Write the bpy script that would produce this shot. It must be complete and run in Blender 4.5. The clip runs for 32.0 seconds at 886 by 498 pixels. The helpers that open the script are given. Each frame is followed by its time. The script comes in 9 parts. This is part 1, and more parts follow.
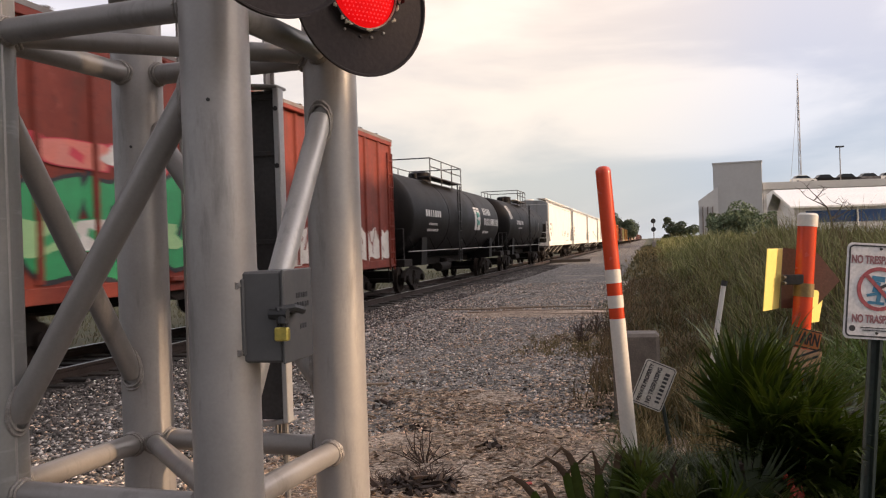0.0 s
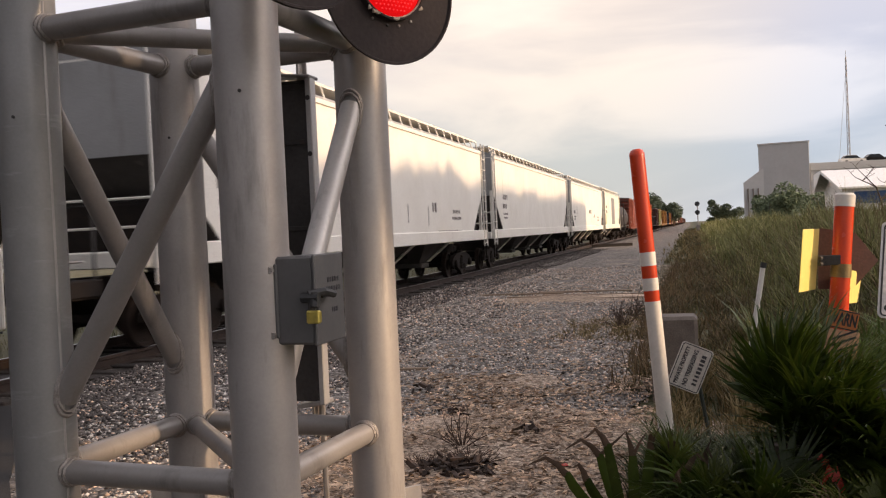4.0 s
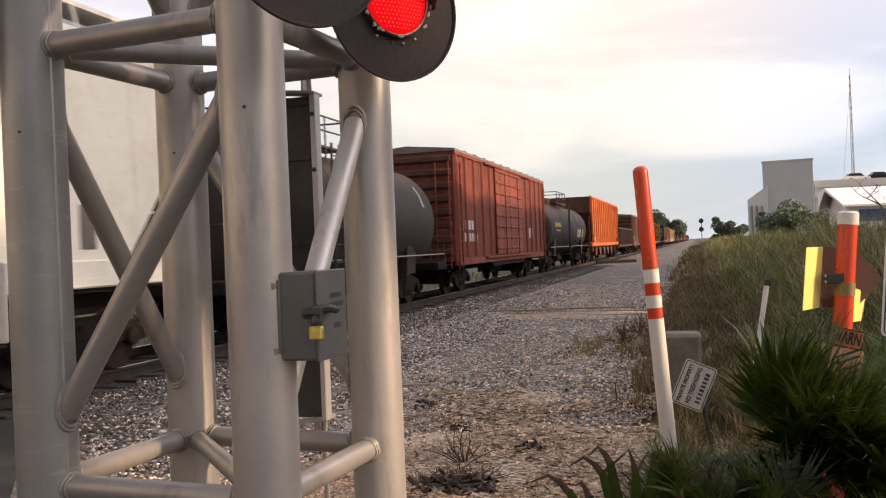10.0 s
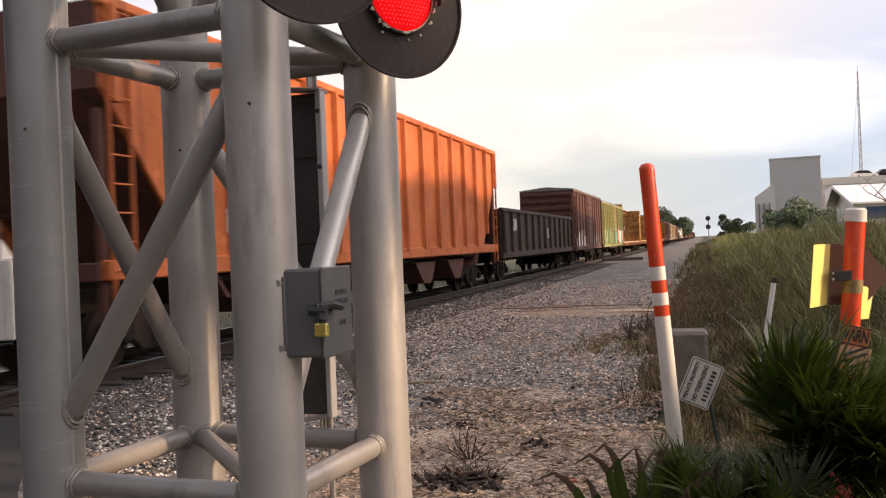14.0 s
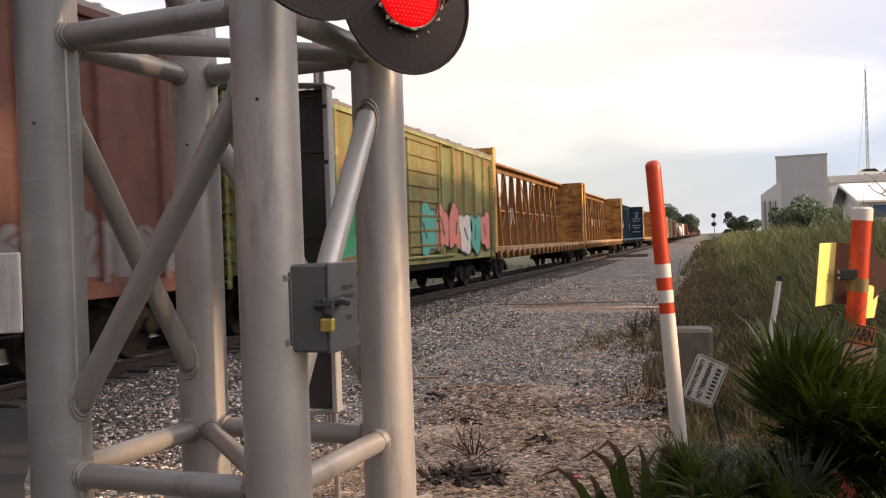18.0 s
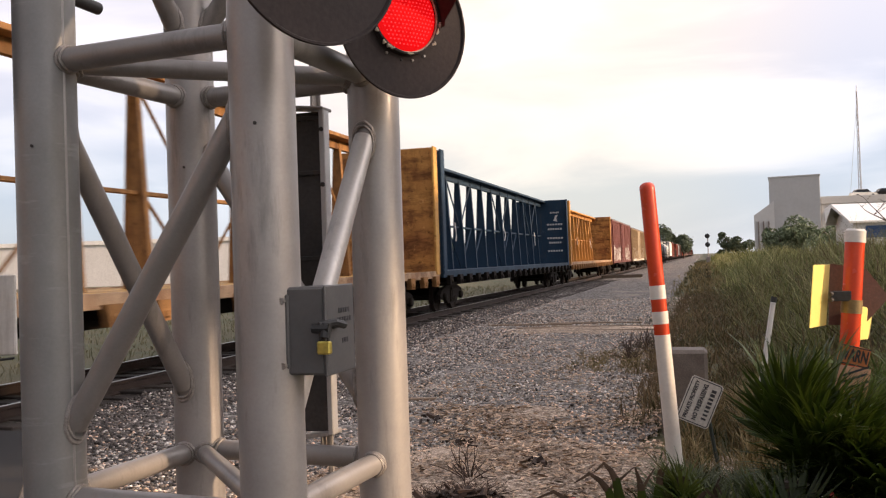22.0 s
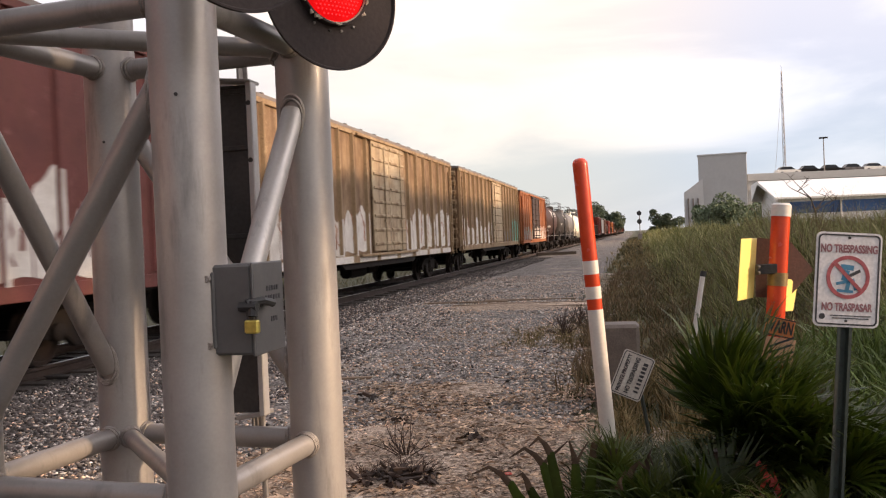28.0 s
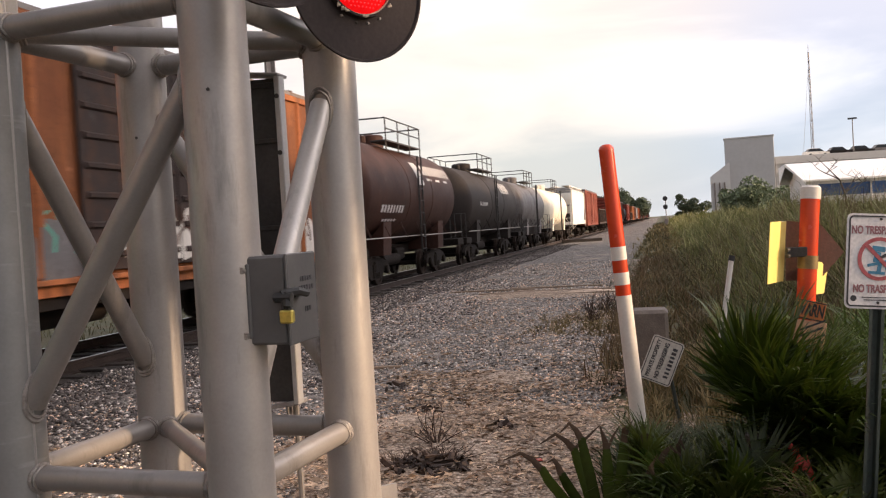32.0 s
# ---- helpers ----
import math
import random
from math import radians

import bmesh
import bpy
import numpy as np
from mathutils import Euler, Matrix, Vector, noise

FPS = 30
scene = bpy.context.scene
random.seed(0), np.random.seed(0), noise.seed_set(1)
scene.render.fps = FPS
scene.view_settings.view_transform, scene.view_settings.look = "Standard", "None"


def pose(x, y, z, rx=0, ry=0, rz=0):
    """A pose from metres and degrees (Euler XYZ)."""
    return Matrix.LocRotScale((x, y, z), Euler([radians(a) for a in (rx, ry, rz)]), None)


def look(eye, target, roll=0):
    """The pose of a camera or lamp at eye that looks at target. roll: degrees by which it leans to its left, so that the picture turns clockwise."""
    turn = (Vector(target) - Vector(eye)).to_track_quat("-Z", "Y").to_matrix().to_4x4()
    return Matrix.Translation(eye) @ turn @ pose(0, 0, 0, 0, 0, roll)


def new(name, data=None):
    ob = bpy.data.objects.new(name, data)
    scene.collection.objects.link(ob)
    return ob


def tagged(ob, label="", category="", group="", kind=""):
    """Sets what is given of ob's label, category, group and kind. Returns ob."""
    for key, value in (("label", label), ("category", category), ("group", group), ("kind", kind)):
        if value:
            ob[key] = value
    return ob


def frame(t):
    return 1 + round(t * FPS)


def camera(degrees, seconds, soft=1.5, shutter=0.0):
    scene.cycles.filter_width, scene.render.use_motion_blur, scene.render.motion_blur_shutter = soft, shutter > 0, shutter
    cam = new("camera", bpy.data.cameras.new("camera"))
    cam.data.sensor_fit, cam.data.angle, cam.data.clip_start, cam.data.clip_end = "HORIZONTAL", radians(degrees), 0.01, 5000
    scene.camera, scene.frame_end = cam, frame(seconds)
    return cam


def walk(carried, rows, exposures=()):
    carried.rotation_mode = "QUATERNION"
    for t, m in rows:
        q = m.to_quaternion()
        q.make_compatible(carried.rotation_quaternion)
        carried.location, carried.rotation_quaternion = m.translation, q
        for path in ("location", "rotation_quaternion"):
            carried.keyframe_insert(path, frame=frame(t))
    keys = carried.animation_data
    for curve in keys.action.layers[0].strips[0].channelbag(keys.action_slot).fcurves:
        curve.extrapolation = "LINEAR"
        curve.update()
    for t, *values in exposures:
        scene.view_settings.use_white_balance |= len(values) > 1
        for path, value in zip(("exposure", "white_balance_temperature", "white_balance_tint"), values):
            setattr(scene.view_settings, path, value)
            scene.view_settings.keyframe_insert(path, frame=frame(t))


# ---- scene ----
# ---- camera ----
cam = camera(53.7, 32.0, soft=1.2, shutter=0.28)
PATH = [
    (0.0, (-0.131, 0.276, 1.62), (-0.588, 2.223, 1.611), -1.9),
    (0.5, (-0.132, 0.274, 1.621), (-0.591, 2.22, 1.606), -1.7),
    (1.0, (-0.135, 0.267, 1.622), (-0.596, 2.213, 1.608), -1.7),
    (1.5, (-0.138, 0.259, 1.628), (-0.601, 2.204, 1.612), -1.4),
    (2.0, (-0.143, 0.254, 1.628), (-0.609, 2.199, 1.624), -1.4),
    (2.5, (-0.131, 0.249, 1.625), (-0.607, 2.191, 1.627), -1.7),
    (3.0, (-0.111, 0.253, 1.625), (-0.581, 2.197, 1.609), -1.7),
    (3.5, (-0.084, 0.232, 1.618), (-0.599, 2.165, 1.589), -2.1),
    (4.0, (-0.07, 0.229, 1.611), (-0.62, 2.151, 1.574), -2.6),
    (4.5, (-0.067, 0.232, 1.608), (-0.626, 2.152, 1.574), -2.4),
    (6.5, (-0.073, 0.245, 1.612), (-0.639, 2.163, 1.585), -2.1),
    (7.0, (-0.077, 0.249, 1.611), (-0.658, 2.163, 1.584), -2.1),
    (7.5, (-0.076, 0.242, 1.609), (-0.661, 2.155, 1.581), -2.3),
    (8.0, (-0.077, 0.236, 1.612), (-0.669, 2.146, 1.594), -2.3),
    (8.5, (-0.076, 0.238, 1.61), (-0.659, 2.151, 1.587), -2.4),
    (9.0, (-0.071, 0.226, 1.615), (-0.634, 2.145, 1.595), -2.2),
    (9.5, (-0.068, 0.225, 1.611), (-0.63, 2.145, 1.599), -2.3),
    (10.0, (-0.066, 0.226, 1.614), (-0.623, 2.147, 1.613), -2.3),
    (10.5, (-0.064, 0.228, 1.616), (-0.622, 2.148, 1.632), -2.1),
    (11.0, (-0.063, 0.229, 1.62), (-0.626, 2.148, 1.62), -2.0),
    (11.5, (-0.063, 0.225, 1.616), (-0.627, 2.144, 1.625), -2.1),
    (12.0, (-0.062, 0.222, 1.616), (-0.627, 2.14, 1.611), -2.3),
    (12.5, (-0.064, 0.231, 1.617), (-0.618, 2.153, 1.606), -2.2),
    (13.0, (-0.064, 0.231, 1.613), (-0.622, 2.151, 1.606), -2.2),
    (13.5, (-0.063, 0.229, 1.613), (-0.628, 2.147, 1.604), -2.2),
    (14.0, (-0.065, 0.233, 1.612), (-0.636, 2.15, 1.606), -2.3),
    (14.5, (-0.068, 0.245, 1.611), (-0.644, 2.16, 1.6), -2.3),
    (16.5, (-0.068, 0.223, 1.614), (-0.659, 2.134, 1.599), -1.9),
    (17.0, (-0.066, 0.222, 1.612), (-0.656, 2.132, 1.596), -2.0),
    (17.5, (-0.066, 0.222, 1.612), (-0.647, 2.136, 1.596), -1.8),
    (18.0, (-0.066, 0.223, 1.615), (-0.648, 2.136, 1.599), -1.9),
    (18.5, (-0.066, 0.224, 1.614), (-0.653, 2.136, 1.61), -2.1),
    (19.0, (-0.063, 0.215, 1.612), (-0.655, 2.125, 1.621), -2.1),
    (19.5, (-0.058, 0.207, 1.614), (-0.631, 2.123, 1.627), -2.4),
    (20.0, (-0.066, 0.212, 1.617), (-0.631, 2.131, 1.627), -2.3),
    (20.5, (-0.067, 0.193, 1.619), (-0.627, 2.114, 1.632), -2.1),
    (21.0, (-0.074, 0.2, 1.623), (-0.631, 2.121, 1.648), -2.3),
    (21.5, (-0.075, 0.205, 1.621), (-0.622, 2.128, 1.647), -2.1),
    (22.0, (-0.069, 0.21, 1.623), (-0.637, 2.127, 1.653), -1.9),
    (22.5, (-0.074, 0.222, 1.613), (-0.669, 2.131, 1.63), -2.1),
    (23.0, (-0.071, 0.227, 1.614), (-0.679, 2.133, 1.614), -1.8),
    (23.5, (-0.07, 0.231, 1.615), (-0.689, 2.133, 1.616), -2.0),
    (24.0, (-0.076, 0.241, 1.614), (-0.69, 2.144, 1.624), -2.1),
    (24.5, (-0.07, 0.243, 1.618), (-0.664, 2.153, 1.64), -2.2),
    (26.5, (-0.065, 0.24, 1.607), (-0.67, 2.146, 1.604), -2.7),
    (27.0, (-0.057, 0.244, 1.605), (-0.636, 2.159, 1.605), -3.7),
    (27.5, (-0.058, 0.257, 1.601), (-0.53, 2.201, 1.59), -3.2),
    (28.0, (-0.068, 0.263, 1.611), (-0.497, 2.216, 1.587), -2.4),
    (28.5, (-0.079, 0.264, 1.618), (-0.533, 2.212, 1.577), -1.7),
    (29.0, (-0.085, 0.265, 1.61), (-0.566, 2.206, 1.573), -2.0),
    (29.5, (-0.089, 0.258, 1.612), (-0.585, 2.195, 1.566), -2.0),
    (30.0, (-0.089, 0.251, 1.612), (-0.58, 2.189, 1.566), -2.3),
    (30.5, (-0.09, 0.254, 1.618), (-0.569, 2.195, 1.577), -2.6),
    (31.0, (-0.084, 0.25, 1.613), (-0.555, 2.193, 1.57), -2.7),
    (31.5, (-0.08, 0.237, 1.618), (-0.562, 2.177, 1.576), -2.6),
    (32.0, (-0.078, 0.23, 1.61), (-0.564, 2.17, 1.564), -3.4),
]
walk(cam, [(t, look(eye, target, roll)) for t, eye, target, roll in PATH], exposures=[(0, -0.10, 6500, 14), (4.5, -0.14, 6500, 14), (7, -0.12, 6500, 14), (9, -0.05, 6500, 14), (11, 0.13, 6500, 14), (32, 0.13, 6500, 14)])

# ---- world, sun ----
SUN_FROM = Vector((0.955, 0.10, 0.25)).normalized()
world = bpy.data.worlds.new("sky")
scene.world = world
world.use_nodes = True
wn, wl = world.node_tree.nodes, world.node_tree.links
wn.clear()


def wnode(kind, **values):
    n = wn.new(kind)
    for k, v in values.items():
        n.inputs[k.replace("_", " ")].default_value = v
    return n


w_out, w_bg = wn.new("ShaderNodeOutputWorld"), wn.new("ShaderNodeBackground")
w_sky = wn.new("ShaderNodeTexSky")
w_sky.sky_type, w_sky.sun_disc = "NISHITA", False
w_sky.sun_elevation, w_sky.sun_rotation = math.asin(SUN_FROM.z), math.atan2(SUN_FROM.x, SUN_FROM.y)
w_co = wn.new("ShaderNodeTexCoord")
w_map = wn.new("ShaderNodeMapping")
w_map.inputs["Scale"].default_value = (1.4, 1.4, 5.0)
w_noise = wnode("ShaderNodeTexNoise", Scale=2.1, Detail=7.0, Roughness=0.5, Distortion=0.4)
wl.new(w_co.outputs["Generated"], w_map.inputs["Vector"])
wl.new(w_map.outputs["Vector"], w_noise.inputs["Vector"])
w_cloud = wnode("ShaderNodeMapRange", From_Min=0.38, From_Max=0.62, To_Min=0.0, To_Max=1.0)
w_cloud.interpolation_type = "SMOOTHSTEP"
wl.new(w_noise.outputs["Fac"], w_cloud.inputs["Value"])
w_sep = wn.new("ShaderNodeSeparateXYZ")
wl.new(w_co.outputs["Generated"], w_sep.inputs["Vector"])


def height_ramp(stops):
    r = wn.new("ShaderNodeValToRGB")
    r.color_ramp.elements[0].position, r.color_ramp.elements[0].color = stops[0][0], (*stops[0][1], 1)
    r.color_ramp.elements[1].position, r.color_ramp.elements[1].color = stops[-1][0], (*stops[-1][1], 1)
    for p, c in stops[1:-1]:
        r.color_ramp.elements.new(p).color = (*c, 1)
    wl.new(w_sep.outputs["Z"], r.inputs["Fac"])
    return r.outputs["Color"]


# lit cloud and the blue-grey gaps between, from the horizon upwards
lit = height_ramp([(0.0, (0.60, 0.66, 0.74)), (0.09, (0.74, 0.76, 0.83)), (0.18, (0.90, 0.87, 0.89)), (0.27, (1.0, 0.95, 0.97)), (0.5, (1.0, 0.97, 1.0))])
gap = height_ramp([(0.0, (0.46, 0.53, 0.62)), (0.08, (0.47, 0.54, 0.65)), (0.17, (0.63, 0.64, 0.73)), (0.27, (0.78, 0.74, 0.78)), (0.5, (0.74, 0.75, 0.83))])
w_mix = wn.new("ShaderNodeMixRGB")
wl.new(w_cloud.outputs["Result"], w_mix.inputs["Fac"])
wl.new(gap, w_mix.inputs["Color1"])
wl.new(lit, w_mix.inputs["Color2"])
# the clear sky's own light shines through a little
w_add = wn.new("ShaderNodeMixRGB")
w_add.blend_type = "ADD"
w_add.inputs["Fac"].default_value = 0.03
wl.new(w_mix.outputs["Color"], w_add.inputs["Color1"])
wl.new(w_sky.outputs["Color"], w_add.inputs["Color2"])


def towards(way, a, b, lo, hi):
    d = wn.new("ShaderNodeVectorMath")
    d.operation = "DOT_PRODUCT"
    d.inputs[1].default_value = Vector(way).normalized()
    wl.new(w_co.outputs["Generated"], d.inputs[0])
    m = wnode("ShaderNodeMapRange", From_Min=a, From_Max=b, To_Min=lo, To_Max=hi)
    m.interpolation_type = "SMOOTHSTEP"
    wl.new(d.outputs["Value"], m.inputs["Value"])
    return m.outputs["Result"]


# a cream glow in the cloud ahead, and dimmer cloud behind
w_glow = wn.new("ShaderNodeMixRGB")
w_glow.blend_type = "MULTIPLY"
w_glow.inputs["Color2"].default_value = (1.22, 1.09, 0.89, 1)
wl.new(towards((-0.2, 0.95, 0.22), 0.93, 1.0, 0.0, 1.0), w_glow.inputs["Fac"])
wl.new(w_add.outputs["Color"], w_glow.inputs["Color1"])
# sky round the low sun, out of view, brightened as added side light
w_near = wn.new("ShaderNodeMixRGB")
w_near.blend_type = "MULTIPLY"
w_near.inputs["Color2"].default_value = (2.9, 2.72, 2.52, 1)
wl.new(towards(SUN_FROM, 0.40, 0.95, 0.0, 1.0), w_near.inputs["Fac"])
wl.new(w_glow.outputs["Color"], w_near.inputs["Color1"])
wl.new(w_near.outputs["Color"], w_bg.inputs["Color"])
wl.new(towards((0.2, 0.86, 0.3), -0.4, 0.9, 0.60, 1.02), w_bg.inputs["Strength"])
wl.new(w_bg.outputs["Background"], w_out.inputs["Surface"])

sun = new("sun", bpy.data.lights.new("sun", "SUN"))
sun.data.energy, sun.data.angle, sun.data.color = 4.8, radians(1.2), (1.0, 0.71, 0.44)
sun.matrix_world = look((40, -30, 20), Vector((40, -30, 20)) - SUN_FROM)

# ---- materials ----
MATS = {}


def material(name, base, second=None, rough=0.6, metal=0.0, scale=3.0, fine=60.0, mix=0.5, bump=0.15, bump_size=0.01,
             streak=None, streak_amount=0.0, streak_scale=(6.0, 6.0, 0.7), spread=0.0, glow=None, glow_strength=0.0, spec=0.5, translucent=0.0, island=0.0, grain=0.18, worn=0.0):
    """A surface with variation at two scales, vertical streaks of a third colour, and fine relief."""
    m = bpy.data.materials.new(name)
    m.use_nodes = True
    n, l = m.node_tree.nodes, m.node_tree.links
    bsdf = n["Principled BSDF"]
    bsdf.inputs["Roughness"].default_value, bsdf.inputs["Metallic"].default_value = rough, metal
    bsdf.inputs["Specular IOR Level"].default_value = spec
    second = second or tuple(c * 0.72 for c in base)
    co = n.new("ShaderNodeTexCoord")
    big = n.new("ShaderNodeTexNoise")
    big.inputs["Scale"].default_value, big.inputs["Detail"].default_value, big.inputs["Roughness"].default_value = scale, 5, 0.6
    l.new(co.outputs["Object"], big.inputs["Vector"])
    ramp = n.new("ShaderNodeValToRGB")
    ramp.color_ramp.elements[0].position, ramp.color_ramp.elements[1].position = 0.5 - 0.3 * (1 - mix) - 0.02, 0.5 + 0.3 * (1 - mix) + 0.08
    ramp.color_ramp.elements[0].color, ramp.color_ramp.elements[1].color = (*base, 1), (*second, 1)
    l.new(big.outputs["Fac"], ramp.inputs["Fac"])
    small = n.new("ShaderNodeTexNoise")
    small.inputs["Scale"].default_value, small.inputs["Detail"].default_value = fine, 4
    l.new(co.outputs["Object"], small.inputs["Vector"])
    tone = n.new("ShaderNodeMapRange")
    tone.inputs["From Min"].default_value, tone.inputs["From Max"].default_value = 0.25, 0.75
    tone.inputs["To Min"].default_value, tone.inputs["To Max"].default_value = 1 - grain, 1 + grain
    l.new(small.outputs["Fac"], tone.inputs["Value"])
    vary = n.new("ShaderNodeVectorMath")
    vary.operation = "SCALE"
    l.new(ramp.outputs["Color"], vary.inputs[0])
    l.new(tone.outputs["Result"], vary.inputs["Scale"])
    last = vary.outputs["Vector"]
    if streak:
        mp = n.new("ShaderNodeMapping")
        mp.inputs["Scale"].default_value = streak_scale
        l.new(co.outputs["Object"], mp.inputs["Vector"])
        st = n.new("ShaderNodeTexNoise")
        st.inputs["Scale"].default_value, st.inputs["Detail"].default_value, st.inputs["Roughness"].default_value = 1.0, 6, 0.65
        l.new(mp.outputs["Vector"], st.inputs["Vector"])
        sr = n.new("ShaderNodeMapRange")
        lo = 0.68 - 0.3 * streak_amount
        sr.inputs["From Min"].default_value, sr.inputs["From Max"].default_value = lo, lo + 0.16
        sr.inputs["To Max"].default_value = min(0.95, 0.55 + 0.4 * streak_amount)
        l.new(st.outputs["Fac"], sr.inputs["Value"])
        mixer = n.new("ShaderNodeMixRGB")
        mixer.inputs["Color2"].default_value = (*streak, 1)
        l.new(sr.outputs["Result"], mixer.inputs["Fac"])
        l.new(last, mixer.inputs["Color1"])
        last = mixer.outputs["Color"]
    if worn:
        wm = n.new("ShaderNodeMapping")
        wm.inputs["Scale"].default_value = (1.6, 1.6, 1.0)
        l.new(co.outputs["Object"], wm.inputs["Vector"])
        for sc, lo, hi, col in ((1.1, 0.5, 0.66, streak), (7.0, 0.57, 0.64, tuple(0.45 * c for c in streak)), (2.6, 0.60, 0.68, tuple(min(1, 1.5 * c + 0.05) for c in base))):
            wv = n.new("ShaderNodeTexNoise")
            wv.inputs["Scale"].default_value, wv.inputs["Detail"].default_value, wv.inputs["Roughness"].default_value = sc, 9, 0.72
            l.new(wm.outputs["Vector"], wv.inputs["Vector"])
            wr = n.new("ShaderNodeMapRange")
            wr.inputs["From Min"].default_value, wr.inputs["From Max"].default_value, wr.inputs["To Max"].default_value = lo, hi, worn
            l.new(wv.outputs["Fac"], wr.inputs["Value"])
            wx = n.new("ShaderNodeMixRGB")
            wx.inputs["Color2"].default_value = (*col, 1)
            l.new(wr.outputs["Result"], wx.inputs["Fac"])
            l.new(last, wx.inputs["Color1"])
            last = wx.outputs["Color"]
    if spread or island:
        src = n.new("ShaderNodeObjectInfo") if spread else n.new("ShaderNodeNewGeometry")
        amount = spread or island
        rr = n.new("ShaderNodeMapRange")
        rr.inputs["To Min"].default_value, rr.inputs["To Max"].default_value = 1 - amount, 1 + amount
        l.new(src.outputs["Random" if spread else "Random Per Island"], rr.inputs["Value"])
        sc = n.new("ShaderNodeVectorMath")
        sc.operation = "SCALE"
        l.new(last, sc.inputs[0])
        l.new(rr.outputs["Result"], sc.inputs["Scale"])
        last = sc.outputs["Vector"]
    l.new(last, bsdf.inputs["Base Color"])
    rv = n.new("ShaderNodeMapRange")
    rv.inputs["To Min"].default_value, rv.inputs["To Max"].default_value = max(0.03, rough - 0.13), min(1.0, rough + 0.13)
    l.new(big.outputs["Fac"], rv.inputs["Value"])
    l.new(rv.outputs["Result"], bsdf.inputs["Roughness"])
    if bump:
        bp = n.new("ShaderNodeBump")
        bp.inputs["Strength"].default_value, bp.inputs["Distance"].default_value = bump, bump_size
        l.new(small.outputs["Fac"], bp.inputs["Height"])
        l.new(bp.outputs["Normal"], bsdf.inputs["Normal"])
    if glow:
        bsdf.inputs["Emission Color"].default_value, bsdf.inputs["Emission Strength"].default_value = (*glow, 1), glow_strength
    if translucent:
        tr = n.new("ShaderNodeBsdfTranslucent")
        l.new(last, tr.inputs["Color"])
        ms = n.new("ShaderNodeMixShader")
        ms.inputs["Fac"].default_value = translucent
        l.new(bsdf.outputs["BSDF"], ms.inputs[1])
        l.new(tr.outputs["BSDF"], ms.inputs[2])
        l.new(ms.outputs["Shader"], n["Material Output"].inputs["Surface"])
    MATS[name] = m
    return m


RUST = (0.13, 0.055, 0.025)
GRIME = (0.035, 0.03, 0.027)
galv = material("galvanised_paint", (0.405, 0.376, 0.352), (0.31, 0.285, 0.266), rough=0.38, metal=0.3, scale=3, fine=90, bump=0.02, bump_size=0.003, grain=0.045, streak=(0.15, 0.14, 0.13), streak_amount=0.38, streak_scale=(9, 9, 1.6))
# the legs' paint in a darker tone, for the braces
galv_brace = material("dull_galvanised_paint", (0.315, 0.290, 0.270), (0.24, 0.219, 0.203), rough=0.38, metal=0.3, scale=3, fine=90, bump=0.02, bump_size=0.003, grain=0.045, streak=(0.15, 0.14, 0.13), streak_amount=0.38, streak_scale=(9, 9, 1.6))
# the same paint made paler, for the one brace that catches the sky's light
galv_lit = material("fresh_galvanised_paint", (0.50, 0.475, 0.45), (0.42, 0.395, 0.372), rough=0.38, metal=0.3, scale=3, fine=90, bump=0.02, bump_size=0.003, grain=0.045, streak=(0.15, 0.14, 0.13), streak_amount=0.38, streak_scale=(9, 9, 1.6))
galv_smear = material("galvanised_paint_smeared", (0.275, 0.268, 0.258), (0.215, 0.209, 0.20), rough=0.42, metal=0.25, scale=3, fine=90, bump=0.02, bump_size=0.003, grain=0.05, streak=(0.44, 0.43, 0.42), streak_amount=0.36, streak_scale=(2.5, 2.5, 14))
galv_pale = material("bare_galvanised_steel", (0.52, 0.51, 0.50), (0.42, 0.41, 0.40), rough=0.42, metal=0.35, scale=4, fine=90, bump=0.02, bump_size=0.003, grain=0.06, streak=(0.26, 0.25, 0.24), streak_amount=0.3, streak_scale=(9, 9, 0.8))
weld = material("weld_bead", (0.36, 0.33, 0.305), (0.22, 0.19, 0.165), rough=0.5, metal=0.5, scale=30, fine=200, bump=0.4)
steel_dark = material("dark_steel", (0.06, 0.055, 0.052), (0.04, 0.036, 0.034), rough=0.6, metal=0.3, scale=6, bump=0.15, streak=RUST, streak_amount=0.2)
box_grey = material("box_grey_paint", (0.10, 0.096, 0.094), (0.08, 0.077, 0.075), rough=0.5, scale=5, bump=0.02, grain=0.06)
black = material("black_paint", (0.018, 0.018, 0.018), (0.03, 0.028, 0.026), rough=0.55, scale=4, bump=0.1)
disc_black = material("signal_black", (0.040, 0.032, 0.031), (0.055, 0.043, 0.040), rough=0.8, spec=0.2, scale=6, bump=0.12)
brass = material("brass", (0.62, 0.50, 0.12), (0.5, 0.4, 0.1), rough=0.35, metal=0.75, scale=40, bump=0.05)
lens_red = material("red_lens", (0.50, 0.006, 0.006), (0.40, 0.005, 0.005), rough=0.6, scale=30, fine=220, bump=0.2, glow=(1.0, 0.004, 0.006), glow_strength=0.55, spec=0.08)
led_m = material("red_lamp_dot", (0.8, 0.03, 0.02), (0.75, 0.03, 0.02), rough=0.4, scale=30, bump=0, glow=(1.0, 0.035, 0.045), glow_strength=1.0)
rim_pale = material("lens_gasket", (0.62, 0.53, 0.42), (0.36, 0.27, 0.19), rough=0.7, scale=40)
orange = material("orange_plastic", (0.62, 0.062, 0.016), (0.52, 0.048, 0.014), rough=0.25, scale=4, bump=0.01, grain=0.05, streak=(0.4, 0.06, 0.03), streak_amount=0.15)
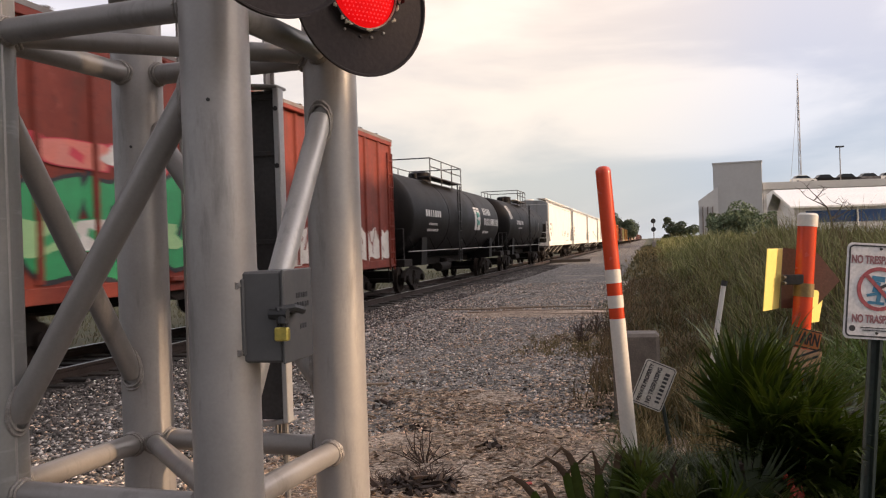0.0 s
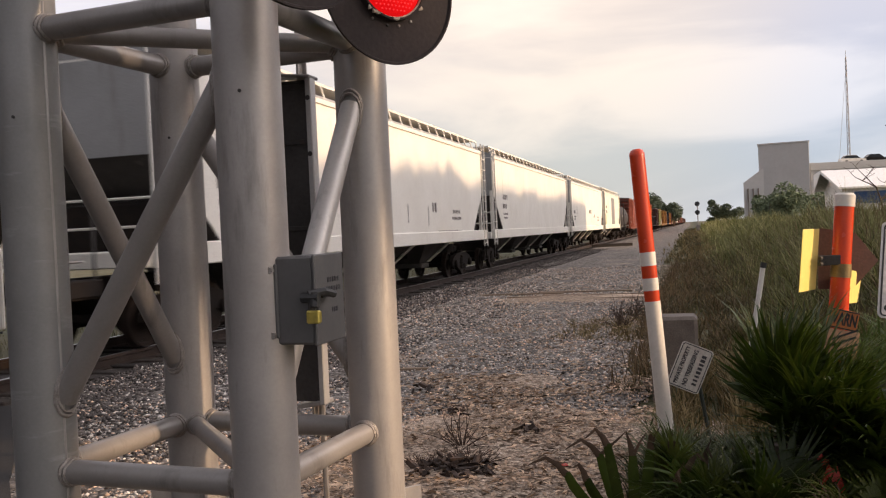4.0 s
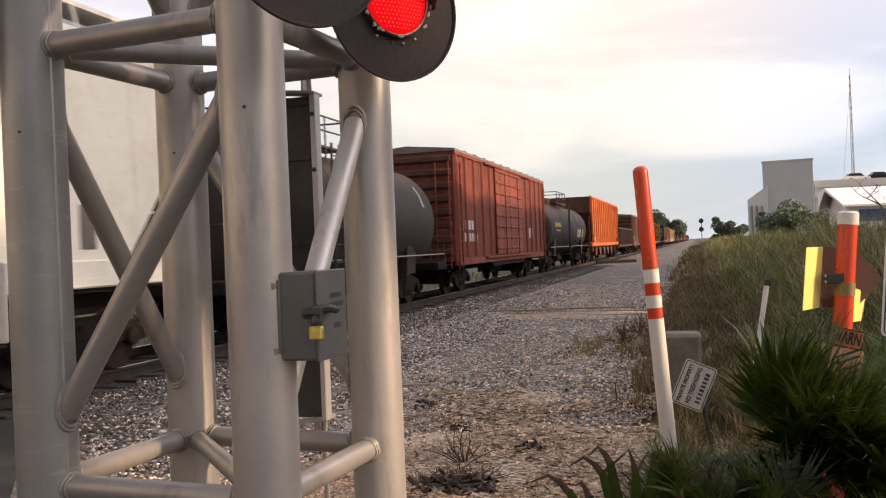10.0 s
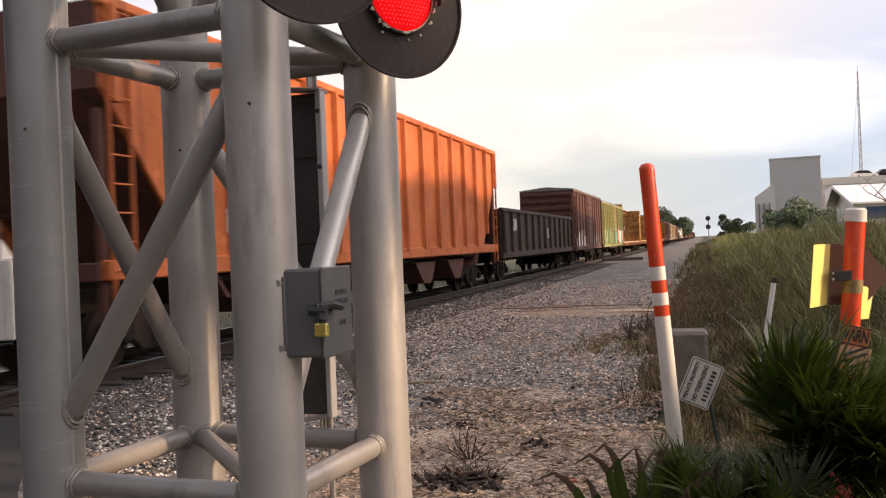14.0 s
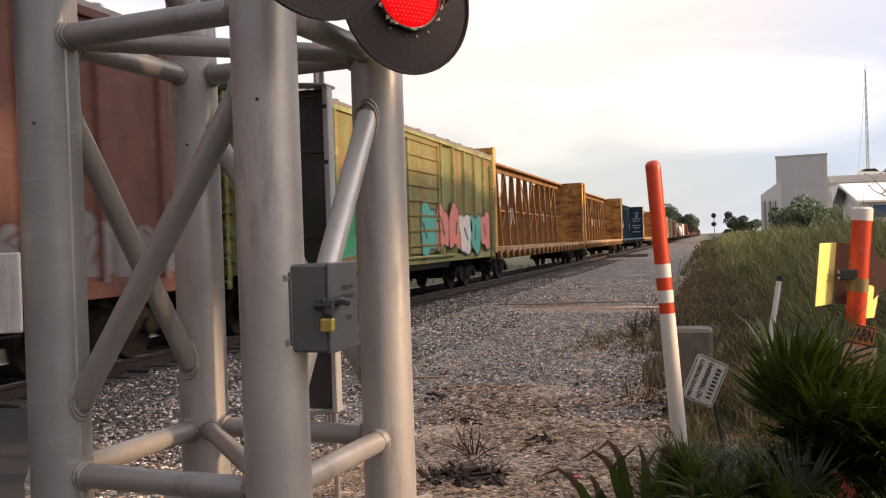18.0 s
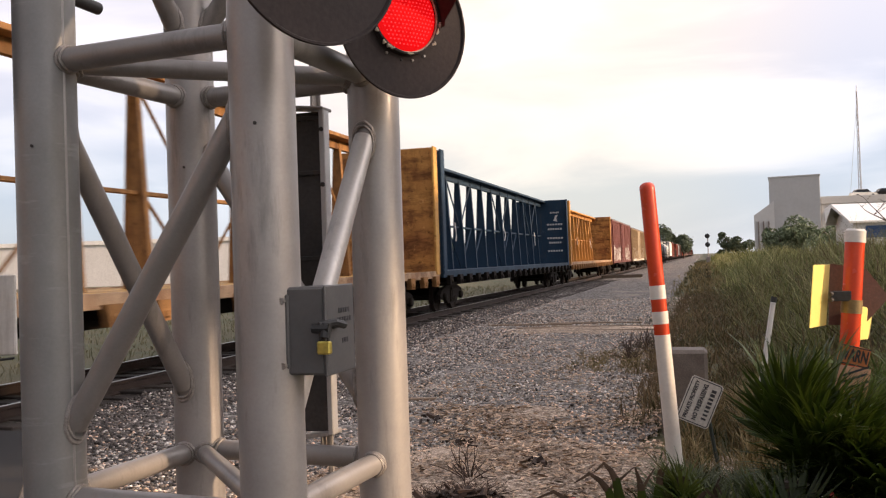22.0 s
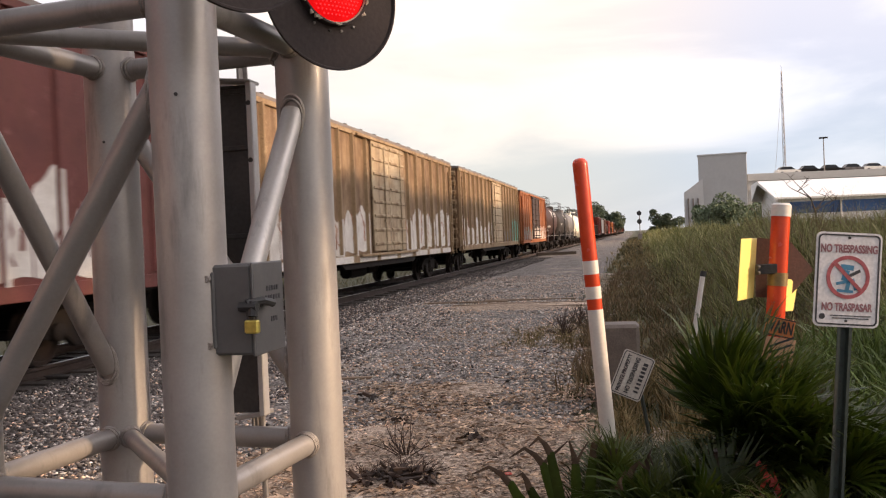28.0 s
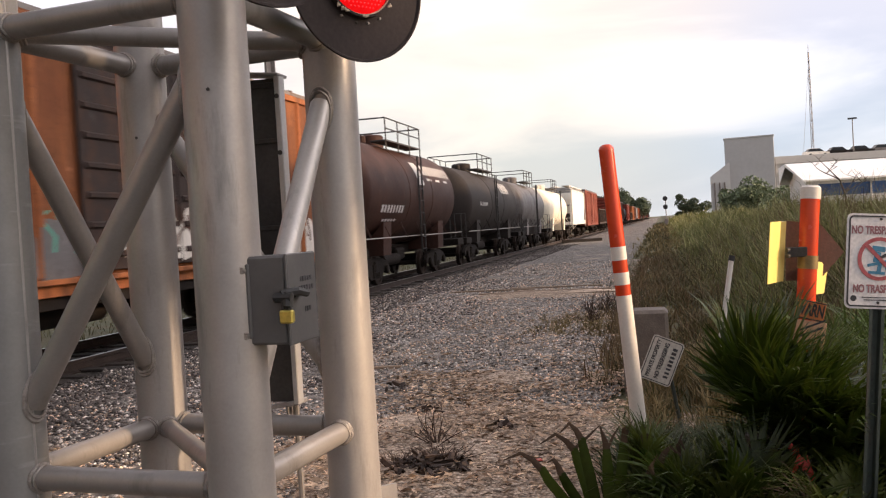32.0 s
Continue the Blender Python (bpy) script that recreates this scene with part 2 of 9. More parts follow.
white_plastic = material("white_plastic", (0.72, 0.68, 0.62), (0.6, 0.56, 0.5), rough=0.4, scale=5, bump=0.01, grain=0.06, streak=(0.35, 0.3, 0.24), streak_amount=0.3)
yellow_sign = material("yellow_sheeting", (0.94, 0.78, 0.24), (0.90, 0.72, 0.20), rough=0.4, scale=5, bump=0.01, grain=0.05)
brown_back = material("brown_sign_back", (0.13, 0.06, 0.035), (0.1, 0.045, 0.03), rough=0.6, scale=6)
sign_white = material("sign_white", (0.74, 0.71, 0.70), (0.64, 0.61, 0.6), rough=0.45, scale=6, bump=0.03, streak=(0.4, 0.34, 0.3), streak_amount=0.15)
sign_dull = material("weathered_sign", (0.52, 0.50, 0.45), (0.40, 0.375, 0.33), rough=0.6, scale=9, bump=0.05, streak=(0.16, 0.12, 0.09), streak_amount=0.35)
ink = material("sign_ink", (0.035, 0.035, 0.04), rough=0.6, scale=20)
ink_red = material("sign_red", (0.42, 0.09, 0.10), rough=0.55, scale=20)
ink_blue = material("sign_blue", (0.05, 0.22, 0.36), rough=0.55, scale=20)
ink_maroon = material("sign_letters_faded_red", (0.32, 0.14, 0.15), rough=0.55, scale=20)
post_green = material("green_steel_post", (0.05, 0.065, 0.055), (0.035, 0.045, 0.04), rough=0.6, metal=0.3, scale=5, streak=RUST, streak_amount=0.2)
concrete = material("concrete", (0.17, 0.14, 0.115), (0.11, 0.088, 0.072), rough=0.9, scale=6, fine=90, bump=0.35, streak=(0.08, 0.06, 0.05), streak_amount=0.35)
def pebble_material(name, dark, mid_c, light, cell=26.0, patch=(0.24, 0.18, 0.135), patch_from=0.56, bump=0.8):
    """Crushed stone: every cell of the pattern has its own tone, with bare patches of earth."""
    m = bpy.data.materials.new(name)
    m.use_nodes = True
    n, l = m.node_tree.nodes, m.node_tree.links
    b = n["Principled BSDF"]
    b.inputs["Roughness"].default_value = 0.95
    b.inputs["Specular IOR Level"].default_value = 0.25
    co = n.new("ShaderNodeTexCoord")
    last = None
    for sc, w in ((cell, 0.5), (cell * 0.45, 0.35)):
        vo = n.new("ShaderNodeTexVoronoi")
        vo.inputs["Scale"].default_value = sc
        l.new(co.outputs["Object"], vo.inputs["Vector"])
        sp = n.new("ShaderNodeSeparateColor")
        l.new(vo.outputs["Color"], sp.inputs["Color"])
        rp = n.new("ShaderNodeValToRGB")
        rp.color_ramp.elements[0].color, rp.color_ramp.elements[1].color = (*dark, 1), (*light, 1)
        rp.color_ramp.elements[0].position, rp.color_ramp.elements[1].position = 0.05, 0.98
        e = rp.color_ramp.elements.new(0.6)
        e.color = (*mid_c, 1)
        l.new(sp.outputs["Red"], rp.inputs["Fac"])
        # colour darkens towards each cell's rim, as shade in the gaps between stones
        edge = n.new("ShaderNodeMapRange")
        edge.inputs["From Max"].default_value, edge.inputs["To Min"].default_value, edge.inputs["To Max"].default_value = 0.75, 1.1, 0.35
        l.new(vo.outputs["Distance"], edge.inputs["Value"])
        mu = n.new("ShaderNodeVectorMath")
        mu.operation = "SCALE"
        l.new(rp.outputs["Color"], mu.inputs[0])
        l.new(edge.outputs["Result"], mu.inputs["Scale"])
        if last is None:
            last = mu.outputs["Vector"]
            bp = n.new("ShaderNodeBump")
            bp.invert = True
            bp.inputs["Strength"].default_value, bp.inputs["Distance"].default_value = bump, 0.03
            l.new(vo.outputs["Distance"], bp.inputs["Height"])
            l.new(bp.outputs["Normal"], b.inputs["Normal"])
        else:
            mx = n.new("ShaderNodeMixRGB")
            mx.inputs["Fac"].default_value = 0.38
            l.new(last, mx.inputs["Color1"])
            l.new(mu.outputs["Vector"], mx.inputs["Color2"])
            last = mx.outputs["Color"]
    big = n.new("ShaderNodeTexNoise")
    big.inputs["Scale"].default_value, big.inputs["Detail"].default_value, big.inputs["Roughness"].default_value = 0.42, 8, 0.68
    mp = n.new("ShaderNodeMapping")
    mp.inputs["Scale"].default_value = (1.0, 0.8, 1.0)
    l.new(co.outputs["Object"], mp.inputs["Vector"])
    l.new(mp.outputs["Vector"], big.inputs["Vector"])
    mr = n.new("ShaderNodeMapRange")
    mr.inputs["From Min"].default_value, mr.inputs["From Max"].default_value, mr.inputs["To Max"].default_value = patch_from, patch_from + 0.1, 0.8
    l.new(big.outputs["Fac"], mr.inputs["Value"])
    mx = n.new("ShaderNodeMixRGB")
    mx.inputs["Color2"].default_value = (*patch, 1)
    l.new(mr.outputs["Result"], mx.inputs["Fac"])
    l.new(last, mx.inputs["Color1"])
    l.new(mx.outputs["Color"], b.inputs["Base Color"])
    return m


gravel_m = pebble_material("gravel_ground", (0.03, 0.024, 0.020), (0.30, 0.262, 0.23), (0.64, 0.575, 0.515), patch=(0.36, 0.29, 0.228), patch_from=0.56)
stone_m = material("gravel_stone", (0.66, 0.60, 0.54), (0.28, 0.245, 0.21), rough=0.9, scale=9, fine=70, bump=0.3, island=0.75)
stone_warm = material("gravel_stone_warm", (0.78, 0.56, 0.40), (0.38, 0.26, 0.18), rough=0.9, scale=9, fine=70, bump=0.3, island=0.65)
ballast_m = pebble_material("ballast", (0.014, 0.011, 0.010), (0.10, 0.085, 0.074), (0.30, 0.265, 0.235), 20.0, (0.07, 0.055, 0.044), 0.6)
soil_m = material("soil_and_turf", (0.07, 0.075, 0.03), (0.13, 0.10, 0.05), rough=0.95, scale=0.5, fine=30, bump=0.8, bump_size=0.04)
asphalt = material("asphalt", (0.030, 0.028, 0.027), (0.042, 0.039, 0.037), spec=0.25, rough=0.85, scale=1.5, fine=120, bump=0.5)
rail_m = material("rail_steel", (0.055, 0.036, 0.028), (0.04, 0.027, 0.022), rough=0.6, metal=0.5, scale=4, bump=0.2)
rail_top = material("rail_polished", (0.42, 0.40, 0.38), (0.32, 0.3, 0.28), rough=0.3, metal=0.9, scale=3, bump=0.03)
tie_m = material("creosote_tie", (0.03, 0.023, 0.019), (0.055, 0.042, 0.033), rough=0.9, scale=5, fine=50, bump=0.6, spread=0.35)
wheel_m = material("wheel_steel", (0.028, 0.022, 0.019), (0.045, 0.03, 0.024), spec=0.15, rough=0.7, metal=0.4, scale=6, bump=0.2)
truck_m = material("truck_castings", (0.014, 0.012, 0.011), (0.028, 0.021, 0.017), spec=0.12, rough=0.8, metal=0.2, scale=5, bump=0.3)
leaf_m = material("palm_leaf", (0.027, 0.046, 0.005), (0.045, 0.064, 0.008), rough=0.34, spec=0.32, scale=6, fine=40, bump=0.1, spread=0.4, translucent=0.25)
leaf_light = material("palm_leaf_light", (0.082, 0.098, 0.020), (0.050, 0.064, 0.012), rough=0.45, spec=0.25, scale=6, fine=40, bump=0.1, spread=0.3, translucent=0.25)
straw_m = material("straw_blades", (0.24, 0.22, 0.10), (0.17, 0.14, 0.065), rough=0.7, scale=6, fine=40, bump=0.05, spread=0.4, translucent=0.2)
leaf_dead = material("palm_leaf_dead", (0.085, 0.052, 0.03), (0.055, 0.034, 0.022), rough=0.8, scale=6, fine=40, bump=0.2, spread=0.3)
grass_m = material("tall_grass", (0.125, 0.145, 0.042), (0.205, 0.19, 0.065), rough=0.7, scale=0.7, fine=9, bump=0, island=0.45, translucent=0.3)
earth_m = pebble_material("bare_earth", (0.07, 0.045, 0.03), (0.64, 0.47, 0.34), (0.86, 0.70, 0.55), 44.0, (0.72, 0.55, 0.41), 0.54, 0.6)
litter_m = material("dead_leaf_litter", (0.20, 0.125, 0.078), (0.56, 0.41, 0.28), rough=0.9, scale=8, fine=40, bump=0.2, island=0.7)
grass_brown = material("brown_dry_grass", (0.16, 0.115, 0.05), (0.22, 0.165, 0.07), rough=0.85, scale=0.9, fine=9, bump=0, island=0.45, translucent=0.15)
grass_dry = material("dry_grass", (0.17, 0.115, 0.055), (0.11, 0.07, 0.04), rough=0.8, scale=0.9, fine=9, bump=0, island=0.4, translucent=0.2)
twig_m = material("dry_twig", (0.075, 0.045, 0.03), (0.05, 0.03, 0.02), rough=0.9, scale=9, bump=0.3)
plank_m = material("weathered_plank", (0.28, 0.2, 0.135), (0.2, 0.14, 0.095), rough=0.85, scale=5, fine=60, bump=0.3)
far_leaf = material("far_foliage", (0.06, 0.085, 0.045), (0.09, 0.11, 0.06), rough=0.8, scale=0.6, fine=4, bump=0, island=0.4)
bark = material("bark", (0.09, 0.065, 0.05), rough=0.9, scale=4, bump=0.4)
wall_grey = material("grey_render_wall", (0.50, 0.495, 0.49), (0.46, 0.455, 0.45), rough=0.85, scale=0.25, fine=2, bump=0.02, grain=0.05, streak=(0.36, 0.35, 0.34), streak_amount=0.2, streak_scale=(0.8, 0.8, 0.08))
wall_white = material("white_metal_wall", (0.74, 0.715, 0.69), (0.67, 0.65, 0.62), rough=0.55, scale=0.4, fine=8, bump=0.05, streak=(0.4, 0.37, 0.34), streak_amount=0.15, streak_scale=(1, 1, 0.1))
roof_white = material("white_metal_roof", (0.86, 0.84, 0.80), (0.78, 0.76, 0.73), rough=0.5, scale=0.4, fine=8, bump=0.05)
band_blue = material("blue_band", (0.02, 0.075, 0.20), (0.015, 0.055, 0.16), rough=0.5, scale=0.6)
car_glass = material("dark_car_glass", (0.02, 0.022, 0.025), rough=0.12, scale=5, bump=0)

# railway car paints
p_red = material("oxide_red_paint", (0.231, 0.044, 0.026), (0.165, 0.033, 0.022), worn=0.55, spec=0.2, rough=0.6, scale=1.2, streak=(0.09, 0.035, 0.025), streak_amount=0.45, streak_scale=(3, 3, 0.35))
p_red2 = material("faded_red_paint", (0.155, 0.048, 0.040), (0.10, 0.038, 0.033), worn=0.5, spec=0.2, rough=0.65, scale=1.0, streak=(0.13, 0.05, 0.032), streak_amount=0.5, streak_scale=(4, 4, 0.3))
p_redbrown = material("red_brown_paint", (0.27, 0.068, 0.038), (0.19, 0.046, 0.03), worn=0.55, spec=0.2, rough=0.65, scale=1.3, streak=(0.06, 0.03, 0.022), streak_amount=0.6, streak_scale=(4, 4, 0.5))
p_redpanel = material("rust_red_panel", (0.20, 0.048, 0.028), (0.135, 0.034, 0.022), worn=0.55, spec=0.2, rough=0.7, scale=1.3, streak=(0.065, 0.027, 0.02), streak_amount=0.65, streak_scale=(6, 6, 0.4))
p_brown = material("brown_paint", (0.085, 0.036, 0.027), (0.12, 0.05, 0.035), worn=0.5, spec=0.2, rough=0.65, scale=1.1, streak=(0.05, 0.028, 0.02), streak_amount=0.5, streak_scale=(4, 4, 0.4))
p_tan = material("rusty_tan_paint", (0.36, 0.26, 0.15), (0.24, 0.16, 0.09), worn=0.5, spec=0.2, rough=0.7, scale=0.9, streak=(0.13, 0.07, 0.036), streak_amount=0.6, streak_scale=(4, 4, 0.3))
# rust, plus the recess shade between sunlit posts as a darker tan
p_tanpanel = material("rust_streaked_tan_panel", (0.30, 0.205, 0.120), (0.19, 0.118, 0.066), worn=0.55, spec=0.2, rough=0.75, scale=1.3, streak=(0.085, 0.042, 0.022), streak_amount=0.75, streak_scale=(7, 7, 0.3))
p_greenpanel = material("rust_streaked_green_panel", (0.235, 0.205, 0.075), (0.125, 0.155, 0.06), worn=0.65, spec=0.2, rough=0.7, scale=0.8, streak=(0.20, 0.085, 0.028), streak_amount=0.7, streak_scale=(5, 5, 0.3))
p_rustpanel = material("dark_rust_panel", (0.26, 0.095, 0.035), (0.17, 0.058, 0.026), worn=0.6, spec=0.2, rough=0.78, scale=1.3, streak=(0.085, 0.034, 0.018), streak_amount=0.65, streak_scale=(7, 7, 0.4))
p_rust = material("rust_orange_paint", (0.377, 0.137, 0.049), (0.247, 0.078, 0.033), worn=0.6, spec=0.2, rough=0.75, scale=1.2, streak=(0.10, 0.04, 0.02), streak_amount=0.6, streak_scale=(5, 5, 0.5))
p_orange = material("orange_hopper_paint", (0.56, 0.160, 0.048), (0.39, 0.098, 0.03), worn=0.5, spec=0.2, rough=0.6, scale=1.0, streak=(0.24, 0.065, 0.022), streak_amount=0.5, streak_scale=(5, 5, 0.35))
p_green = material("yellow_green_paint", (0.32, 0.31, 0.12), (0.17, 0.215, 0.09), worn=0.6, spec=0.2, rough=0.65, scale=0.7, streak=(0.17, 0.085, 0.03), streak_amount=0.6, streak_scale=(4, 4, 0.3))
p_greenend = material("dark_green_paint", (0.085, 0.13, 0.055), (0.06, 0.085, 0.04), worn=0.4, spec=0.2, rough=0.65, scale=0.9, streak=(0.06, 0.04, 0.025), streak_amount=0.5, streak_scale=(4, 4, 0.4))
p_gold = material("golden_yellow_paint", (0.598, 0.351, 0.091), (0.416, 0.215, 0.065), worn=0.65, spec=0.2, rough=0.65, scale=1.0, streak=(0.16, 0.065, 0.022), streak_amount=0.6, streak_scale=(4, 4, 0.4))
p_goldrust = material("rusted_gold_paint", (0.225, 0.110, 0.045), (0.36, 0.185, 0.06), worn=0.6, spec=0.2, rough=0.75, scale=1.4, streak=(0.09, 0.04, 0.02), streak_amount=0.6, streak_scale=(4, 4, 0.4))
p_goldend = material("rust_stained_gold_paint", (0.50, 0.255, 0.072), (0.34, 0.15, 0.05), worn=0.7, spec=0.2, rough=0.7, scale=0.8, streak=(0.10, 0.038, 0.016), streak_amount=0.72, streak_scale=(0.9, 0.9, 3))
p_goldsill = material("pale_rusty_sill_paint", (0.52, 0.36, 0.22), (0.22, 0.11, 0.06), worn=0.6, spec=0.2, rough=0.75, scale=2.2, streak=(0.08, 0.04, 0.025), streak_amount=0.5, streak_scale=(3, 3, 0.6))
p_tandoor = material("pale_tan_door_paint", (0.442, 0.358, 0.240), (0.325, 0.234, 0.143), worn=0.6, spec=0.2, rough=0.7, scale=1.2, streak=(0.12, 0.06, 0.03), streak_amount=0.5, streak_scale=(4, 4, 0.4))
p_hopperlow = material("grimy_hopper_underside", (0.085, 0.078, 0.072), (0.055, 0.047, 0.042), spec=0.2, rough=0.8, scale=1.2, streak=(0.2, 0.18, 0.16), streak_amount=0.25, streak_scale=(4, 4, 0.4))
p_endgrey = material("hopper_grey_paint", (0.34, 0.335, 0.33), (0.27, 0.265, 0.26), spec=0.2, rough=0.6, scale=0.8, streak=(0.16, 0.14, 0.12), streak_amount=0.4, streak_scale=(3, 3, 0.3))
p_gold2 = material("orange_yellow_paint", (0.53, 0.265, 0.068), (0.40, 0.185, 0.05), worn=0.5, spec=0.2, rough=0.6, scale=1.0, streak=(0.22, 0.09, 0.02), streak_amount=0.35, streak_scale=(4, 4, 0.4))
p_blue = material("dark_blue_paint", (0.015, 0.038, 0.068), (0.012, 0.029, 0.054), worn=0.3, spec=0.2, rough=0.6, scale=1.0, streak=(0.05, 0.05, 0.05), streak_amount=0.35, streak_scale=(4, 4, 0.4))
p_white = material("white_hopper_paint", (0.792, 0.756, 0.690), (0.720, 0.684, 0.612), worn=0.12, spec=0.2, rough=0.5, scale=0.6, bump=0.04, streak=(0.38, 0.31, 0.24), streak_amount=0.22, streak_scale=(3, 3, 0.25))
p_cream = material("cream_hopper_paint", (0.802, 0.749, 0.625), (0.720, 0.673, 0.555), worn=0.2, spec=0.2, rough=0.5, scale=0.6, bump=0.04, streak=(0.36, 0.28, 0.18), streak_amount=0.3, streak_scale=(3, 3, 0.25))
p_greypatch = material("grey_patch_paint", (0.24, 0.23, 0.22), (0.2, 0.19, 0.185), spec=0.2, rough=0.55, scale=0.8)
p_black = material("tank_black_paint", (0.007, 0.006, 0.006), (0.011, 0.009, 0.008), spec=0.12, rough=0.55, scale=0.9, streak=(0.03, 0.02, 0.016), streak_amount=0.3, streak_scale=(3, 3, 0.4))
p_olive = material("tank_dark_grey_paint", (0.033, 0.028, 0.026), (0.046, 0.038, 0.034), worn=0.12, spec=0.13, rough=0.65, scale=0.9, streak=(0.05, 0.038, 0.032), streak_amount=0.3, streak_scale=(3, 3, 0.4))
p_tankbrown = material("tank_brown_paint", (0.060, 0.027, 0.019), (0.042, 0.021, 0.017), worn=0.35, spec=0.15, rough=0.6, scale=0.9, streak=(0.03, 0.02, 0.017), streak_amount=0.4, streak_scale=(3, 3, 0.4))
p_tankgrey = material("tank_grey_paint", (0.16, 0.15, 0.15), (0.12, 0.11, 0.105), worn=0.4, spec=0.2, rough=0.5, scale=0.9, streak=(0.07, 0.05, 0.04), streak_amount=0.5, streak_scale=(3, 3, 0.4))
p_gond = material("gondola_black_paint", (0.030, 0.022, 0.020), (0.05, 0.034, 0.028), worn=0.5, spec=0.2, rough=0.7, scale=1.2, streak=RUST, streak_amount=0.4)
p_mark = material("stencil_white", (0.62, 0.6, 0.57), (0.5, 0.48, 0.45), spec=0.2, rough=0.6, scale=8)
p_markyel = material("stencil_yellow", (0.62, 0.36, 0.03), (0.5, 0.28, 0.03), spec=0.2, rough=0.6, scale=8)
roof_grey = material("galvanised_car_roof", (0.22, 0.2, 0.185), (0.16, 0.12, 0.1), rough=0.6, metal=0.3, scale=0.8, streak=RUST, streak_amount=0.5)
g_white = material("graffiti_white", (0.66, 0.62, 0.56), (0.50, 0.45, 0.39), rough=0.65, scale=3, streak=(0.26, 0.19, 0.13), streak_amount=0.35, streak_scale=(4, 4, 1.2))
g_green = material("graffiti_green", (0.02, 0.30, 0.10), (0.03, 0.22, 0.08), rough=0.55, scale=3)
g_teal = material("graffiti_teal", (0.05, 0.36, 0.26), (0.08, 0.3, 0.24), rough=0.55, scale=3)
g_pink = material("graffiti_coral", (0.62, 0.15, 0.10), (0.55, 0.2, 0.16), rough=0.55, scale=3)
g_red = material("graffiti_red", (0.55, 0.03, 0.05), (0.45, 0.03, 0.05), rough=0.55, scale=3)
g_lime = material("graffiti_light_green", (0.32, 0.50, 0.22), (0.26, 0.42, 0.2), rough=0.55, scale=3)
g_dark = material("graffiti_black", (0.02, 0.02, 0.024), rough=0.55, scale=3)


# ---- mesh helpers ----
class Geo:
    """Collects vertices and faces of one mesh."""

    def __init__(self):
        self.v, self.f, self.m, self.k = [], [], [], 0

    def add(self, verts, faces):
        o = len(self.v)
        self.v += [tuple(p) for p in verts]
        self.f += [tuple(i + o for i in f) for f in faces]
        self.m += [self.k] * len(faces)
        return self

    def box(self, c, s, bevel=0.0, turn=None):
        hx, hy, hz = s[0] / 2, s[1] / 2, s[2] / 2
        b = min(bevel, hx * 0.9, hy * 0.9, hz * 0.9)
        if b <= 0:
            pts = [(x * hx, y * hy, z * hz) for z in (-1, 1) for y in (-1, 1) for x in (-1, 1)]
            fs = [(0, 2, 3, 1), (4, 5, 7, 6), (0, 1, 5, 4), (2, 6, 7, 3), (0, 4, 6, 2), (1, 3, 7, 5)]
        else:
            ring = [(hx - b, -hy), (hx, -hy + b), (hx, hy - b), (hx - b, hy), (-hx + b, hy), (-hx, hy - b), (-hx, -hy + b), (-hx + b, -hy)]
            inner = [(math.copysign(max(abs(x) - b, 0.0005), x) if abs(abs(x) - hx) < 1e-9 else x, math.copysign(max(abs(y) - b, 0.0005), y) if abs(abs(y) - hy) < 1e-9 else y) for x, y in ring]
            pts = [(x, y, -hz) for x, y in inner] + [(x, y, -hz + b) for x, y in ring] + [(x, y, hz - b) for x, y in ring] + [(x, y, hz) for x, y in inner]
            fs = [tuple(range(7, -1, -1)), tuple(range(24, 32))]
            for r in range(3):
                for i in range(8):
                    j = (i + 1) % 8
                    fs.append((r * 8 + i, r * 8 + j, r * 8 + 8 + j, r * 8 + 8 + i))
        if turn is not None:
            pts = [turn @ Vector(p) for p in pts]
        return self.add([(p[0] + c[0], p[1] + c[1], p[2] + c[2]) for p in pts], fs)

    def tube(self, path, r, n=10, caps=True):
        path = [Vector(p) for p in path]
        radii = r if isinstance(r, (list, tuple)) else [r] * len(path)
        verts, faces = [], []
        side = None
        for i, p in enumerate(path):
            d = (path[min(i + 1, len(path) - 1)] - path[max(i - 1, 0)]).normalized()
            if side is None:
                side = d.orthogonal().normalized()
            side = (side - d * side.dot(d)).normalized()
            up = d.cross(side)
            verts += [p + (side * math.cos(a) + up * math.sin(a)) * radii[i] for a in (2 * math.pi * k / n for k in range(n))]
        for i in range(len(path) - 1):
            for k in range(n):
                faces.append((i * n + k, i * n + (k + 1) % n, (i + 1) * n + (k + 1) % n, (i + 1) * n + k))
        if caps:
            faces += [tuple(range(n - 1, -1, -1)), tuple(range((len(path) - 1) * n, len(path) * n))]
        return self.add(verts, faces)

    def lathe(self, profile, n, origin, axis, ref=None):
        """profile: (distance along the axis, radius)."""
        axis = Vector(axis).normalized()
        side = Vector(ref) if ref else axis.orthogonal().normalized()
        up = axis.cross(side)
        o = Vector(origin)
        verts, faces = [], []
        for d, r in profile:
            verts += [o + axis * d + (side * math.cos(a) + up * math.sin(a)) * r for a in (2 * math.pi * k / n for k in range(n))]
        for i in range(len(profile) - 1):
            for k in range(n):
                faces.append((i * n + k, i * n + (k + 1) % n, (i + 1) * n + (k + 1) % n, (i + 1) * n + k))
        faces += [tuple(range(n - 1, -1, -1)), tuple(range((len(profile) - 1) * n, len(profile) * n))]
        return self.add(verts, faces)

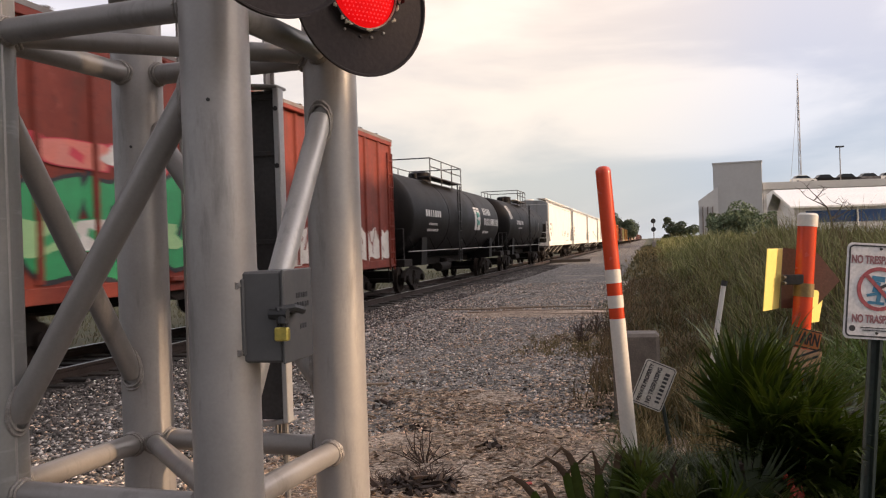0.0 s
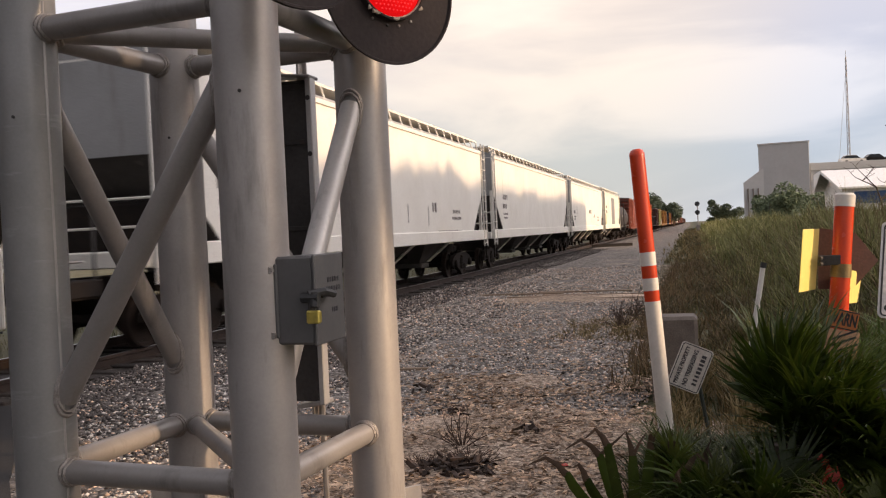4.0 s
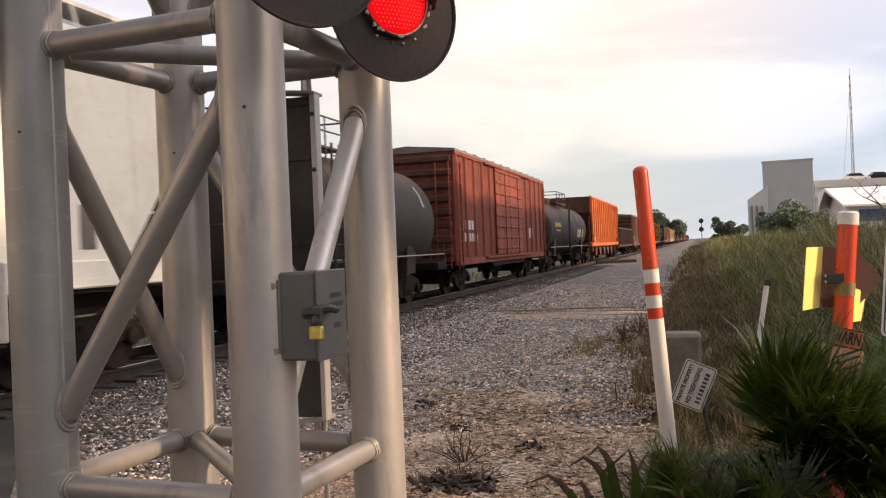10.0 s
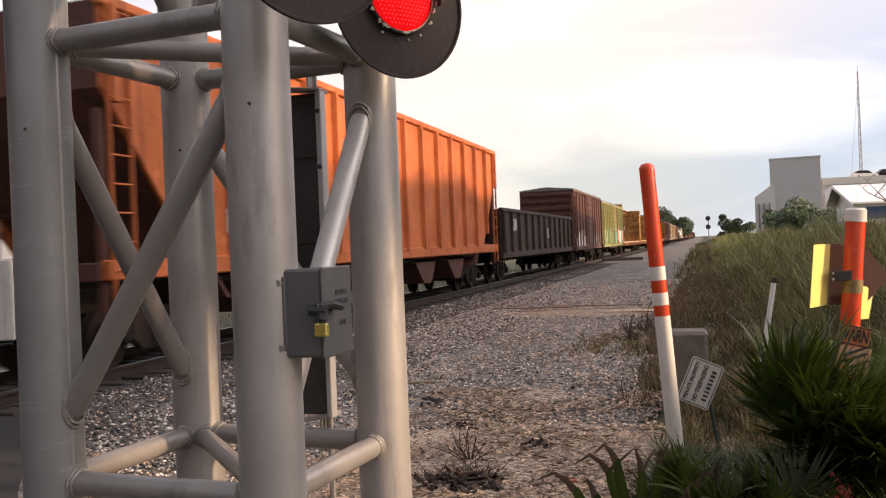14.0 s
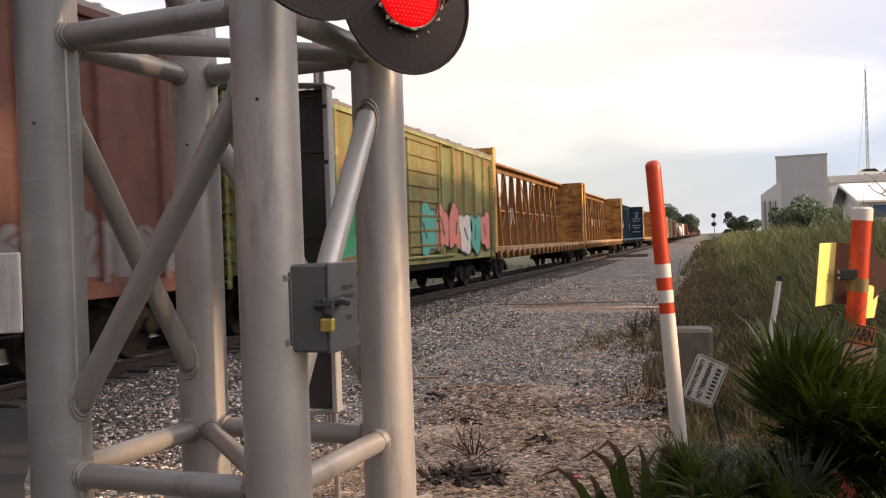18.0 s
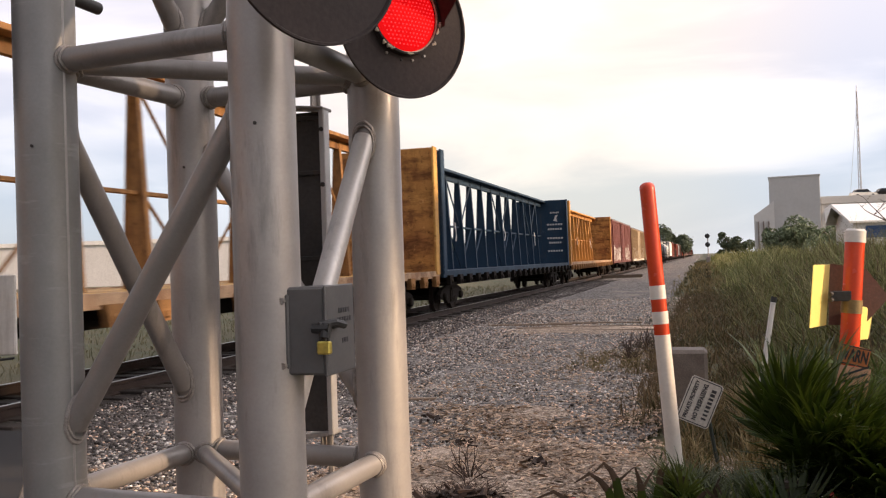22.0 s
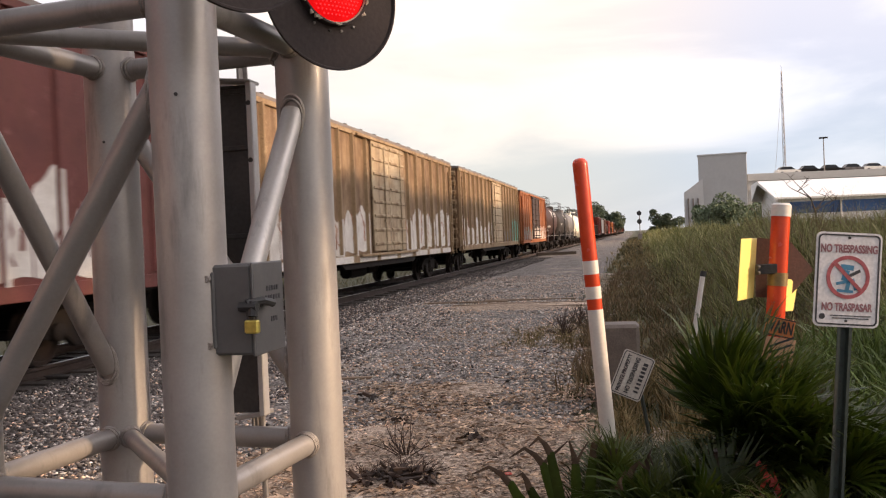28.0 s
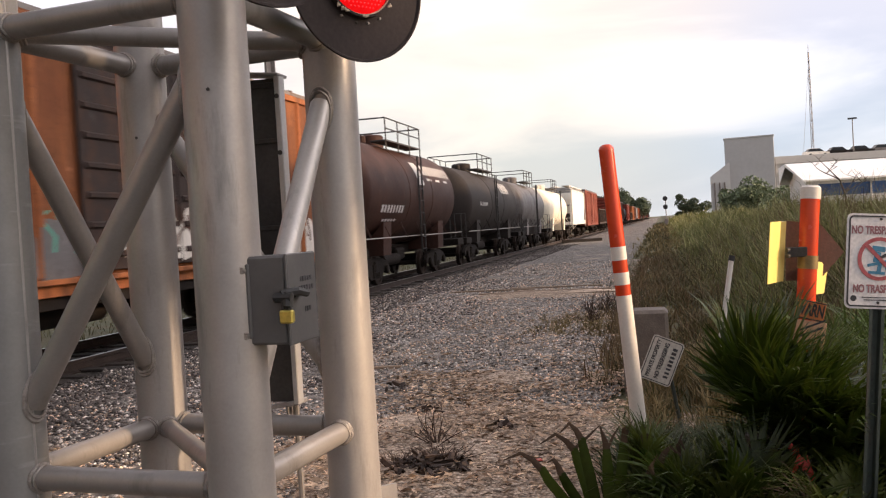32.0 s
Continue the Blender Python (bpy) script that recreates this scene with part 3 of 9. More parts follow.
    def prism(self, outline, a, b, place):
        """outline: 2D points counter-clockwise; place(u, v, w) gives the 3D point, w from a to b."""
        n = len(outline)
        verts = [place(u, v, a) for u, v in outline] + [place(u, v, b) for u, v in outline]
        faces = [tuple(range(n - 1, -1, -1)), tuple(range(n, 2 * n))] + [(i, (i + 1) % n, n + (i + 1) % n, n + i) for i in range(n)]
        return self.add(verts, faces)

    def mesh(self, name, mats, smooth=35):
        me = bpy.data.meshes.new(name)
        me.from_pydata(self.v, [], self.f)
        for m in mats if isinstance(mats, (list, tuple)) else [mats]:
            me.materials.append(m)
        if any(self.m):
            me.polygons.foreach_set("material_index", self.m)
        bm = bmesh.new()
        bm.from_mesh(me)
        bmesh.ops.recalc_face_normals(bm, faces=bm.faces)
        bm.to_mesh(me)
        bm.free()
        if smooth:
            me.polygons.foreach_set("use_smooth", [True] * len(me.polygons))
            me.set_sharp_from_angle(angle=radians(smooth))
        return me


def part(name, geo, mats, parent=None, label="", at=None, smooth=35):
    """One mesh object, a part of parent or a thing of its own. geo: a Geo or a ready mesh."""
    me = geo if isinstance(geo, bpy.types.Mesh) else geo.mesh(name, mats, smooth)
    ob = new(name, me)
    if parent is not None:
        ob.parent = parent
    if at is not None:
        ob.matrix_basis = at if isinstance(at, Matrix) else Matrix.Translation(at)
    if label:
        tagged(ob, label)
    return ob


def thing(name, label, category, group="", kind="", at=None):
    ob = new(name)
    ob.empty_display_size = 0.2
    if at is not None:
        ob.matrix_basis = at if isinstance(at, Matrix) else Matrix.Translation(at)
    return tagged(ob, label, category, group, kind)


def bulk(name, verts, faces, mats, index=None, smooth=False):
    """A large mesh from number arrays; faces all with the same number of corners."""
    verts, faces = np.asarray(verts, np.float32), np.asarray(faces, np.int32)
    me = bpy.data.meshes.new(name)
    k = faces.shape[1]
    me.vertices.add(len(verts))
    me.vertices.foreach_set("co", verts.ravel())
    me.loops.add(faces.size)
    me.loops.foreach_set("vertex_index", faces.ravel())
    me.polygons.add(len(faces))
    me.polygons.foreach_set("loop_start", np.arange(0, faces.size, k, dtype=np.int32))
    for m in mats:
        me.materials.append(m)
    if index is not None:
        me.polygons.foreach_set("material_index", np.asarray(index, np.int32))
    if smooth:
        me.polygons.foreach_set("use_smooth", np.ones(len(faces), bool))
    me.update(calc_edges=True)
    me.validate()
    return me


RNG = np.random.default_rng(7)
TRACK_X, RAIL_Z = -8.6, 0.14

# ---- ground, road, gravel, track ----
def bank(x, y):
    """Height of the grassy bank beside the line, and the shallow bed of the track."""
    dip = 0.19 * np.clip((-6.0 - np.asarray(x, float)) / 2, 0, 1) * np.clip((np.asarray(x, float) + 40) / 15, 0, 1)
    s = np.clip((np.asarray(x, float) - 0.1) / 3.2, 0, 1)
    near = np.clip((np.asarray(y, float) - 5.0) / 7.0, 0, 1)
    return 0.95 * s * s * (3 - 2 * s) * near - dip


def build_ground():
    xs = np.concatenate([np.linspace(-3000, -60, 8), np.linspace(-50, -8, 8), np.linspace(-6, 14, 41), np.linspace(18, 80, 8), np.linspace(150, 3000, 7)])
    ys = np.concatenate([np.linspace(-3000, -40, 6), np.linspace(-20, 40, 61), np.linspace(45, 200, 24), np.linspace(260, 4800, 9)])
    gx, gy = np.meshgrid(xs, ys)
    gz = bank(gx, gy) + RNG.normal(0, 0.02, gx.shape) * (np.abs(gx) < 14) * (gx > 0.4)
    gz -= 0.02
    v = np.stack([gx, gy, gz], -1).reshape(-1, 3)
    nx = len(xs)
    i, j = np.meshgrid(np.arange(nx - 1), np.arange(len(ys) - 1))
    a = (j * nx + i).ravel()
    me = bulk("ground", v, np.stack([a, a + 1, a + nx + 1, a + nx], -1), [soil_m], smooth=True)
    tagged(new("ground", me), "dark soil and rough turf beside the railway", "ground", kind="structure")


build_ground()


def build_gravel():
    ys = np.concatenate([np.linspace(2.0, 30, 57), np.linspace(32, 120, 45), np.linspace(140, 900, 20)])
    nx = 25
    v = []
    for y in ys:
        right = -0.55 - 0.75 * min(1.0, max(0.0, (y - 9) / 12)) + 0.3 * noise.noise((y * 0.35, 3.1, 0)) + 0.12 * noise.noise((y * 1.7, 8.1, 0))
        for k in range(nx):
            x = -6.9 + (right + 6.9) * k / (nx - 1)
            edge = min(k, nx - 1 - k, 3) / 3
            v.append((x, y, 0.012 + 0.03 * edge * (0.5 + noise.noise((x * 0.9, y * 0.9, 1.0)))))
    i, j = np.meshgrid(np.arange(nx - 1), np.arange(len(ys) - 1))
    a = (j * nx + i).ravel()
    me = bulk("gravel_yard", v, np.stack([a, a + 1, a + nx + 1, a + nx], -1), [gravel_m], smooth=True)
    tagged(new("gravel_yard", me), "grey crushed gravel strip with bare tan earth patches", "gravel", kind="structure")


build_gravel()


def build_bare_earth():
    n, rings = 48, 8
    for cx, cy, ax, ay, seed in ((-1.2, 6.2, 1.8, 1.95, 0.3), (-1.9, 9.2, 0.65, 0.5, 4.1), (-2.6, 19.6, 2.4, 1.2, 7.7)):
        v, f = [(cx, cy, 0.062)], []
        for k in range(1, rings + 1):
            for i in range(n):
                a = 2 * math.pi * i / n
                q = k / rings * (1 + 0.28 * noise.noise((math.cos(a) * 1.7 + seed, math.sin(a) * 1.7, seed)) + 0.16 * noise.noise((math.cos(a) * 5 + seed, math.sin(a) * 5, 2.0)))
                x, y = cx + math.cos(a) * ax * q, cy + math.sin(a) * ay * q
                v.append((x, y, 0.062 - 0.07 * (k / rings) ** 3 + 0.008 * noise.noise((x * 4, y * 4, 1))))
        f = [(0, 1 + i, 1 + (i + 1) % n) for i in range(n)]
        for k in range(rings - 1):
            for i in range(n):
                a, c = 1 + k * n + i, 1 + k * n + (i + 1) % n
                f.append((a, a + n, c + n, c))
        me = bpy.data.meshes.new("bare_earth")
        me.from_pydata(v, [], f)
        me.materials.append(earth_m)
        for p in me.polygons:
            p.use_smooth = True
        tagged(new("bare_earth", me), "bare tan earth patch worn into the gravel", "ground", kind="structure")


build_bare_earth()


def scatter_stones(name, count, area, size, mats, seed, z0=0.03, power=1.0, label="", height=None, earthy=None):
    """Loose stones: uneven little polyhedra, joined."""
    r = np.random.default_rng(seed)
    base = np.array([(1, 0, 0), (-1, 0, 0), (0, 1, 0), (0, -1, 0), (0, 0, 1), (0, 0, -1)], float)
    tri = np.array([(0, 2, 4), (2, 1, 4), (1, 3, 4), (3, 0, 4), (2, 0, 5), (1, 2, 5), (3, 1, 5), (0, 3, 5)])
    x0, x1, y0, y1 = area
    x = r.uniform(x0, x1, count)
    y = y0 + (y1 - y0) * r.uniform(0, 1, count) ** power
    off_road = y > 3.5 - 1.12 * (x + 2.9)
    x, y = x[off_road], y[off_road]
    count = len(x)
    s = size[0] + (size[1] - size[0]) * r.uniform(0, 1, count) ** 2.2
    z = z0 + (height(x, y) if height else 0) + s * 0.12
    ang = r.uniform(0, 6.283, count)
    v = base[None] * r.uniform(0.55, 1.25, (count, 6, 1)) * s[:, None, None] * np.stack([r.uniform(0.7, 1.3, count), r.uniform(0.6, 1.1, count), r.uniform(0.35, 0.75, count)], -1)[:, None]
    v += r.normal(0, 0.14, v.shape) * s[:, None, None]
    c, sn = np.cos(ang)[:, None], np.sin(ang)[:, None]
    v = np.stack([v[..., 0] * c - v[..., 1] * sn + x[:, None], v[..., 0] * sn + v[..., 1] * c + y[:, None], v[..., 2] + z[:, None]], -1)
    f = (tri[None] + (np.arange(count) * 6)[:, None, None]).reshape(-1, 3)
    idx = r.integers(0, len(mats), count)
    if earthy is not None:
        idx = np.where(r.random(count) < earthy(x, y), mats.index(stone_warm), idx)
    idx = np.repeat(idx, 8)
    ob = new(name, bulk(name, v.reshape(-1, 3), f, mats, idx))
    return tagged(ob, label, "stones", kind="stuff")


stone_dark = material("dirty_ballast_stone", (0.12, 0.10, 0.088), (0.05, 0.042, 0.036), rough=0.9, scale=9, fine=70, bump=0.3, island=0.7)
scatter_stones("ballast_stones", 14000, (-7.1, -3.6, 5.8, 30), (0.010, 0.04), [stone_dark, stone_dark, stone_m], 33, power=1.5, label="dark dirty ballast stones spilled beside the track")
scatter_stones("ballast_stones", 20000, (-7.1, -5.5, 5.8, 60), (0.014, 0.05), [stone_dark], 34, power=1.4, label="dark dirty ballast stones along the rail")
scatter_stones("ballast_stones", 11000, (-6.9, -3.9, 4.4, 12.5), (0.010, 0.038), [stone_dark], 35, label="dark dirty stones strewn between the track and the yard")
scatter_stones("gravel_stones", 90000, (-6.9, -0.5, 4.2, 34), (0.006, 0.028), [stone_m, stone_m, stone_m, stone_warm, stone_warm, stone_dark], 3, power=1.7, label="loose grey and tan gravel stones on the yard",
               earthy=lambda x, y: np.clip(1.25 - np.hypot((x + 1.0) / 2.3, (y - 5.6) / 3.6), 0, 0.85))


def build_track():
    track = thing("railway_track", "single railway track with rusty rails on dark timber ties", "railway track", kind="structure")
    bal = Geo()
    prof = [(-2.7, -0.26), (2.25, -0.025), (1.75, -0.04), (-1.75, -0.04)]
    bal.prism([(TRACK_X + u, v) for u, v in prof], -60, 900, lambda u, v, w: (u, w, v))
    part("ballast", bal, ballast_m, track, "dark crushed stone ballast")
    rail = [(-0.07, 0), (0.07, 0), (0.07, 0.015), (0.012, 0.035), (0.012, 0.12), (0.036, 0.13), (0.036, 0.165), (0.028, 0.172), (-0.028, 0.172), (-0.036, 0.165), (-0.036, 0.13), (-0.012, 0.12), (-0.012, 0.035), (-0.07, 0.015)]
    for sx in (-1, 1):
        g = Geo()
        g.prism(rail, -60, 900, lambda u, v, w: (TRACK_X + sx * 0.755 + u, w, RAIL_Z - 0.176 + v))
        r = part("rail", g, rail_m, track)
        g = Geo()
        g.box((TRACK_X + sx * 0.755, 420, RAIL_Z - 0.002), (0.05, 960, 0.004))
        part("running_surface", g, rail_top, r, "polished steel rail head")
    tie = Geo()
    tie.box((0, 0, 0), (2.6, 0.22, 0.16), 0.012)
    me = tie.mesh("tie", tie_m)
    rest = Geo()
    y = -8.0
    k = 0
    while y < 260:
        if 0 < y < 110:
            m = Matrix.Translation((TRACK_X + random.uniform(-0.04, 0.04), y, -0.09 + random.uniform(-0.008, 0.012))) @ Matrix.Rotation(random.uniform(-0.02, 0.02), 4, "Z")
            part("tie", me, None, track, at=m)
        else:
            rest.box((TRACK_X, y, -0.09), (2.6, 0.22, 0.16))
        y += 0.5 + random.uniform(-0.02, 0.02)
    tagged(part("far_ties", rest, tie_m, track), kind="stuff")


build_track()


def build_road():
    g = Geo()
    outline = [(-30, -14), (6, -14), (6, 0.6), (-0.6, 0.9), (-2.9, 3.3), (-4.7, 5.2), (-5.8, 6.6), (-6.62, 7.5), (-6.62, 7.55), (-30, 7.55)]
    g.prism(outline, -0.05, 0.045, lambda u, v, w: (u, v, w))
    tagged(part("road", g, asphalt), "dark worn asphalt road at the level crossing", "road", kind="structure")


build_road()

# ---- cantilever signal tower ----
LEG_R = 0.1095
LEGS = {"front": (-1.461, 2.841), "right": (-1.391, 3.698), "left": (-2.397, 2.917), "rear": (-2.328, 3.774)}


def build_tower():
    tower = thing("signal_tower", "grey painted tubular steel cantilever tower with welded braces", "signal tower")
    for k, (x, y) in LEGS.items():
        g = Geo()
        g.tube([(x, y, 0.28), (x, y, 4.6)], LEG_R, 40)
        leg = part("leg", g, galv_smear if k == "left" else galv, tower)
        g = Geo()
        g.box((x, y, 0.265), (0.36, 0.36, 0.03), 0.004)
        for a in range(4):
            ca, sa = math.cos(a * math.pi / 2 + 0.785), math.sin(a * math.pi / 2 + 0.785)
            g.box((x + ca * 0.15, y + sa * 0.15, 0.4), (0.012, 0.09, 0.24), 0, Matrix.Rotation(a * math.pi / 2 + 0.785 + math.pi / 2, 3, "Z"))
        plate = part("base_plate", g, galv, leg)
        for a in range(4):
            ca, sa = math.cos(a * math.pi / 2), math.sin(a * math.pi / 2)
            g = Geo()
            g.lathe([(0, 0.022), (0.03, 0.022), (0.03, 0.012), (0.07, 0.012)], 6, (x + (ca - sa) * 0.14, y + (sa + ca) * 0.14, 0.281), (0, 0, 1))
            part("anchor_bolt", g, steel_dark, leg)
        if k == "left":
            g = Geo()
            g.tube([(x + 0.104, y - 0.026, 0.5), (x + 0.104, y - 0.026, 4.4)], 0.006, 6)
            part("seam", g, galv, leg)
        # end of a small drain plug
        g = Geo()
        g.lathe([(0, 0.006), (0.004, 0.006)], 8, (x + 0.03, y - LEG_R - 0.001, 2.09), (0, -1, 0))
        part("plug", g, steel_dark, leg)

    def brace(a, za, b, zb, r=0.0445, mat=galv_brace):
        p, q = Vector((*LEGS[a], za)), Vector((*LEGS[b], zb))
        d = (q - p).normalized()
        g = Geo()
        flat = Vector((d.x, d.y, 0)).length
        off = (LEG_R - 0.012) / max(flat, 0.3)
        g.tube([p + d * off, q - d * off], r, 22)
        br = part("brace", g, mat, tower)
        for end, s in ((p + d * (LEG_R + 0.004) / max(flat, 0.3), 1), (q - d * (LEG_R + 0.004) / max(flat, 0.3), -1)):
            h = Vector((d.x, d.y, 0)).normalized()
            ring = []
            for i in range(29):
                t = 2 * math.pi * i / 28
                side = Vector((-h.y, h.x, 0))
                up = d.cross(side)
                o = end + (side * math.cos(t) + up * math.sin(t)) * (r + 0.003)
                # slide the point along the brace to the leg's surface
                lx, ly = LEGS[a] if s == 1 else LEGS[b]
                for _ in range(8):
                    rad = math.hypot(o.x - lx, o.y - ly)
                    o -= d * s * (rad - LEG_R - 0.002) / max(flat, 0.3) * 0.7
                ring.append(o + Vector((random.uniform(-1, 1), random.uniform(-1, 1), random.uniform(-1, 1))) * 0.0012)
            ring[-1] = ring[0]
            g = Geo()
            g.tube(ring, 0.0085, 6, caps=False)
            # a second pass of the bead, laid on the brace
            mid_b = sum(ring[:-1], Vector()) / 28
            second = [mid_b + (o - mid_b) * 0.97 + d * s * 0.016 for o in ring]
            g.tube(second, 0.0065, 6, caps=False)
            part("weld", g, weld, br)

    ring = [("front", "left"), ("left", "rear"), ("rear", "right"), ("right", "front")]
    for z in (0.80, 2.415, 4.0):
        for a, b in ring:
            brace(a, z, b, z)
    brace("left", 2.415, "right", 2.415, 0.038)
    brace("rear", 0.80, "front", 0.80, 0.038)
    brace("left", 0.93, "front", 2.28)
    brace("left", 2.30, "rear", 0.95)
    # this brace's bright reflection is put into its paint
    brace("right", 2.30, "front", 0.93, mat=galv_lit)
    brace("rear", 2.28, "right", 0.94)
    brace("rear", 2.60, "right", 3.78)
    brace("left", 3.78, "rear", 2.60)
    brace("front", 3.78, "left", 2.62)
    brace("front", 2.62, "right", 3.78)
    # footing
    g = Geo()
    g.box((-1.894, 3.307, 0.12), (1.7, 1.6, 0.26), 0.02, Matrix.Rotation(radians(4.6), 3, "Z"))
    tagged(part("tower_footing", g, concrete), "grey concrete footing under the signal tower", "footing")


build_tower()


def build_ladder():
    lad = thing("tower_ladder", "steel ladder with a dark lockable climbing guard beside the tower", "ladder")
    for x in (-2.2, -1.775):
        g = Geo()
        g.box((x, 3.93, 2.55), (0.012, 0.05, 3.7), 0.002)
        g.box((x, 3.955, 2.55), (0.05, 0.008, 3.7), 0.002)
        rail = part("ladder_rail", g, galv, lad)
        for z in (1.15, 1.45, 1.75, 2.05, 2.30, 2.6, 2.9):
            g = Geo()
            g.lathe([(0, 0.012), (0.004, 0.012)], 10, (x + (0.0085 if x > -2 else -0.0085), 3.93, z), (1 if x > -2 else -1, 0, 0))
            part("bolt_hole", g, steel_dark, rail)
    for i in range(11):
        g = Geo()
        g.tube([(-2.19, 3.94, 1.0 + i * 0.3), (-1.785, 3.94, 1.0 + i * 0.3)], 0.01, 8)
        part("rung", g, galv, lad)
    g = Geo()
    g.box((-1.845, 3.885, 1.60), (0.30, 0.012, 1.46), 0.003)
    guard = part("climbing_guard", g, steel_dark, lad, "dark steel climbing guard panel")
    g = Geo()
    g.box((-1.695, 3.86, 1.60), (0.026, 0.06, 1.47), 0.004)
    part("guard_flange", g, galv_pale, guard, "pale flange with bolt holes")
    for z in (1.24, 1.66, 2.05, 2.30):
        g = Geo()
        g.box((-1.845, 3.872, z), (0.28, 0.014, 0.022), 0.003)
        part("guard_stiffener", g, steel_dark, guard)
        g = Geo()
        g.lathe([(0, 0.011), (0.003, 0.011)], 10, (-1.695, 3.8295, z - 0.06), (0, -1, 0))
        part("bolt_hole", g, steel_dark, guard)
    g = Geo()
    g.box((-1.785, 3.87, 2.345), (0.21, 0.1, 0.014), 0.003, Matrix.Rotation(radians(6), 3, "Y"))
    part("guard_cap", g, galv_brace, guard, "pale cap plate")
    g = Geo()
    g.box((-1.76, 3.9, 0.86), (0.14, 0.1, 0.02), 0.003, Matrix.Rotation(radians(-8), 3, "Y"))
    g.tube([(-1.74, 3.93, 0.86), (-1.74, 3.93, 0.3)], 0.014, 8)
    part("ladder_foot", g, galv, lad)


build_ladder()


def build_lock_box():
    box = thing("lock_box", "small grey steel lock box fixed to a tower leg", "lock box")
    g = Geo()
    g.box((-1.305, 2.90, 1.415), (0.135, 0.225, 0.285), 0.008)
    body = part("body", g, box_grey, box)
    g = Geo()
    g.box((-1.2335, 2.90, 1.415), (0.012, 0.232, 0.292), 0.004)
    lid = part("lid", g, box_grey, box)
    for z, w, y in ((1.475, 0.10, 2.925), (1.445, 0.125, 2.925), (1.375, 0.055, 2.93)):
        n = int(w / 0.018)
        for i in range(n):
            g = Geo()
            g.box((-1.2265, y - w / 2 + (i + 0.5) * w / n, z), (0.0012, w / n * 0.62, 0.016))
            part("stencil_bar", g, ink, lid, "unreadable dark stencil mark")
    g = Geo()
    g.tube([(-1.27, 2.772, 1.425), (-1.21, 2.768, 1.425)], 0.016, 8)
    g.tube([(-1.245, 2.765, 1.435), (-1.205, 2.80, 1.442), (-1.195, 2.85, 1.43)], 0.013, 8)
    g.tube([(-1.225, 2.775, 1.44), (-1.225, 2.765, 1.395)], 0.017, 8)
    g.box((-1.222, 2.84, 1.425), (0.008, 0.05, 0.01))
    part("hasp", g, black, box, "black hasp and staple")
    lock = Geo()
    lock.tube([(-1.243, 2.766, 1.385), (-1.243, 2.764, 1.41), (-1.236, 2.764, 1.42), (-1.222, 2.764, 1.42), (-1.215, 2.764, 1.41), (-1.215, 2.766, 1.385)], 0.0042, 8)
    pl = part("shackle", lock, steel_dark, box)
    g = Geo()
    g.box((-1.229, 2.766, 1.364), (0.046, 0.024, 0.042), 0.005)
    part("padlock", g, brass, box, "brass padlock")
    g = Geo()
    g.box((-1.375, 2.795, 1.415), (0.03, 0.03, 0.24), 0.004)
    strap = part("strap", g, box_grey, box, "grey mounting strap")
    for z in (1.305, 1.515):
        g = Geo()
        g.lathe([(0, 0.012), (0.014, 0.012)], 6, (-1.378, 2.78, z), (0, -1, 0))
        part("bolt", g, weld, strap, "galvanised bolt")


build_lock_box()


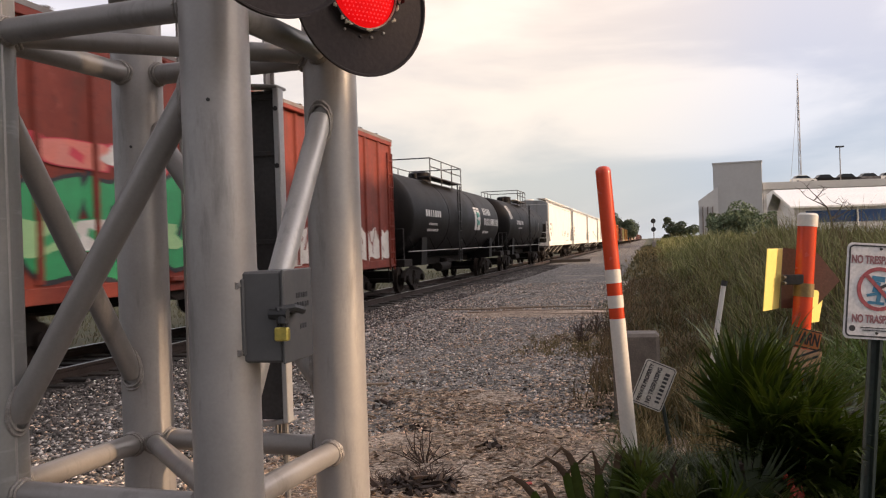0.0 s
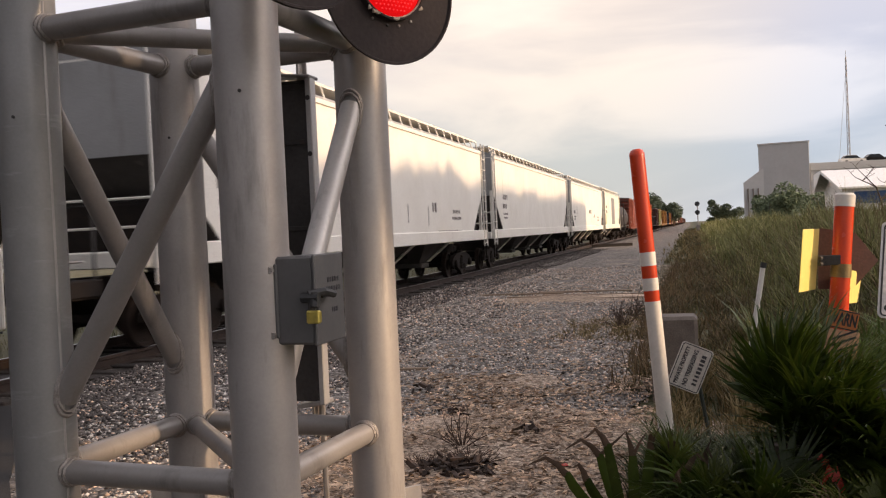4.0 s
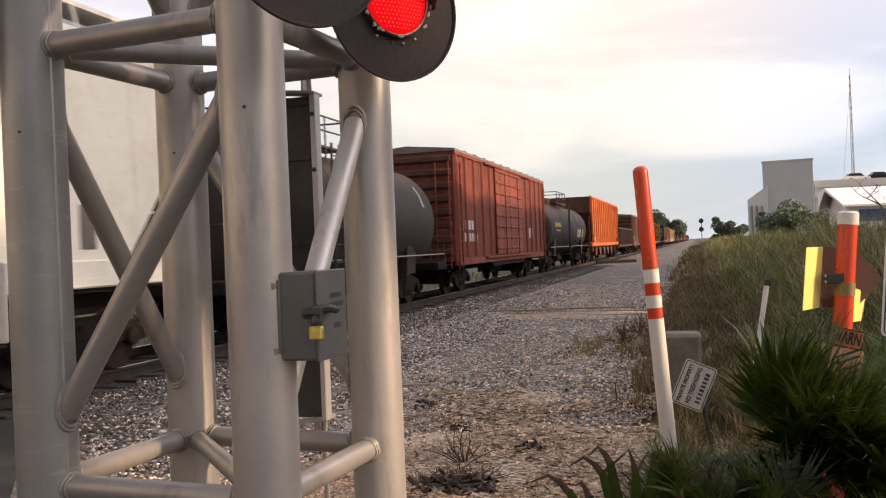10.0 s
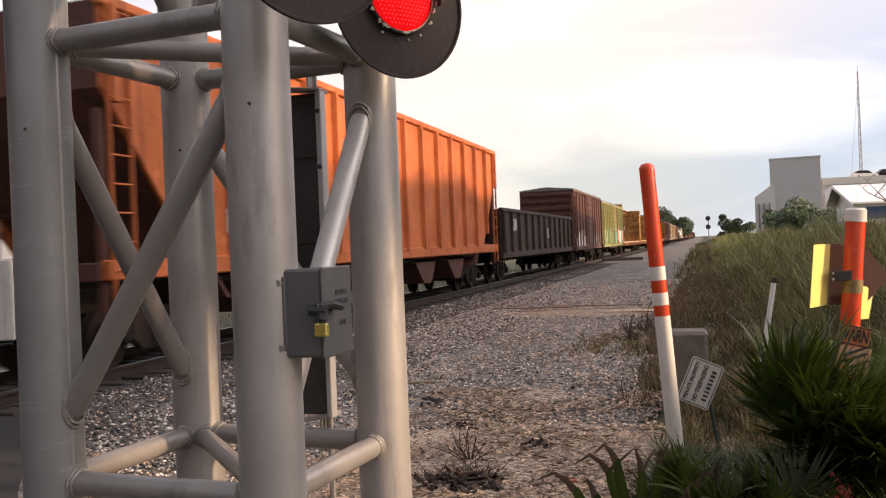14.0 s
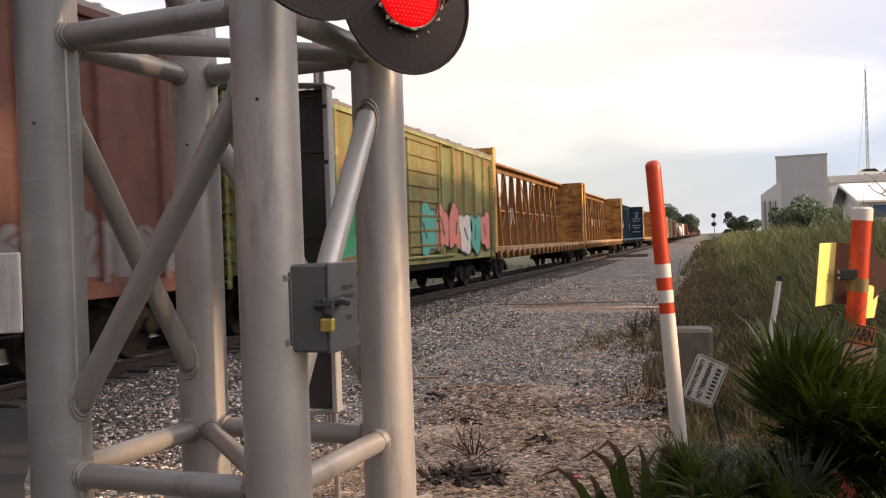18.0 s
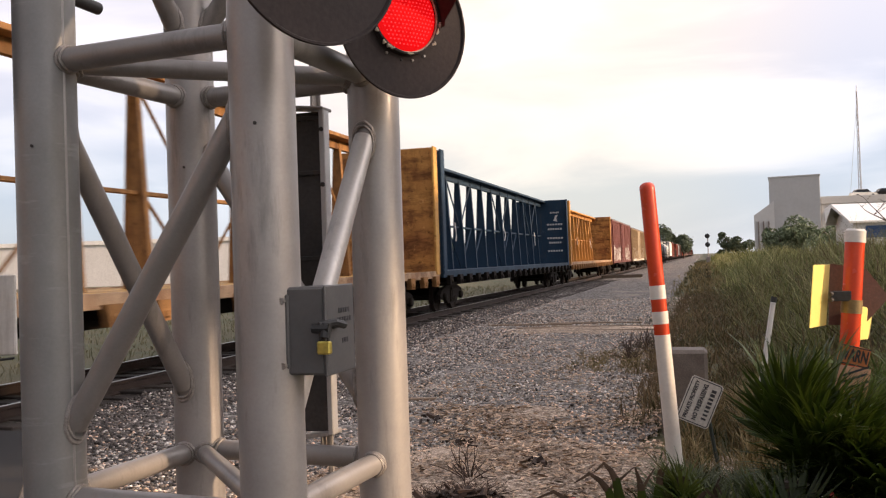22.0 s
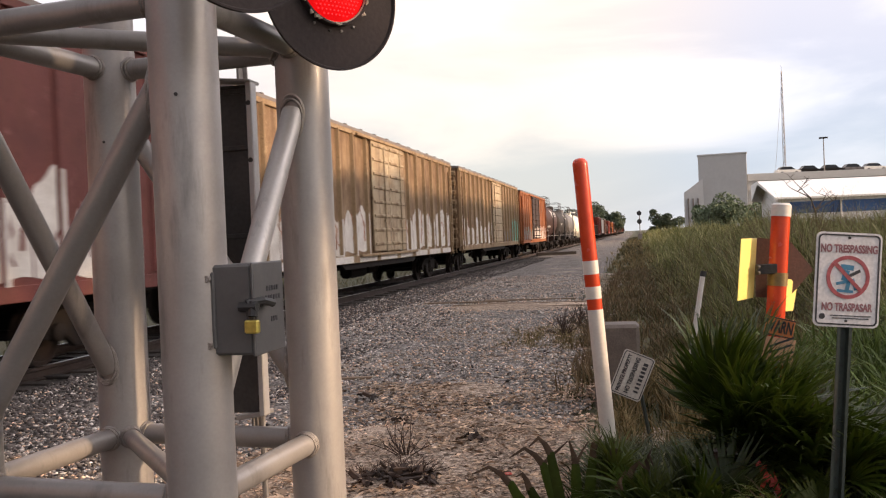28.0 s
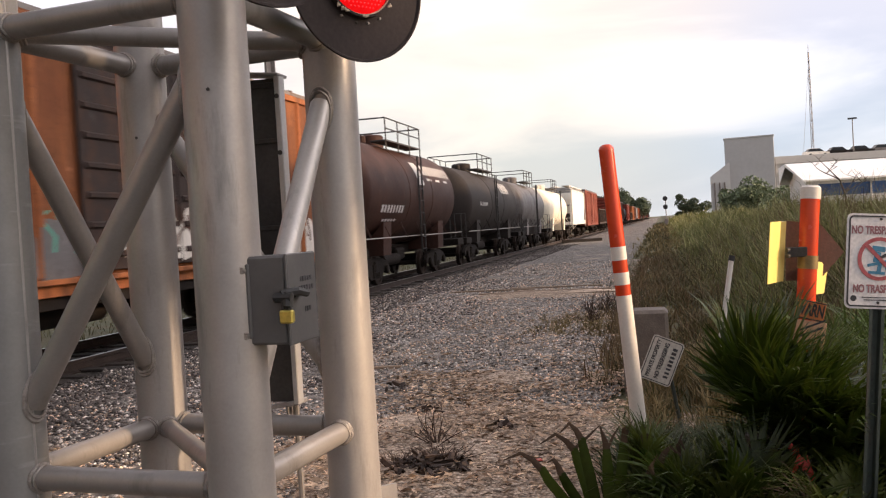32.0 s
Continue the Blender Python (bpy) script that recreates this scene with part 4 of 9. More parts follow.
def build_flasher(center, yaw, label):
    """A round crossing lamp. yaw: the way that it faces, degrees from +x."""
    c = Vector(center)
    nrm = Vector((math.cos(radians(yaw)), math.sin(radians(yaw)), 0))
    th = thing("crossing_lamp", label, "crossing light", "crossing lamps on the tower")
    g = Geo()
    g.lathe([(-0.004, 0.05), (-0.004, 0.285), (0.0, 0.29), (0.012, 0.29), (0.012, 0.284), (0.002, 0.278), (0.002, 0.05)], 64, c, nrm)
    part("background_disc", g, disc_black, th, "matt black round target disc")
    c = c + Vector((0, 0, 0.026))
    g = Geo()
    g.lathe([(0.0, 0.156), (0.03, 0.154), (0.03, 0.146), (0.003, 0.145)], 48, c, nrm)
    part("lens_collar", g, disc_black, th)
    g = Geo()
    g.lathe([(-0.2, 0.05), (-0.19, 0.12), (-0.1, 0.155), (-0.004, 0.16)], 32, c, nrm)
    part("housing", g, disc_black, th)
    g = Geo()
    g.lathe([(0.006, 0.1440), (0.013, 0.141), (0.026, 0.116), (0.036, 0.07), (0.038, 0.002)], 48, c, nrm)
    part("lens", g, lens_red, th, "glowing red lens")
    g = Geo()
    sd = Vector((-nrm.y, nrm.x, 0))
    for i in range(-9, 10):
        for j in range(-9, 10):
            u, v = (i + 0.5 * (j % 2)) * 0.0165, j * 0.0145
            rr = math.hypot(u, v)
            if rr < 0.127:
                g.lathe([(0, 0.0033), (0.003, 0.0024), (0.004, 0.0005)], 6, c + nrm * (0.039 - 0.9 * rr * rr) + sd * u + Vector((0, 0, v)), nrm)
    tagged(part("lamp_dots", g, led_m, th, "fine grid of bright red lamp dots"), kind="stuff")
    g = Geo()
    ring = [c + nrm * 0.02 + (Vector((-nrm.y, nrm.x, 0)) * math.cos(a) + Vector((0, 0, 1)) * math.sin(a)) * 0.1455 for a in (2 * math.pi * i / 40 for i in range(41))]
    g.tube(ring, 0.005, 6, caps=False)
    part("gasket", g, rim_pale, th, "worn pale gasket ring")
    chip = random.Random(17)
    for a in (-172, -163, -150, -131, -124, -118, -86, -38, -20, -8):
        g = Geo()
        u = Vector((-nrm.y, nrm.x, 0)) * math.cos(radians(a)) + Vector((0, 0, 1)) * math.sin(radians(a))
        t = nrm.cross(u)
        p = c + nrm * 0.03 + u * (0.150 + chip.uniform(-0.002, 0.006))
        g.tube([p - t * chip.uniform(0.006, 0.014), p + u * chip.uniform(0, 0.007), p + t * chip.uniform(0.006, 0.014)], [0.003, chip.uniform(0.005, 0.009), 0.002], 6)
        part("gasket_scrap", g, rim_pale, th, "torn pale scrap of gasket")
    # visor over the upper half
    side = Vector((-nrm.y, nrm.x, 0))
    vs, fs = [], []
    n = 25
    for k in range(n):
        a = radians(-12 + 204 * k / (n - 1))
        depth = 0.06 + 0.22 * max(0.0, math.sin(a)) ** 0.8
        for rr, dd in ((0.162, 0.005), (0.160, depth), (0.156, depth), (0.157, 0.005)):
            vs.append(c + nrm * dd + (side * math.cos(a) + Vector((0, 0, 1)) * math.sin(a)) * rr)
    for k in range(n - 1):
        for q in range(4):
            fs.append((k * 4 + q, k * 4 + (q + 1) % 4, k * 4 + 4 + (q + 1) % 4, k * 4 + 4 + q))
    g = Geo()
    g.add(vs, fs)
    part("visor", g, disc_black, th)
    for a in (-118, -95, -78, -58):
        g = Geo()
        p = c + nrm * 0.003 + (side * math.cos(radians(a)) + Vector((0, 0, 1)) * math.sin(radians(a))) * 0.172
        g.lathe([(0, 0.006), (0.006, 0.005)], 6, p, nrm)
        part("screw", g, weld if a != -95 else steel_dark, th)
    g = Geo()
    g.tube([c - nrm * 0.14, c - nrm * 0.14 + Vector((0, 0, 0.34))], 0.022, 12)
    part("bracket", g, steel_dark, th)
    return th


build_flasher((-1.127, 3.344, 2.537), -37, "black round crossing lamp with a lit red lens")
build_flasher((-1.082, 2.45, 2.53), -33, "black round crossing lamp turned half away beside the tower")
build_flasher((-2.84, 2.80, 2.55), 205, "black round crossing lamp facing away from the tower")
arm = Geo()
arm.tube([(-1.28, 2.1, 2.89), (-1.28, 3.75, 2.89)], 0.03, 12)
arm.tube([(-1.28, 2.93, 2.89), (-1.45, 2.93, 2.89)], 0.03, 12)
tagged(part("lamp_crossarm", arm, steel_dark), "dark pipe crossarm carrying the crossing lamps", "crossarm")
arm = Geo()
arm.tube([(-2.80, 2.3, 2.89), (-2.80, 3.75, 2.89)], 0.03, 12)
arm.tube([(-2.80, 2.93, 2.89), (-2.40, 2.93, 2.89)], 0.03, 12)
tagged(part("lamp_crossarm", arm, steel_dark), "dark pipe crossarm on the road side of the tower", "crossarm")


def build_gate_arm():
    th = thing("gate_counterweight", "white painted gate counterweight plate with a slotted bolt", "crossing gate")
    g = Geo()
    g.box((-3.52, 3.55, 1.44), (0.62, 0.03, 0.385), 0.006, Matrix.Rotation(radians(17), 3, "Z"))
    pl = part("plate", g, white_plastic, th, "dirty white steel plate")
    for dx in (0.17,):
        g = Geo()
        g.box((-3.52 + dx, 3.55 + dx * 0.3 - 0.019, 1.49), (0.018, 0.006, 0.12))
        part("slot", g, black, pl, "black slot")
        g = Geo()
        g.lathe([(0, 0.03), (0.012, 0.03), (0.012, 0.018), (0.05, 0.018)], 8, (-3.52 + dx, 3.55 + dx * 0.3 - 0.02, 1.43), (0.29, -0.95, 0))
        part("bolt", g, weld, pl, "steel bolt and washer")
    g = Geo()
    g.tube([(-3.75, 3.5, 1.5), (-3.75, 3.5, 0.0)], 0.06, 16)
    part("gate_post", g, galv, th)
    g = Geo()
    g.tube([(-3.8, 3.47, 1.18), (-3.55, 3.52, 1.20), (-3.22, 3.62, 1.235)], 0.006, 6)
    part("cable", g, black, th, "black cable under the plate")


build_gate_arm()

# ---- railway cars ----
SPEED = 13.056
CARS = []
SHARED = {}


def shared(key, make, mats, smooth=35):
    if key not in SHARED:
        SHARED[key] = make().mesh(key, mats, smooth)
    return SHARED[key]


def wheel_geo():
    g = Geo()
    g.lathe([(-0.065, 0.10), (-0.065, 0.16), (-0.03, 0.18), (-0.03, 0.34), (-0.06, 0.36), (-0.06, 0.415), (0.05, 0.42), (0.05, 0.445), (0.075, 0.44), (0.075, 0.36), (0.0, 0.33), (0.0, 0.17), (0.06, 0.15), (0.06, 0.10)], 24, (0, 0, 0), (-1, 0, 0))
    return g


def frame_geo():
    g = Geo()
    side = [(-1.25, 0.50), (-1.25, 0.40), (-0.98, 0.36), (-0.70, 0.42), (-0.45, 0.22), (0.45, 0.22), (0.70, 0.42), (0.98, 0.36), (1.25, 0.40), (1.25, 0.50), (1.05, 0.66), (0.55, 0.78), (-0.55, 0.78), (-1.05, 0.66)]
    g.prism(side, -0.06, 0.06, lambda u, v, w: (w, u, v))
    for y in (-0.89, 0.89):
        g.lathe([(0.0, 0.12), (0.10, 0.12), (0.12, 0.09)], 14, (0.03, y, 0.45), (1, 0, 0))
    for y in (-0.2, -0.07, 0.07, 0.2):
        g.lathe([(0.26, 0.06), (0.62, 0.06)], 10, (0.05, y, 0), (0, 0, 1))
    return g


def add_trucks(car, length, inset=2.3):
    wheel = shared("wheel", wheel_geo, wheel_m)
    side = shared("side_frame", frame_geo, truck_m, 40)

    def bolster():
        g = Geo()
        g.box((0, 0, 0.55), (2.2, 0.34, 0.3), 0.03)
        for y in (-0.89, 0.89):
            g.tube([(-0.8, y, 0.42), (0.8, y, 0.42)], 0.075, 10)
        return g
    bol = shared("truck", bolster, truck_m)
    for s in (-1, 1):
        tr = part("truck", bol, None, car, "dark cast steel wheel truck", at=(0, s * (length / 2 - inset), 0))
        for sx in (-1, 1):
            f = part("side_frame", side, None, tr, at=Matrix.Translation((sx * 0.98, 0, 0)) @ Matrix.Rotation(0 if sx > 0 else math.pi, 4, "Z"))
            for y in (-0.89, 0.89):
                part("wheel", wheel, None, tr, at=Matrix.Translation((sx * 0.755, y, 0.42)) @ Matrix.Rotation(0 if sx > 0 else math.pi, 4, "Z"))


def add_couplers(car, length, body_half):
    for s in (-1, 1):
        def coupler():
            g = Geo()
            g.box((0, 0.25, 0.88), (0.24, 0.75, 0.2), 0.03)
            g.box((0, 0.66, 0.88), (0.3, 0.22, 0.3), 0.05)
            g.tube([(0.25, 0.0, 0.8), (0.2, 0.35, 0.5), (0.1, 0.62, 0.62)], 0.025, 6)
            return g
        part("coupler", shared("coupler", coupler, truck_m), None, car, at=Matrix.Translation((0, s * (length / 2 - 0.75), 0)) @ Matrix.Rotation(0 if s > 0 else math.pi, 4, "Z"))


def ladder_geo(height, width=0.42, step=0.36):
    g = Geo()
    for y in (-width / 2, width / 2):
        g.box((0.03, y, height / 2), (0.05, 0.025, height))
    z = 0.12
    while z < height:
        g.tube([(0.055, -width / 2, z), (0.055, width / 2, z)], 0.014, 6)
        z += step
    return g


def marks(car, x, rows, mat, label, rng):
    """Rows of stencil bars: (y centre, z, length, height, count). The near side faces +x."""
    for y, z, length, h, count in rows:
        for i in range(count):
            w = length / count
            g = Geo()
            g.box((x, y - length / 2 + (i + 0.5) * w, z), (0.006, w * rng.uniform(0.42, 0.68), h * rng.uniform(0.82, 1.0)))
            part("stencil_bar", g, mat, car, label)


def graffiti(car, x, y0, y1, z0, z1, fills, seed, letters=6, outline=g_dark):
    """Sprayed letters as rounded uneven patches on the near side, with a dark outline behind them."""
    r = random.Random(seed)
    w = (y1 - y0) / letters
    for i in range(letters):
        cy, cz = y0 + (i + 0.5) * w, (z0 + z1) / 2 + r.uniform(-0.08, 0.08) * (z1 - z0)
        hy, hz = w * r.uniform(0.48, 0.62), (z1 - z0) / 2 * r.uniform(0.8, 1.0)
        ph = [r.uniform(0, 6.28) for _ in range(4)]
        pts = []
        for k in range(22):
            a = 2 * math.pi * k / 22
            ca, sa = math.cos(a), math.sin(a)
            q = 1 / max(abs(ca), abs(sa)) ** 0.7 * (1 + 0.13 * math.sin(3 * a + ph[0]) + 0.1 * math.sin(5 * a + ph[1]))
            pts.append((cy + hy * ca * q * 0.9, max(z0 - 0.05, cz + hz * sa * q * 0.9)))
        for off, grow, m in ((0.003, 1.1, outline), (0.006, 1.0, fills[i % len(fills)])):
            g = Geo()
            g.prism([(cy + (u - cy) * grow, max(1.0, cz + (v - cz) * grow)) for u, v in pts], x, x + off, lambda u, v, q: (q, u, v))
            part("graffiti_patch", g, m, car, "sprayed graffiti letter" if off > 0.004 else "dark graffiti outline", smooth=0)
        # a dark stroke inside each letter
        g = Geo()
        p0 = Vector((x + 0.008, cy + hy * r.uniform(-0.3, 0.3), cz - hz * 0.35))
        p1 = p0 + Vector((0, hy * r.uniform(-0.5, 0.5), hz * r.uniform(0.5, 0.8)))
        d = (p1 - p0).normalized()
        s = Vector((0, -d.z, d.y)) * 0.06
        g.add([p0 - s, p0 + s, p1 + s, p1 - s], [(0, 1, 2, 3)])
        part("graffiti_stroke", g, outline, car, smooth=0)


def scrawl(car, hw, y0, y1, z0, z1, fill, seed, ribs=(), rib_depth=0.05, strokes=g_dark, letters=7):
    """Tall sprayed letters that run together from the sill up; the side posts in between carry the paint too."""
    r = random.Random(seed)
    w = (y1 - y0) / letters
    tops = [(z1 - z0) * r.uniform(0.6, 1.0) for _ in range(letters)]
    ph = r.uniform(0, 6)

    def top(y):
        u = min(max((y - y0) / w, 0), letters - 0.001)
        i = int(u)
        f = u - i
        dome = max(0.0, 1 - (2 * f - 1) ** 4)
        return z0 + tops[i] * (0.72 + 0.28 * dome) * (0.93 + 0.07 * math.sin(11 * y + ph))
    for i in range(letters):
        a, b = y0 + i * w + 0.02, y0 + (i + 1) * w - (0.02 if r.random() < 0.7 else 0.16 * w)
        n = 10
        ys = [a + (b - a) * k / n for k in range(n + 1)]
        base = z0 + r.uniform(0, 0.12)
        g = Geo()
        g.prism([(y, base + 0.03 * math.sin(7 * y)) for y in ys] + [(y, top(y)) for y in reversed(ys)], hw, hw + 0.005, lambda u, v, q: (q, u, v))
        part("graffiti_patch", g, fill, car, "pale sprayed graffiti letter", smooth=0)
        for _ in range(2):
            p = Vector((hw + 0.008, a + (b - a) * r.uniform(0.2, 0.8), base + r.uniform(0.1, 0.35)))
            pts = [p]
            for _k in range(3):
                pts.append(pts[-1] + Vector((0, w * r.uniform(-0.28, 0.28), (z1 - z0) * r.uniform(0.08, 0.24))))
            s = Vector((0, r.uniform(0.025, 0.05), 0))
            g = Geo()
            g.add([q - s for q in pts] + [q + s for q in pts], [(k, 4 + k, 5 + k, k + 1) for k in range(3)])
            part("graffiti_stroke", g, strokes, car, smooth=0)
    for y in ribs:
        if y0 < y < y1:
            g = Geo()
            g.box((hw + rib_depth + 0.002, y, (z0 + top(y)) / 2), (0.004, 0.075, top(y) - z0))
            part("graffiti_patch", g, fill, car, "pale paint over a side post", smooth=0)


def rib_rows(length, ribs):
    return [-length / 2 + 0.1 + (length - 0.2) * i / ribs for i in range(ribs + 1)]


def new_car(name, label, category, s0, length):
    car = thing(name, label, category, "cars of the freight train")
    s0 += 0.45
    CARS.append((car, s0))
    car.location = (TRACK_X, s0, RAIL_Z)
    return car


def boxcar(s0, length, paint, label, height=4.42, ribs=13, door=(-1.5, 1.5), door_paint=None, roof=None, rib_depth=0.05, end_paint=None, seed=0, panel=None):
    """length: over the body. The near side faces +x; -y is the leading end."""
    r = random.Random(seed)
    car = new_car("boxcar", label, "boxcar", s0, length)
    hl, hw, z0 = length / 2, 1.5, 1.05
    g = Geo()
    g.box((0, 0, (z0 + height) / 2), (2 * hw, length, height - z0), 0.02)
    # panel: a rustier, darker paint that also deepens the recesses between posts
    part("body", g, panel or paint, car)
    g = Geo()
    g.prism([(-hw - 0.06, height - 0.02), (hw + 0.06, height - 0.02), (hw + 0.06, height + 0.05), (0, height + 0.2), (-hw - 0.06, height + 0.05)], -hl - 0.03, hl + 0.03, lambda u, v, w: (u, w, v))
    n = int(length / 1.25)
    for i in range(1, n):
        y = -hl + length * i / n
        g.prism([(-hw - 0.06, height + 0.05), (hw + 0.06, height + 0.05), (hw + 0.06, height + 0.085), (0, height + 0.235), (-hw - 0.06, height + 0.085)], y - 0.04, y + 0.04, lambda u, v, w: (u, w, v))
    part("roof", g, roof or roof_grey, car, "ribbed steel roof")
    # side posts
    d0, d1 = door
    key = f"rib_{paint.name}_{height}_{rib_depth}"

    def rib():
        q = Geo()
        q.prism([(-0.075, 0), (0.075, 0), (0.04, rib_depth), (-0.04, rib_depth)], z0 + 0.12, height - 0.1, lambda u, v, w: (v, u, w))
        return q
    me = shared(key, rib, paint)
    for i in range(ribs + 1):
        y = -hl + 0.1 + (length - 0.2) * i / ribs
        if d0 - 0.1 < y < d1 + 0.1:
            continue
        part("side_post", me, None, car, at=(hw, y, 0))
        part("side_post", me, None, car, at=Matrix.Translation((-hw, y, 0)) @ Matrix.Rotation(math.pi, 4, "Z"))
    # sills
    for sx in (-1, 1):
        part("side_sill", Geo().box((sx * (hw - 0.02), 0, z0 - 0.02), (0.12, length - 0.1, 0.2), 0.01), paint, car)
        part("top_chord", Geo().box((sx * (hw + 0.02), 0, height - 0.06), (0.07, length, 0.14), 0.01), paint, car)
    g = Geo()
    g.box((0, 0, 0.85), (0.5, length - 0.6, 0.35))
    for k in (-0.33, -0.12, 0.12, 0.33):
        g.box((0, k * length, 0.92), (2.7, 0.16, 0.22))
    part("underframe", g, truck_m, car)
    g = Geo()
    g.prism([(-hl * 0.42, 1.02), (hl * 0.42, 1.02), (hl * 0.36, 0.78), (-hl * 0.36, 0.78)], hw - 0.09, hw - 0.03, lambda u, v, w: (w, u, v))
    g.box((0.5, 1.2, 0.72), (0.5, 0.9, 0.4), 0.06)
    g.tube([(0.9, -1.8, 0.66), (0.9, -0.4, 0.66)], 0.17, 12)
    part("brake_gear", g, truck_m, car, "dark brake tank and rigging")
    # doors
    if d1 > d0:
        nd = 2 if d1 - d0 > 3.4 else 1
        for k in range(nd):
            a, b = d0 + (d1 - d0) * k / nd + 0.02, d0 + (d1 - d0) * (k + 1) / nd - 0.02
            g = Geo()
            g.box((hw + 0.05, (a + b) / 2, (z0 + height) / 2 + 0.02), (0.05, b - a, height - z0 - 0.24), 0.012)
            dr = part("door", g, door_paint or paint, car, "sliding corrugated steel door")
            dp = door_paint or paint
            bar = shared(f"door_rib_{dp.name}_{b - a:.2f}", lambda: Geo().prism([(-0.05, 0), (0.05, 0), (0.025, 0.035), (-0.025, 0.035)], -(b - a) / 2 + 0.08, (b - a) / 2 - 0.08, lambda u, v, w: (v, w, u)), dp)
            for q in range(8):
                part("door_rib", bar, None, dr, at=(hw + 0.075, (a + b) / 2, z0 + 0.35 + q * (height - z0 - 0.6) / 7))
            for yy in ((a + 0.35, b - 0.35) if nd == 1 else ((a + b) / 2 + 0.2,)):
                g = Geo()
                g.tube([(hw + 0.13, yy, z0 + 0.1), (hw + 0.13, yy, height - 0.25)], 0.02, 8)
                g.box((hw + 0.13, yy, z0 + 1.0), (0.05, 0.24, 0.06))
                part("lock_rod", g, door_paint or paint, dr)
        part("door_track", Geo().box((hw + 0.07, (d0 + d1) / 2, height - 0.1), (0.1, (d1 - d0) * 1.75, 0.07), 0.01), paint, car)
        part("door_track", Geo().box((hw + 0.07, (d0 + d1) / 2, z0 + 0.06), (0.12, (d1 - d0) * 1.75, 0.07), 0.01), paint, car)
    # corrugated ends
    for s in (-1, 1):
        def end():
            q = Geo()
            for k in range(8):
                z = z0 + 0.3 + k * (height - z0 - 0.55) / 7
                q.prism([(-0.13, 0), (0.13, 0), (0.06, 0.09), (-0.06, 0.09)], -hw + 0.1, hw - 0.1, lambda u, v, w: (w, v, z + u))
            return q
        ep = end_paint or paint
        part("end_corrugation", shared(f"end_{ep.name}_{height}", end, ep), None, car, at=Matrix.Translation((0, s * hl, 0)) @ Matrix.Rotation(0 if s > 0 else math.pi, 4, "Z"))
        lad = shared(f"ladder_{height:.2f}_{paint.name}", lambda: ladder_geo(height - 1.2), paint)
        part("ladder", lad, paint, car, at=(hw + 0.03, s * (hl - 0.3), 0.85))
        part("ladder", lad, paint, car, at=Matrix.Translation((hw - 0.35, s * (hl + 0.1), 0.85)) @ Matrix.Rotation(s * math.pi / 2, 4, "Z"))
        g = Geo()
        g.tube([(hw, s * (hl - 0.5), 0.95), (hw, s * (hl - 0.5), 0.5), (hw, s * (hl - 0.12), 0.5), (hw, s * (hl - 0.12), 0.95)], 0.02, 6)
        part("stirrup_step", g, truck_m, car)
    part("crossover_platform", Geo().box((0, -hl - 0.3, 1.12), (2.4, 0.35, 0.04)).box((0, hl + 0.3, 1.12), (2.4, 0.35, 0.04)), steel_dark, car)
    add_trucks(car, length + 0.6)
    add_couplers(car, length + 1.7, hl)
    return car


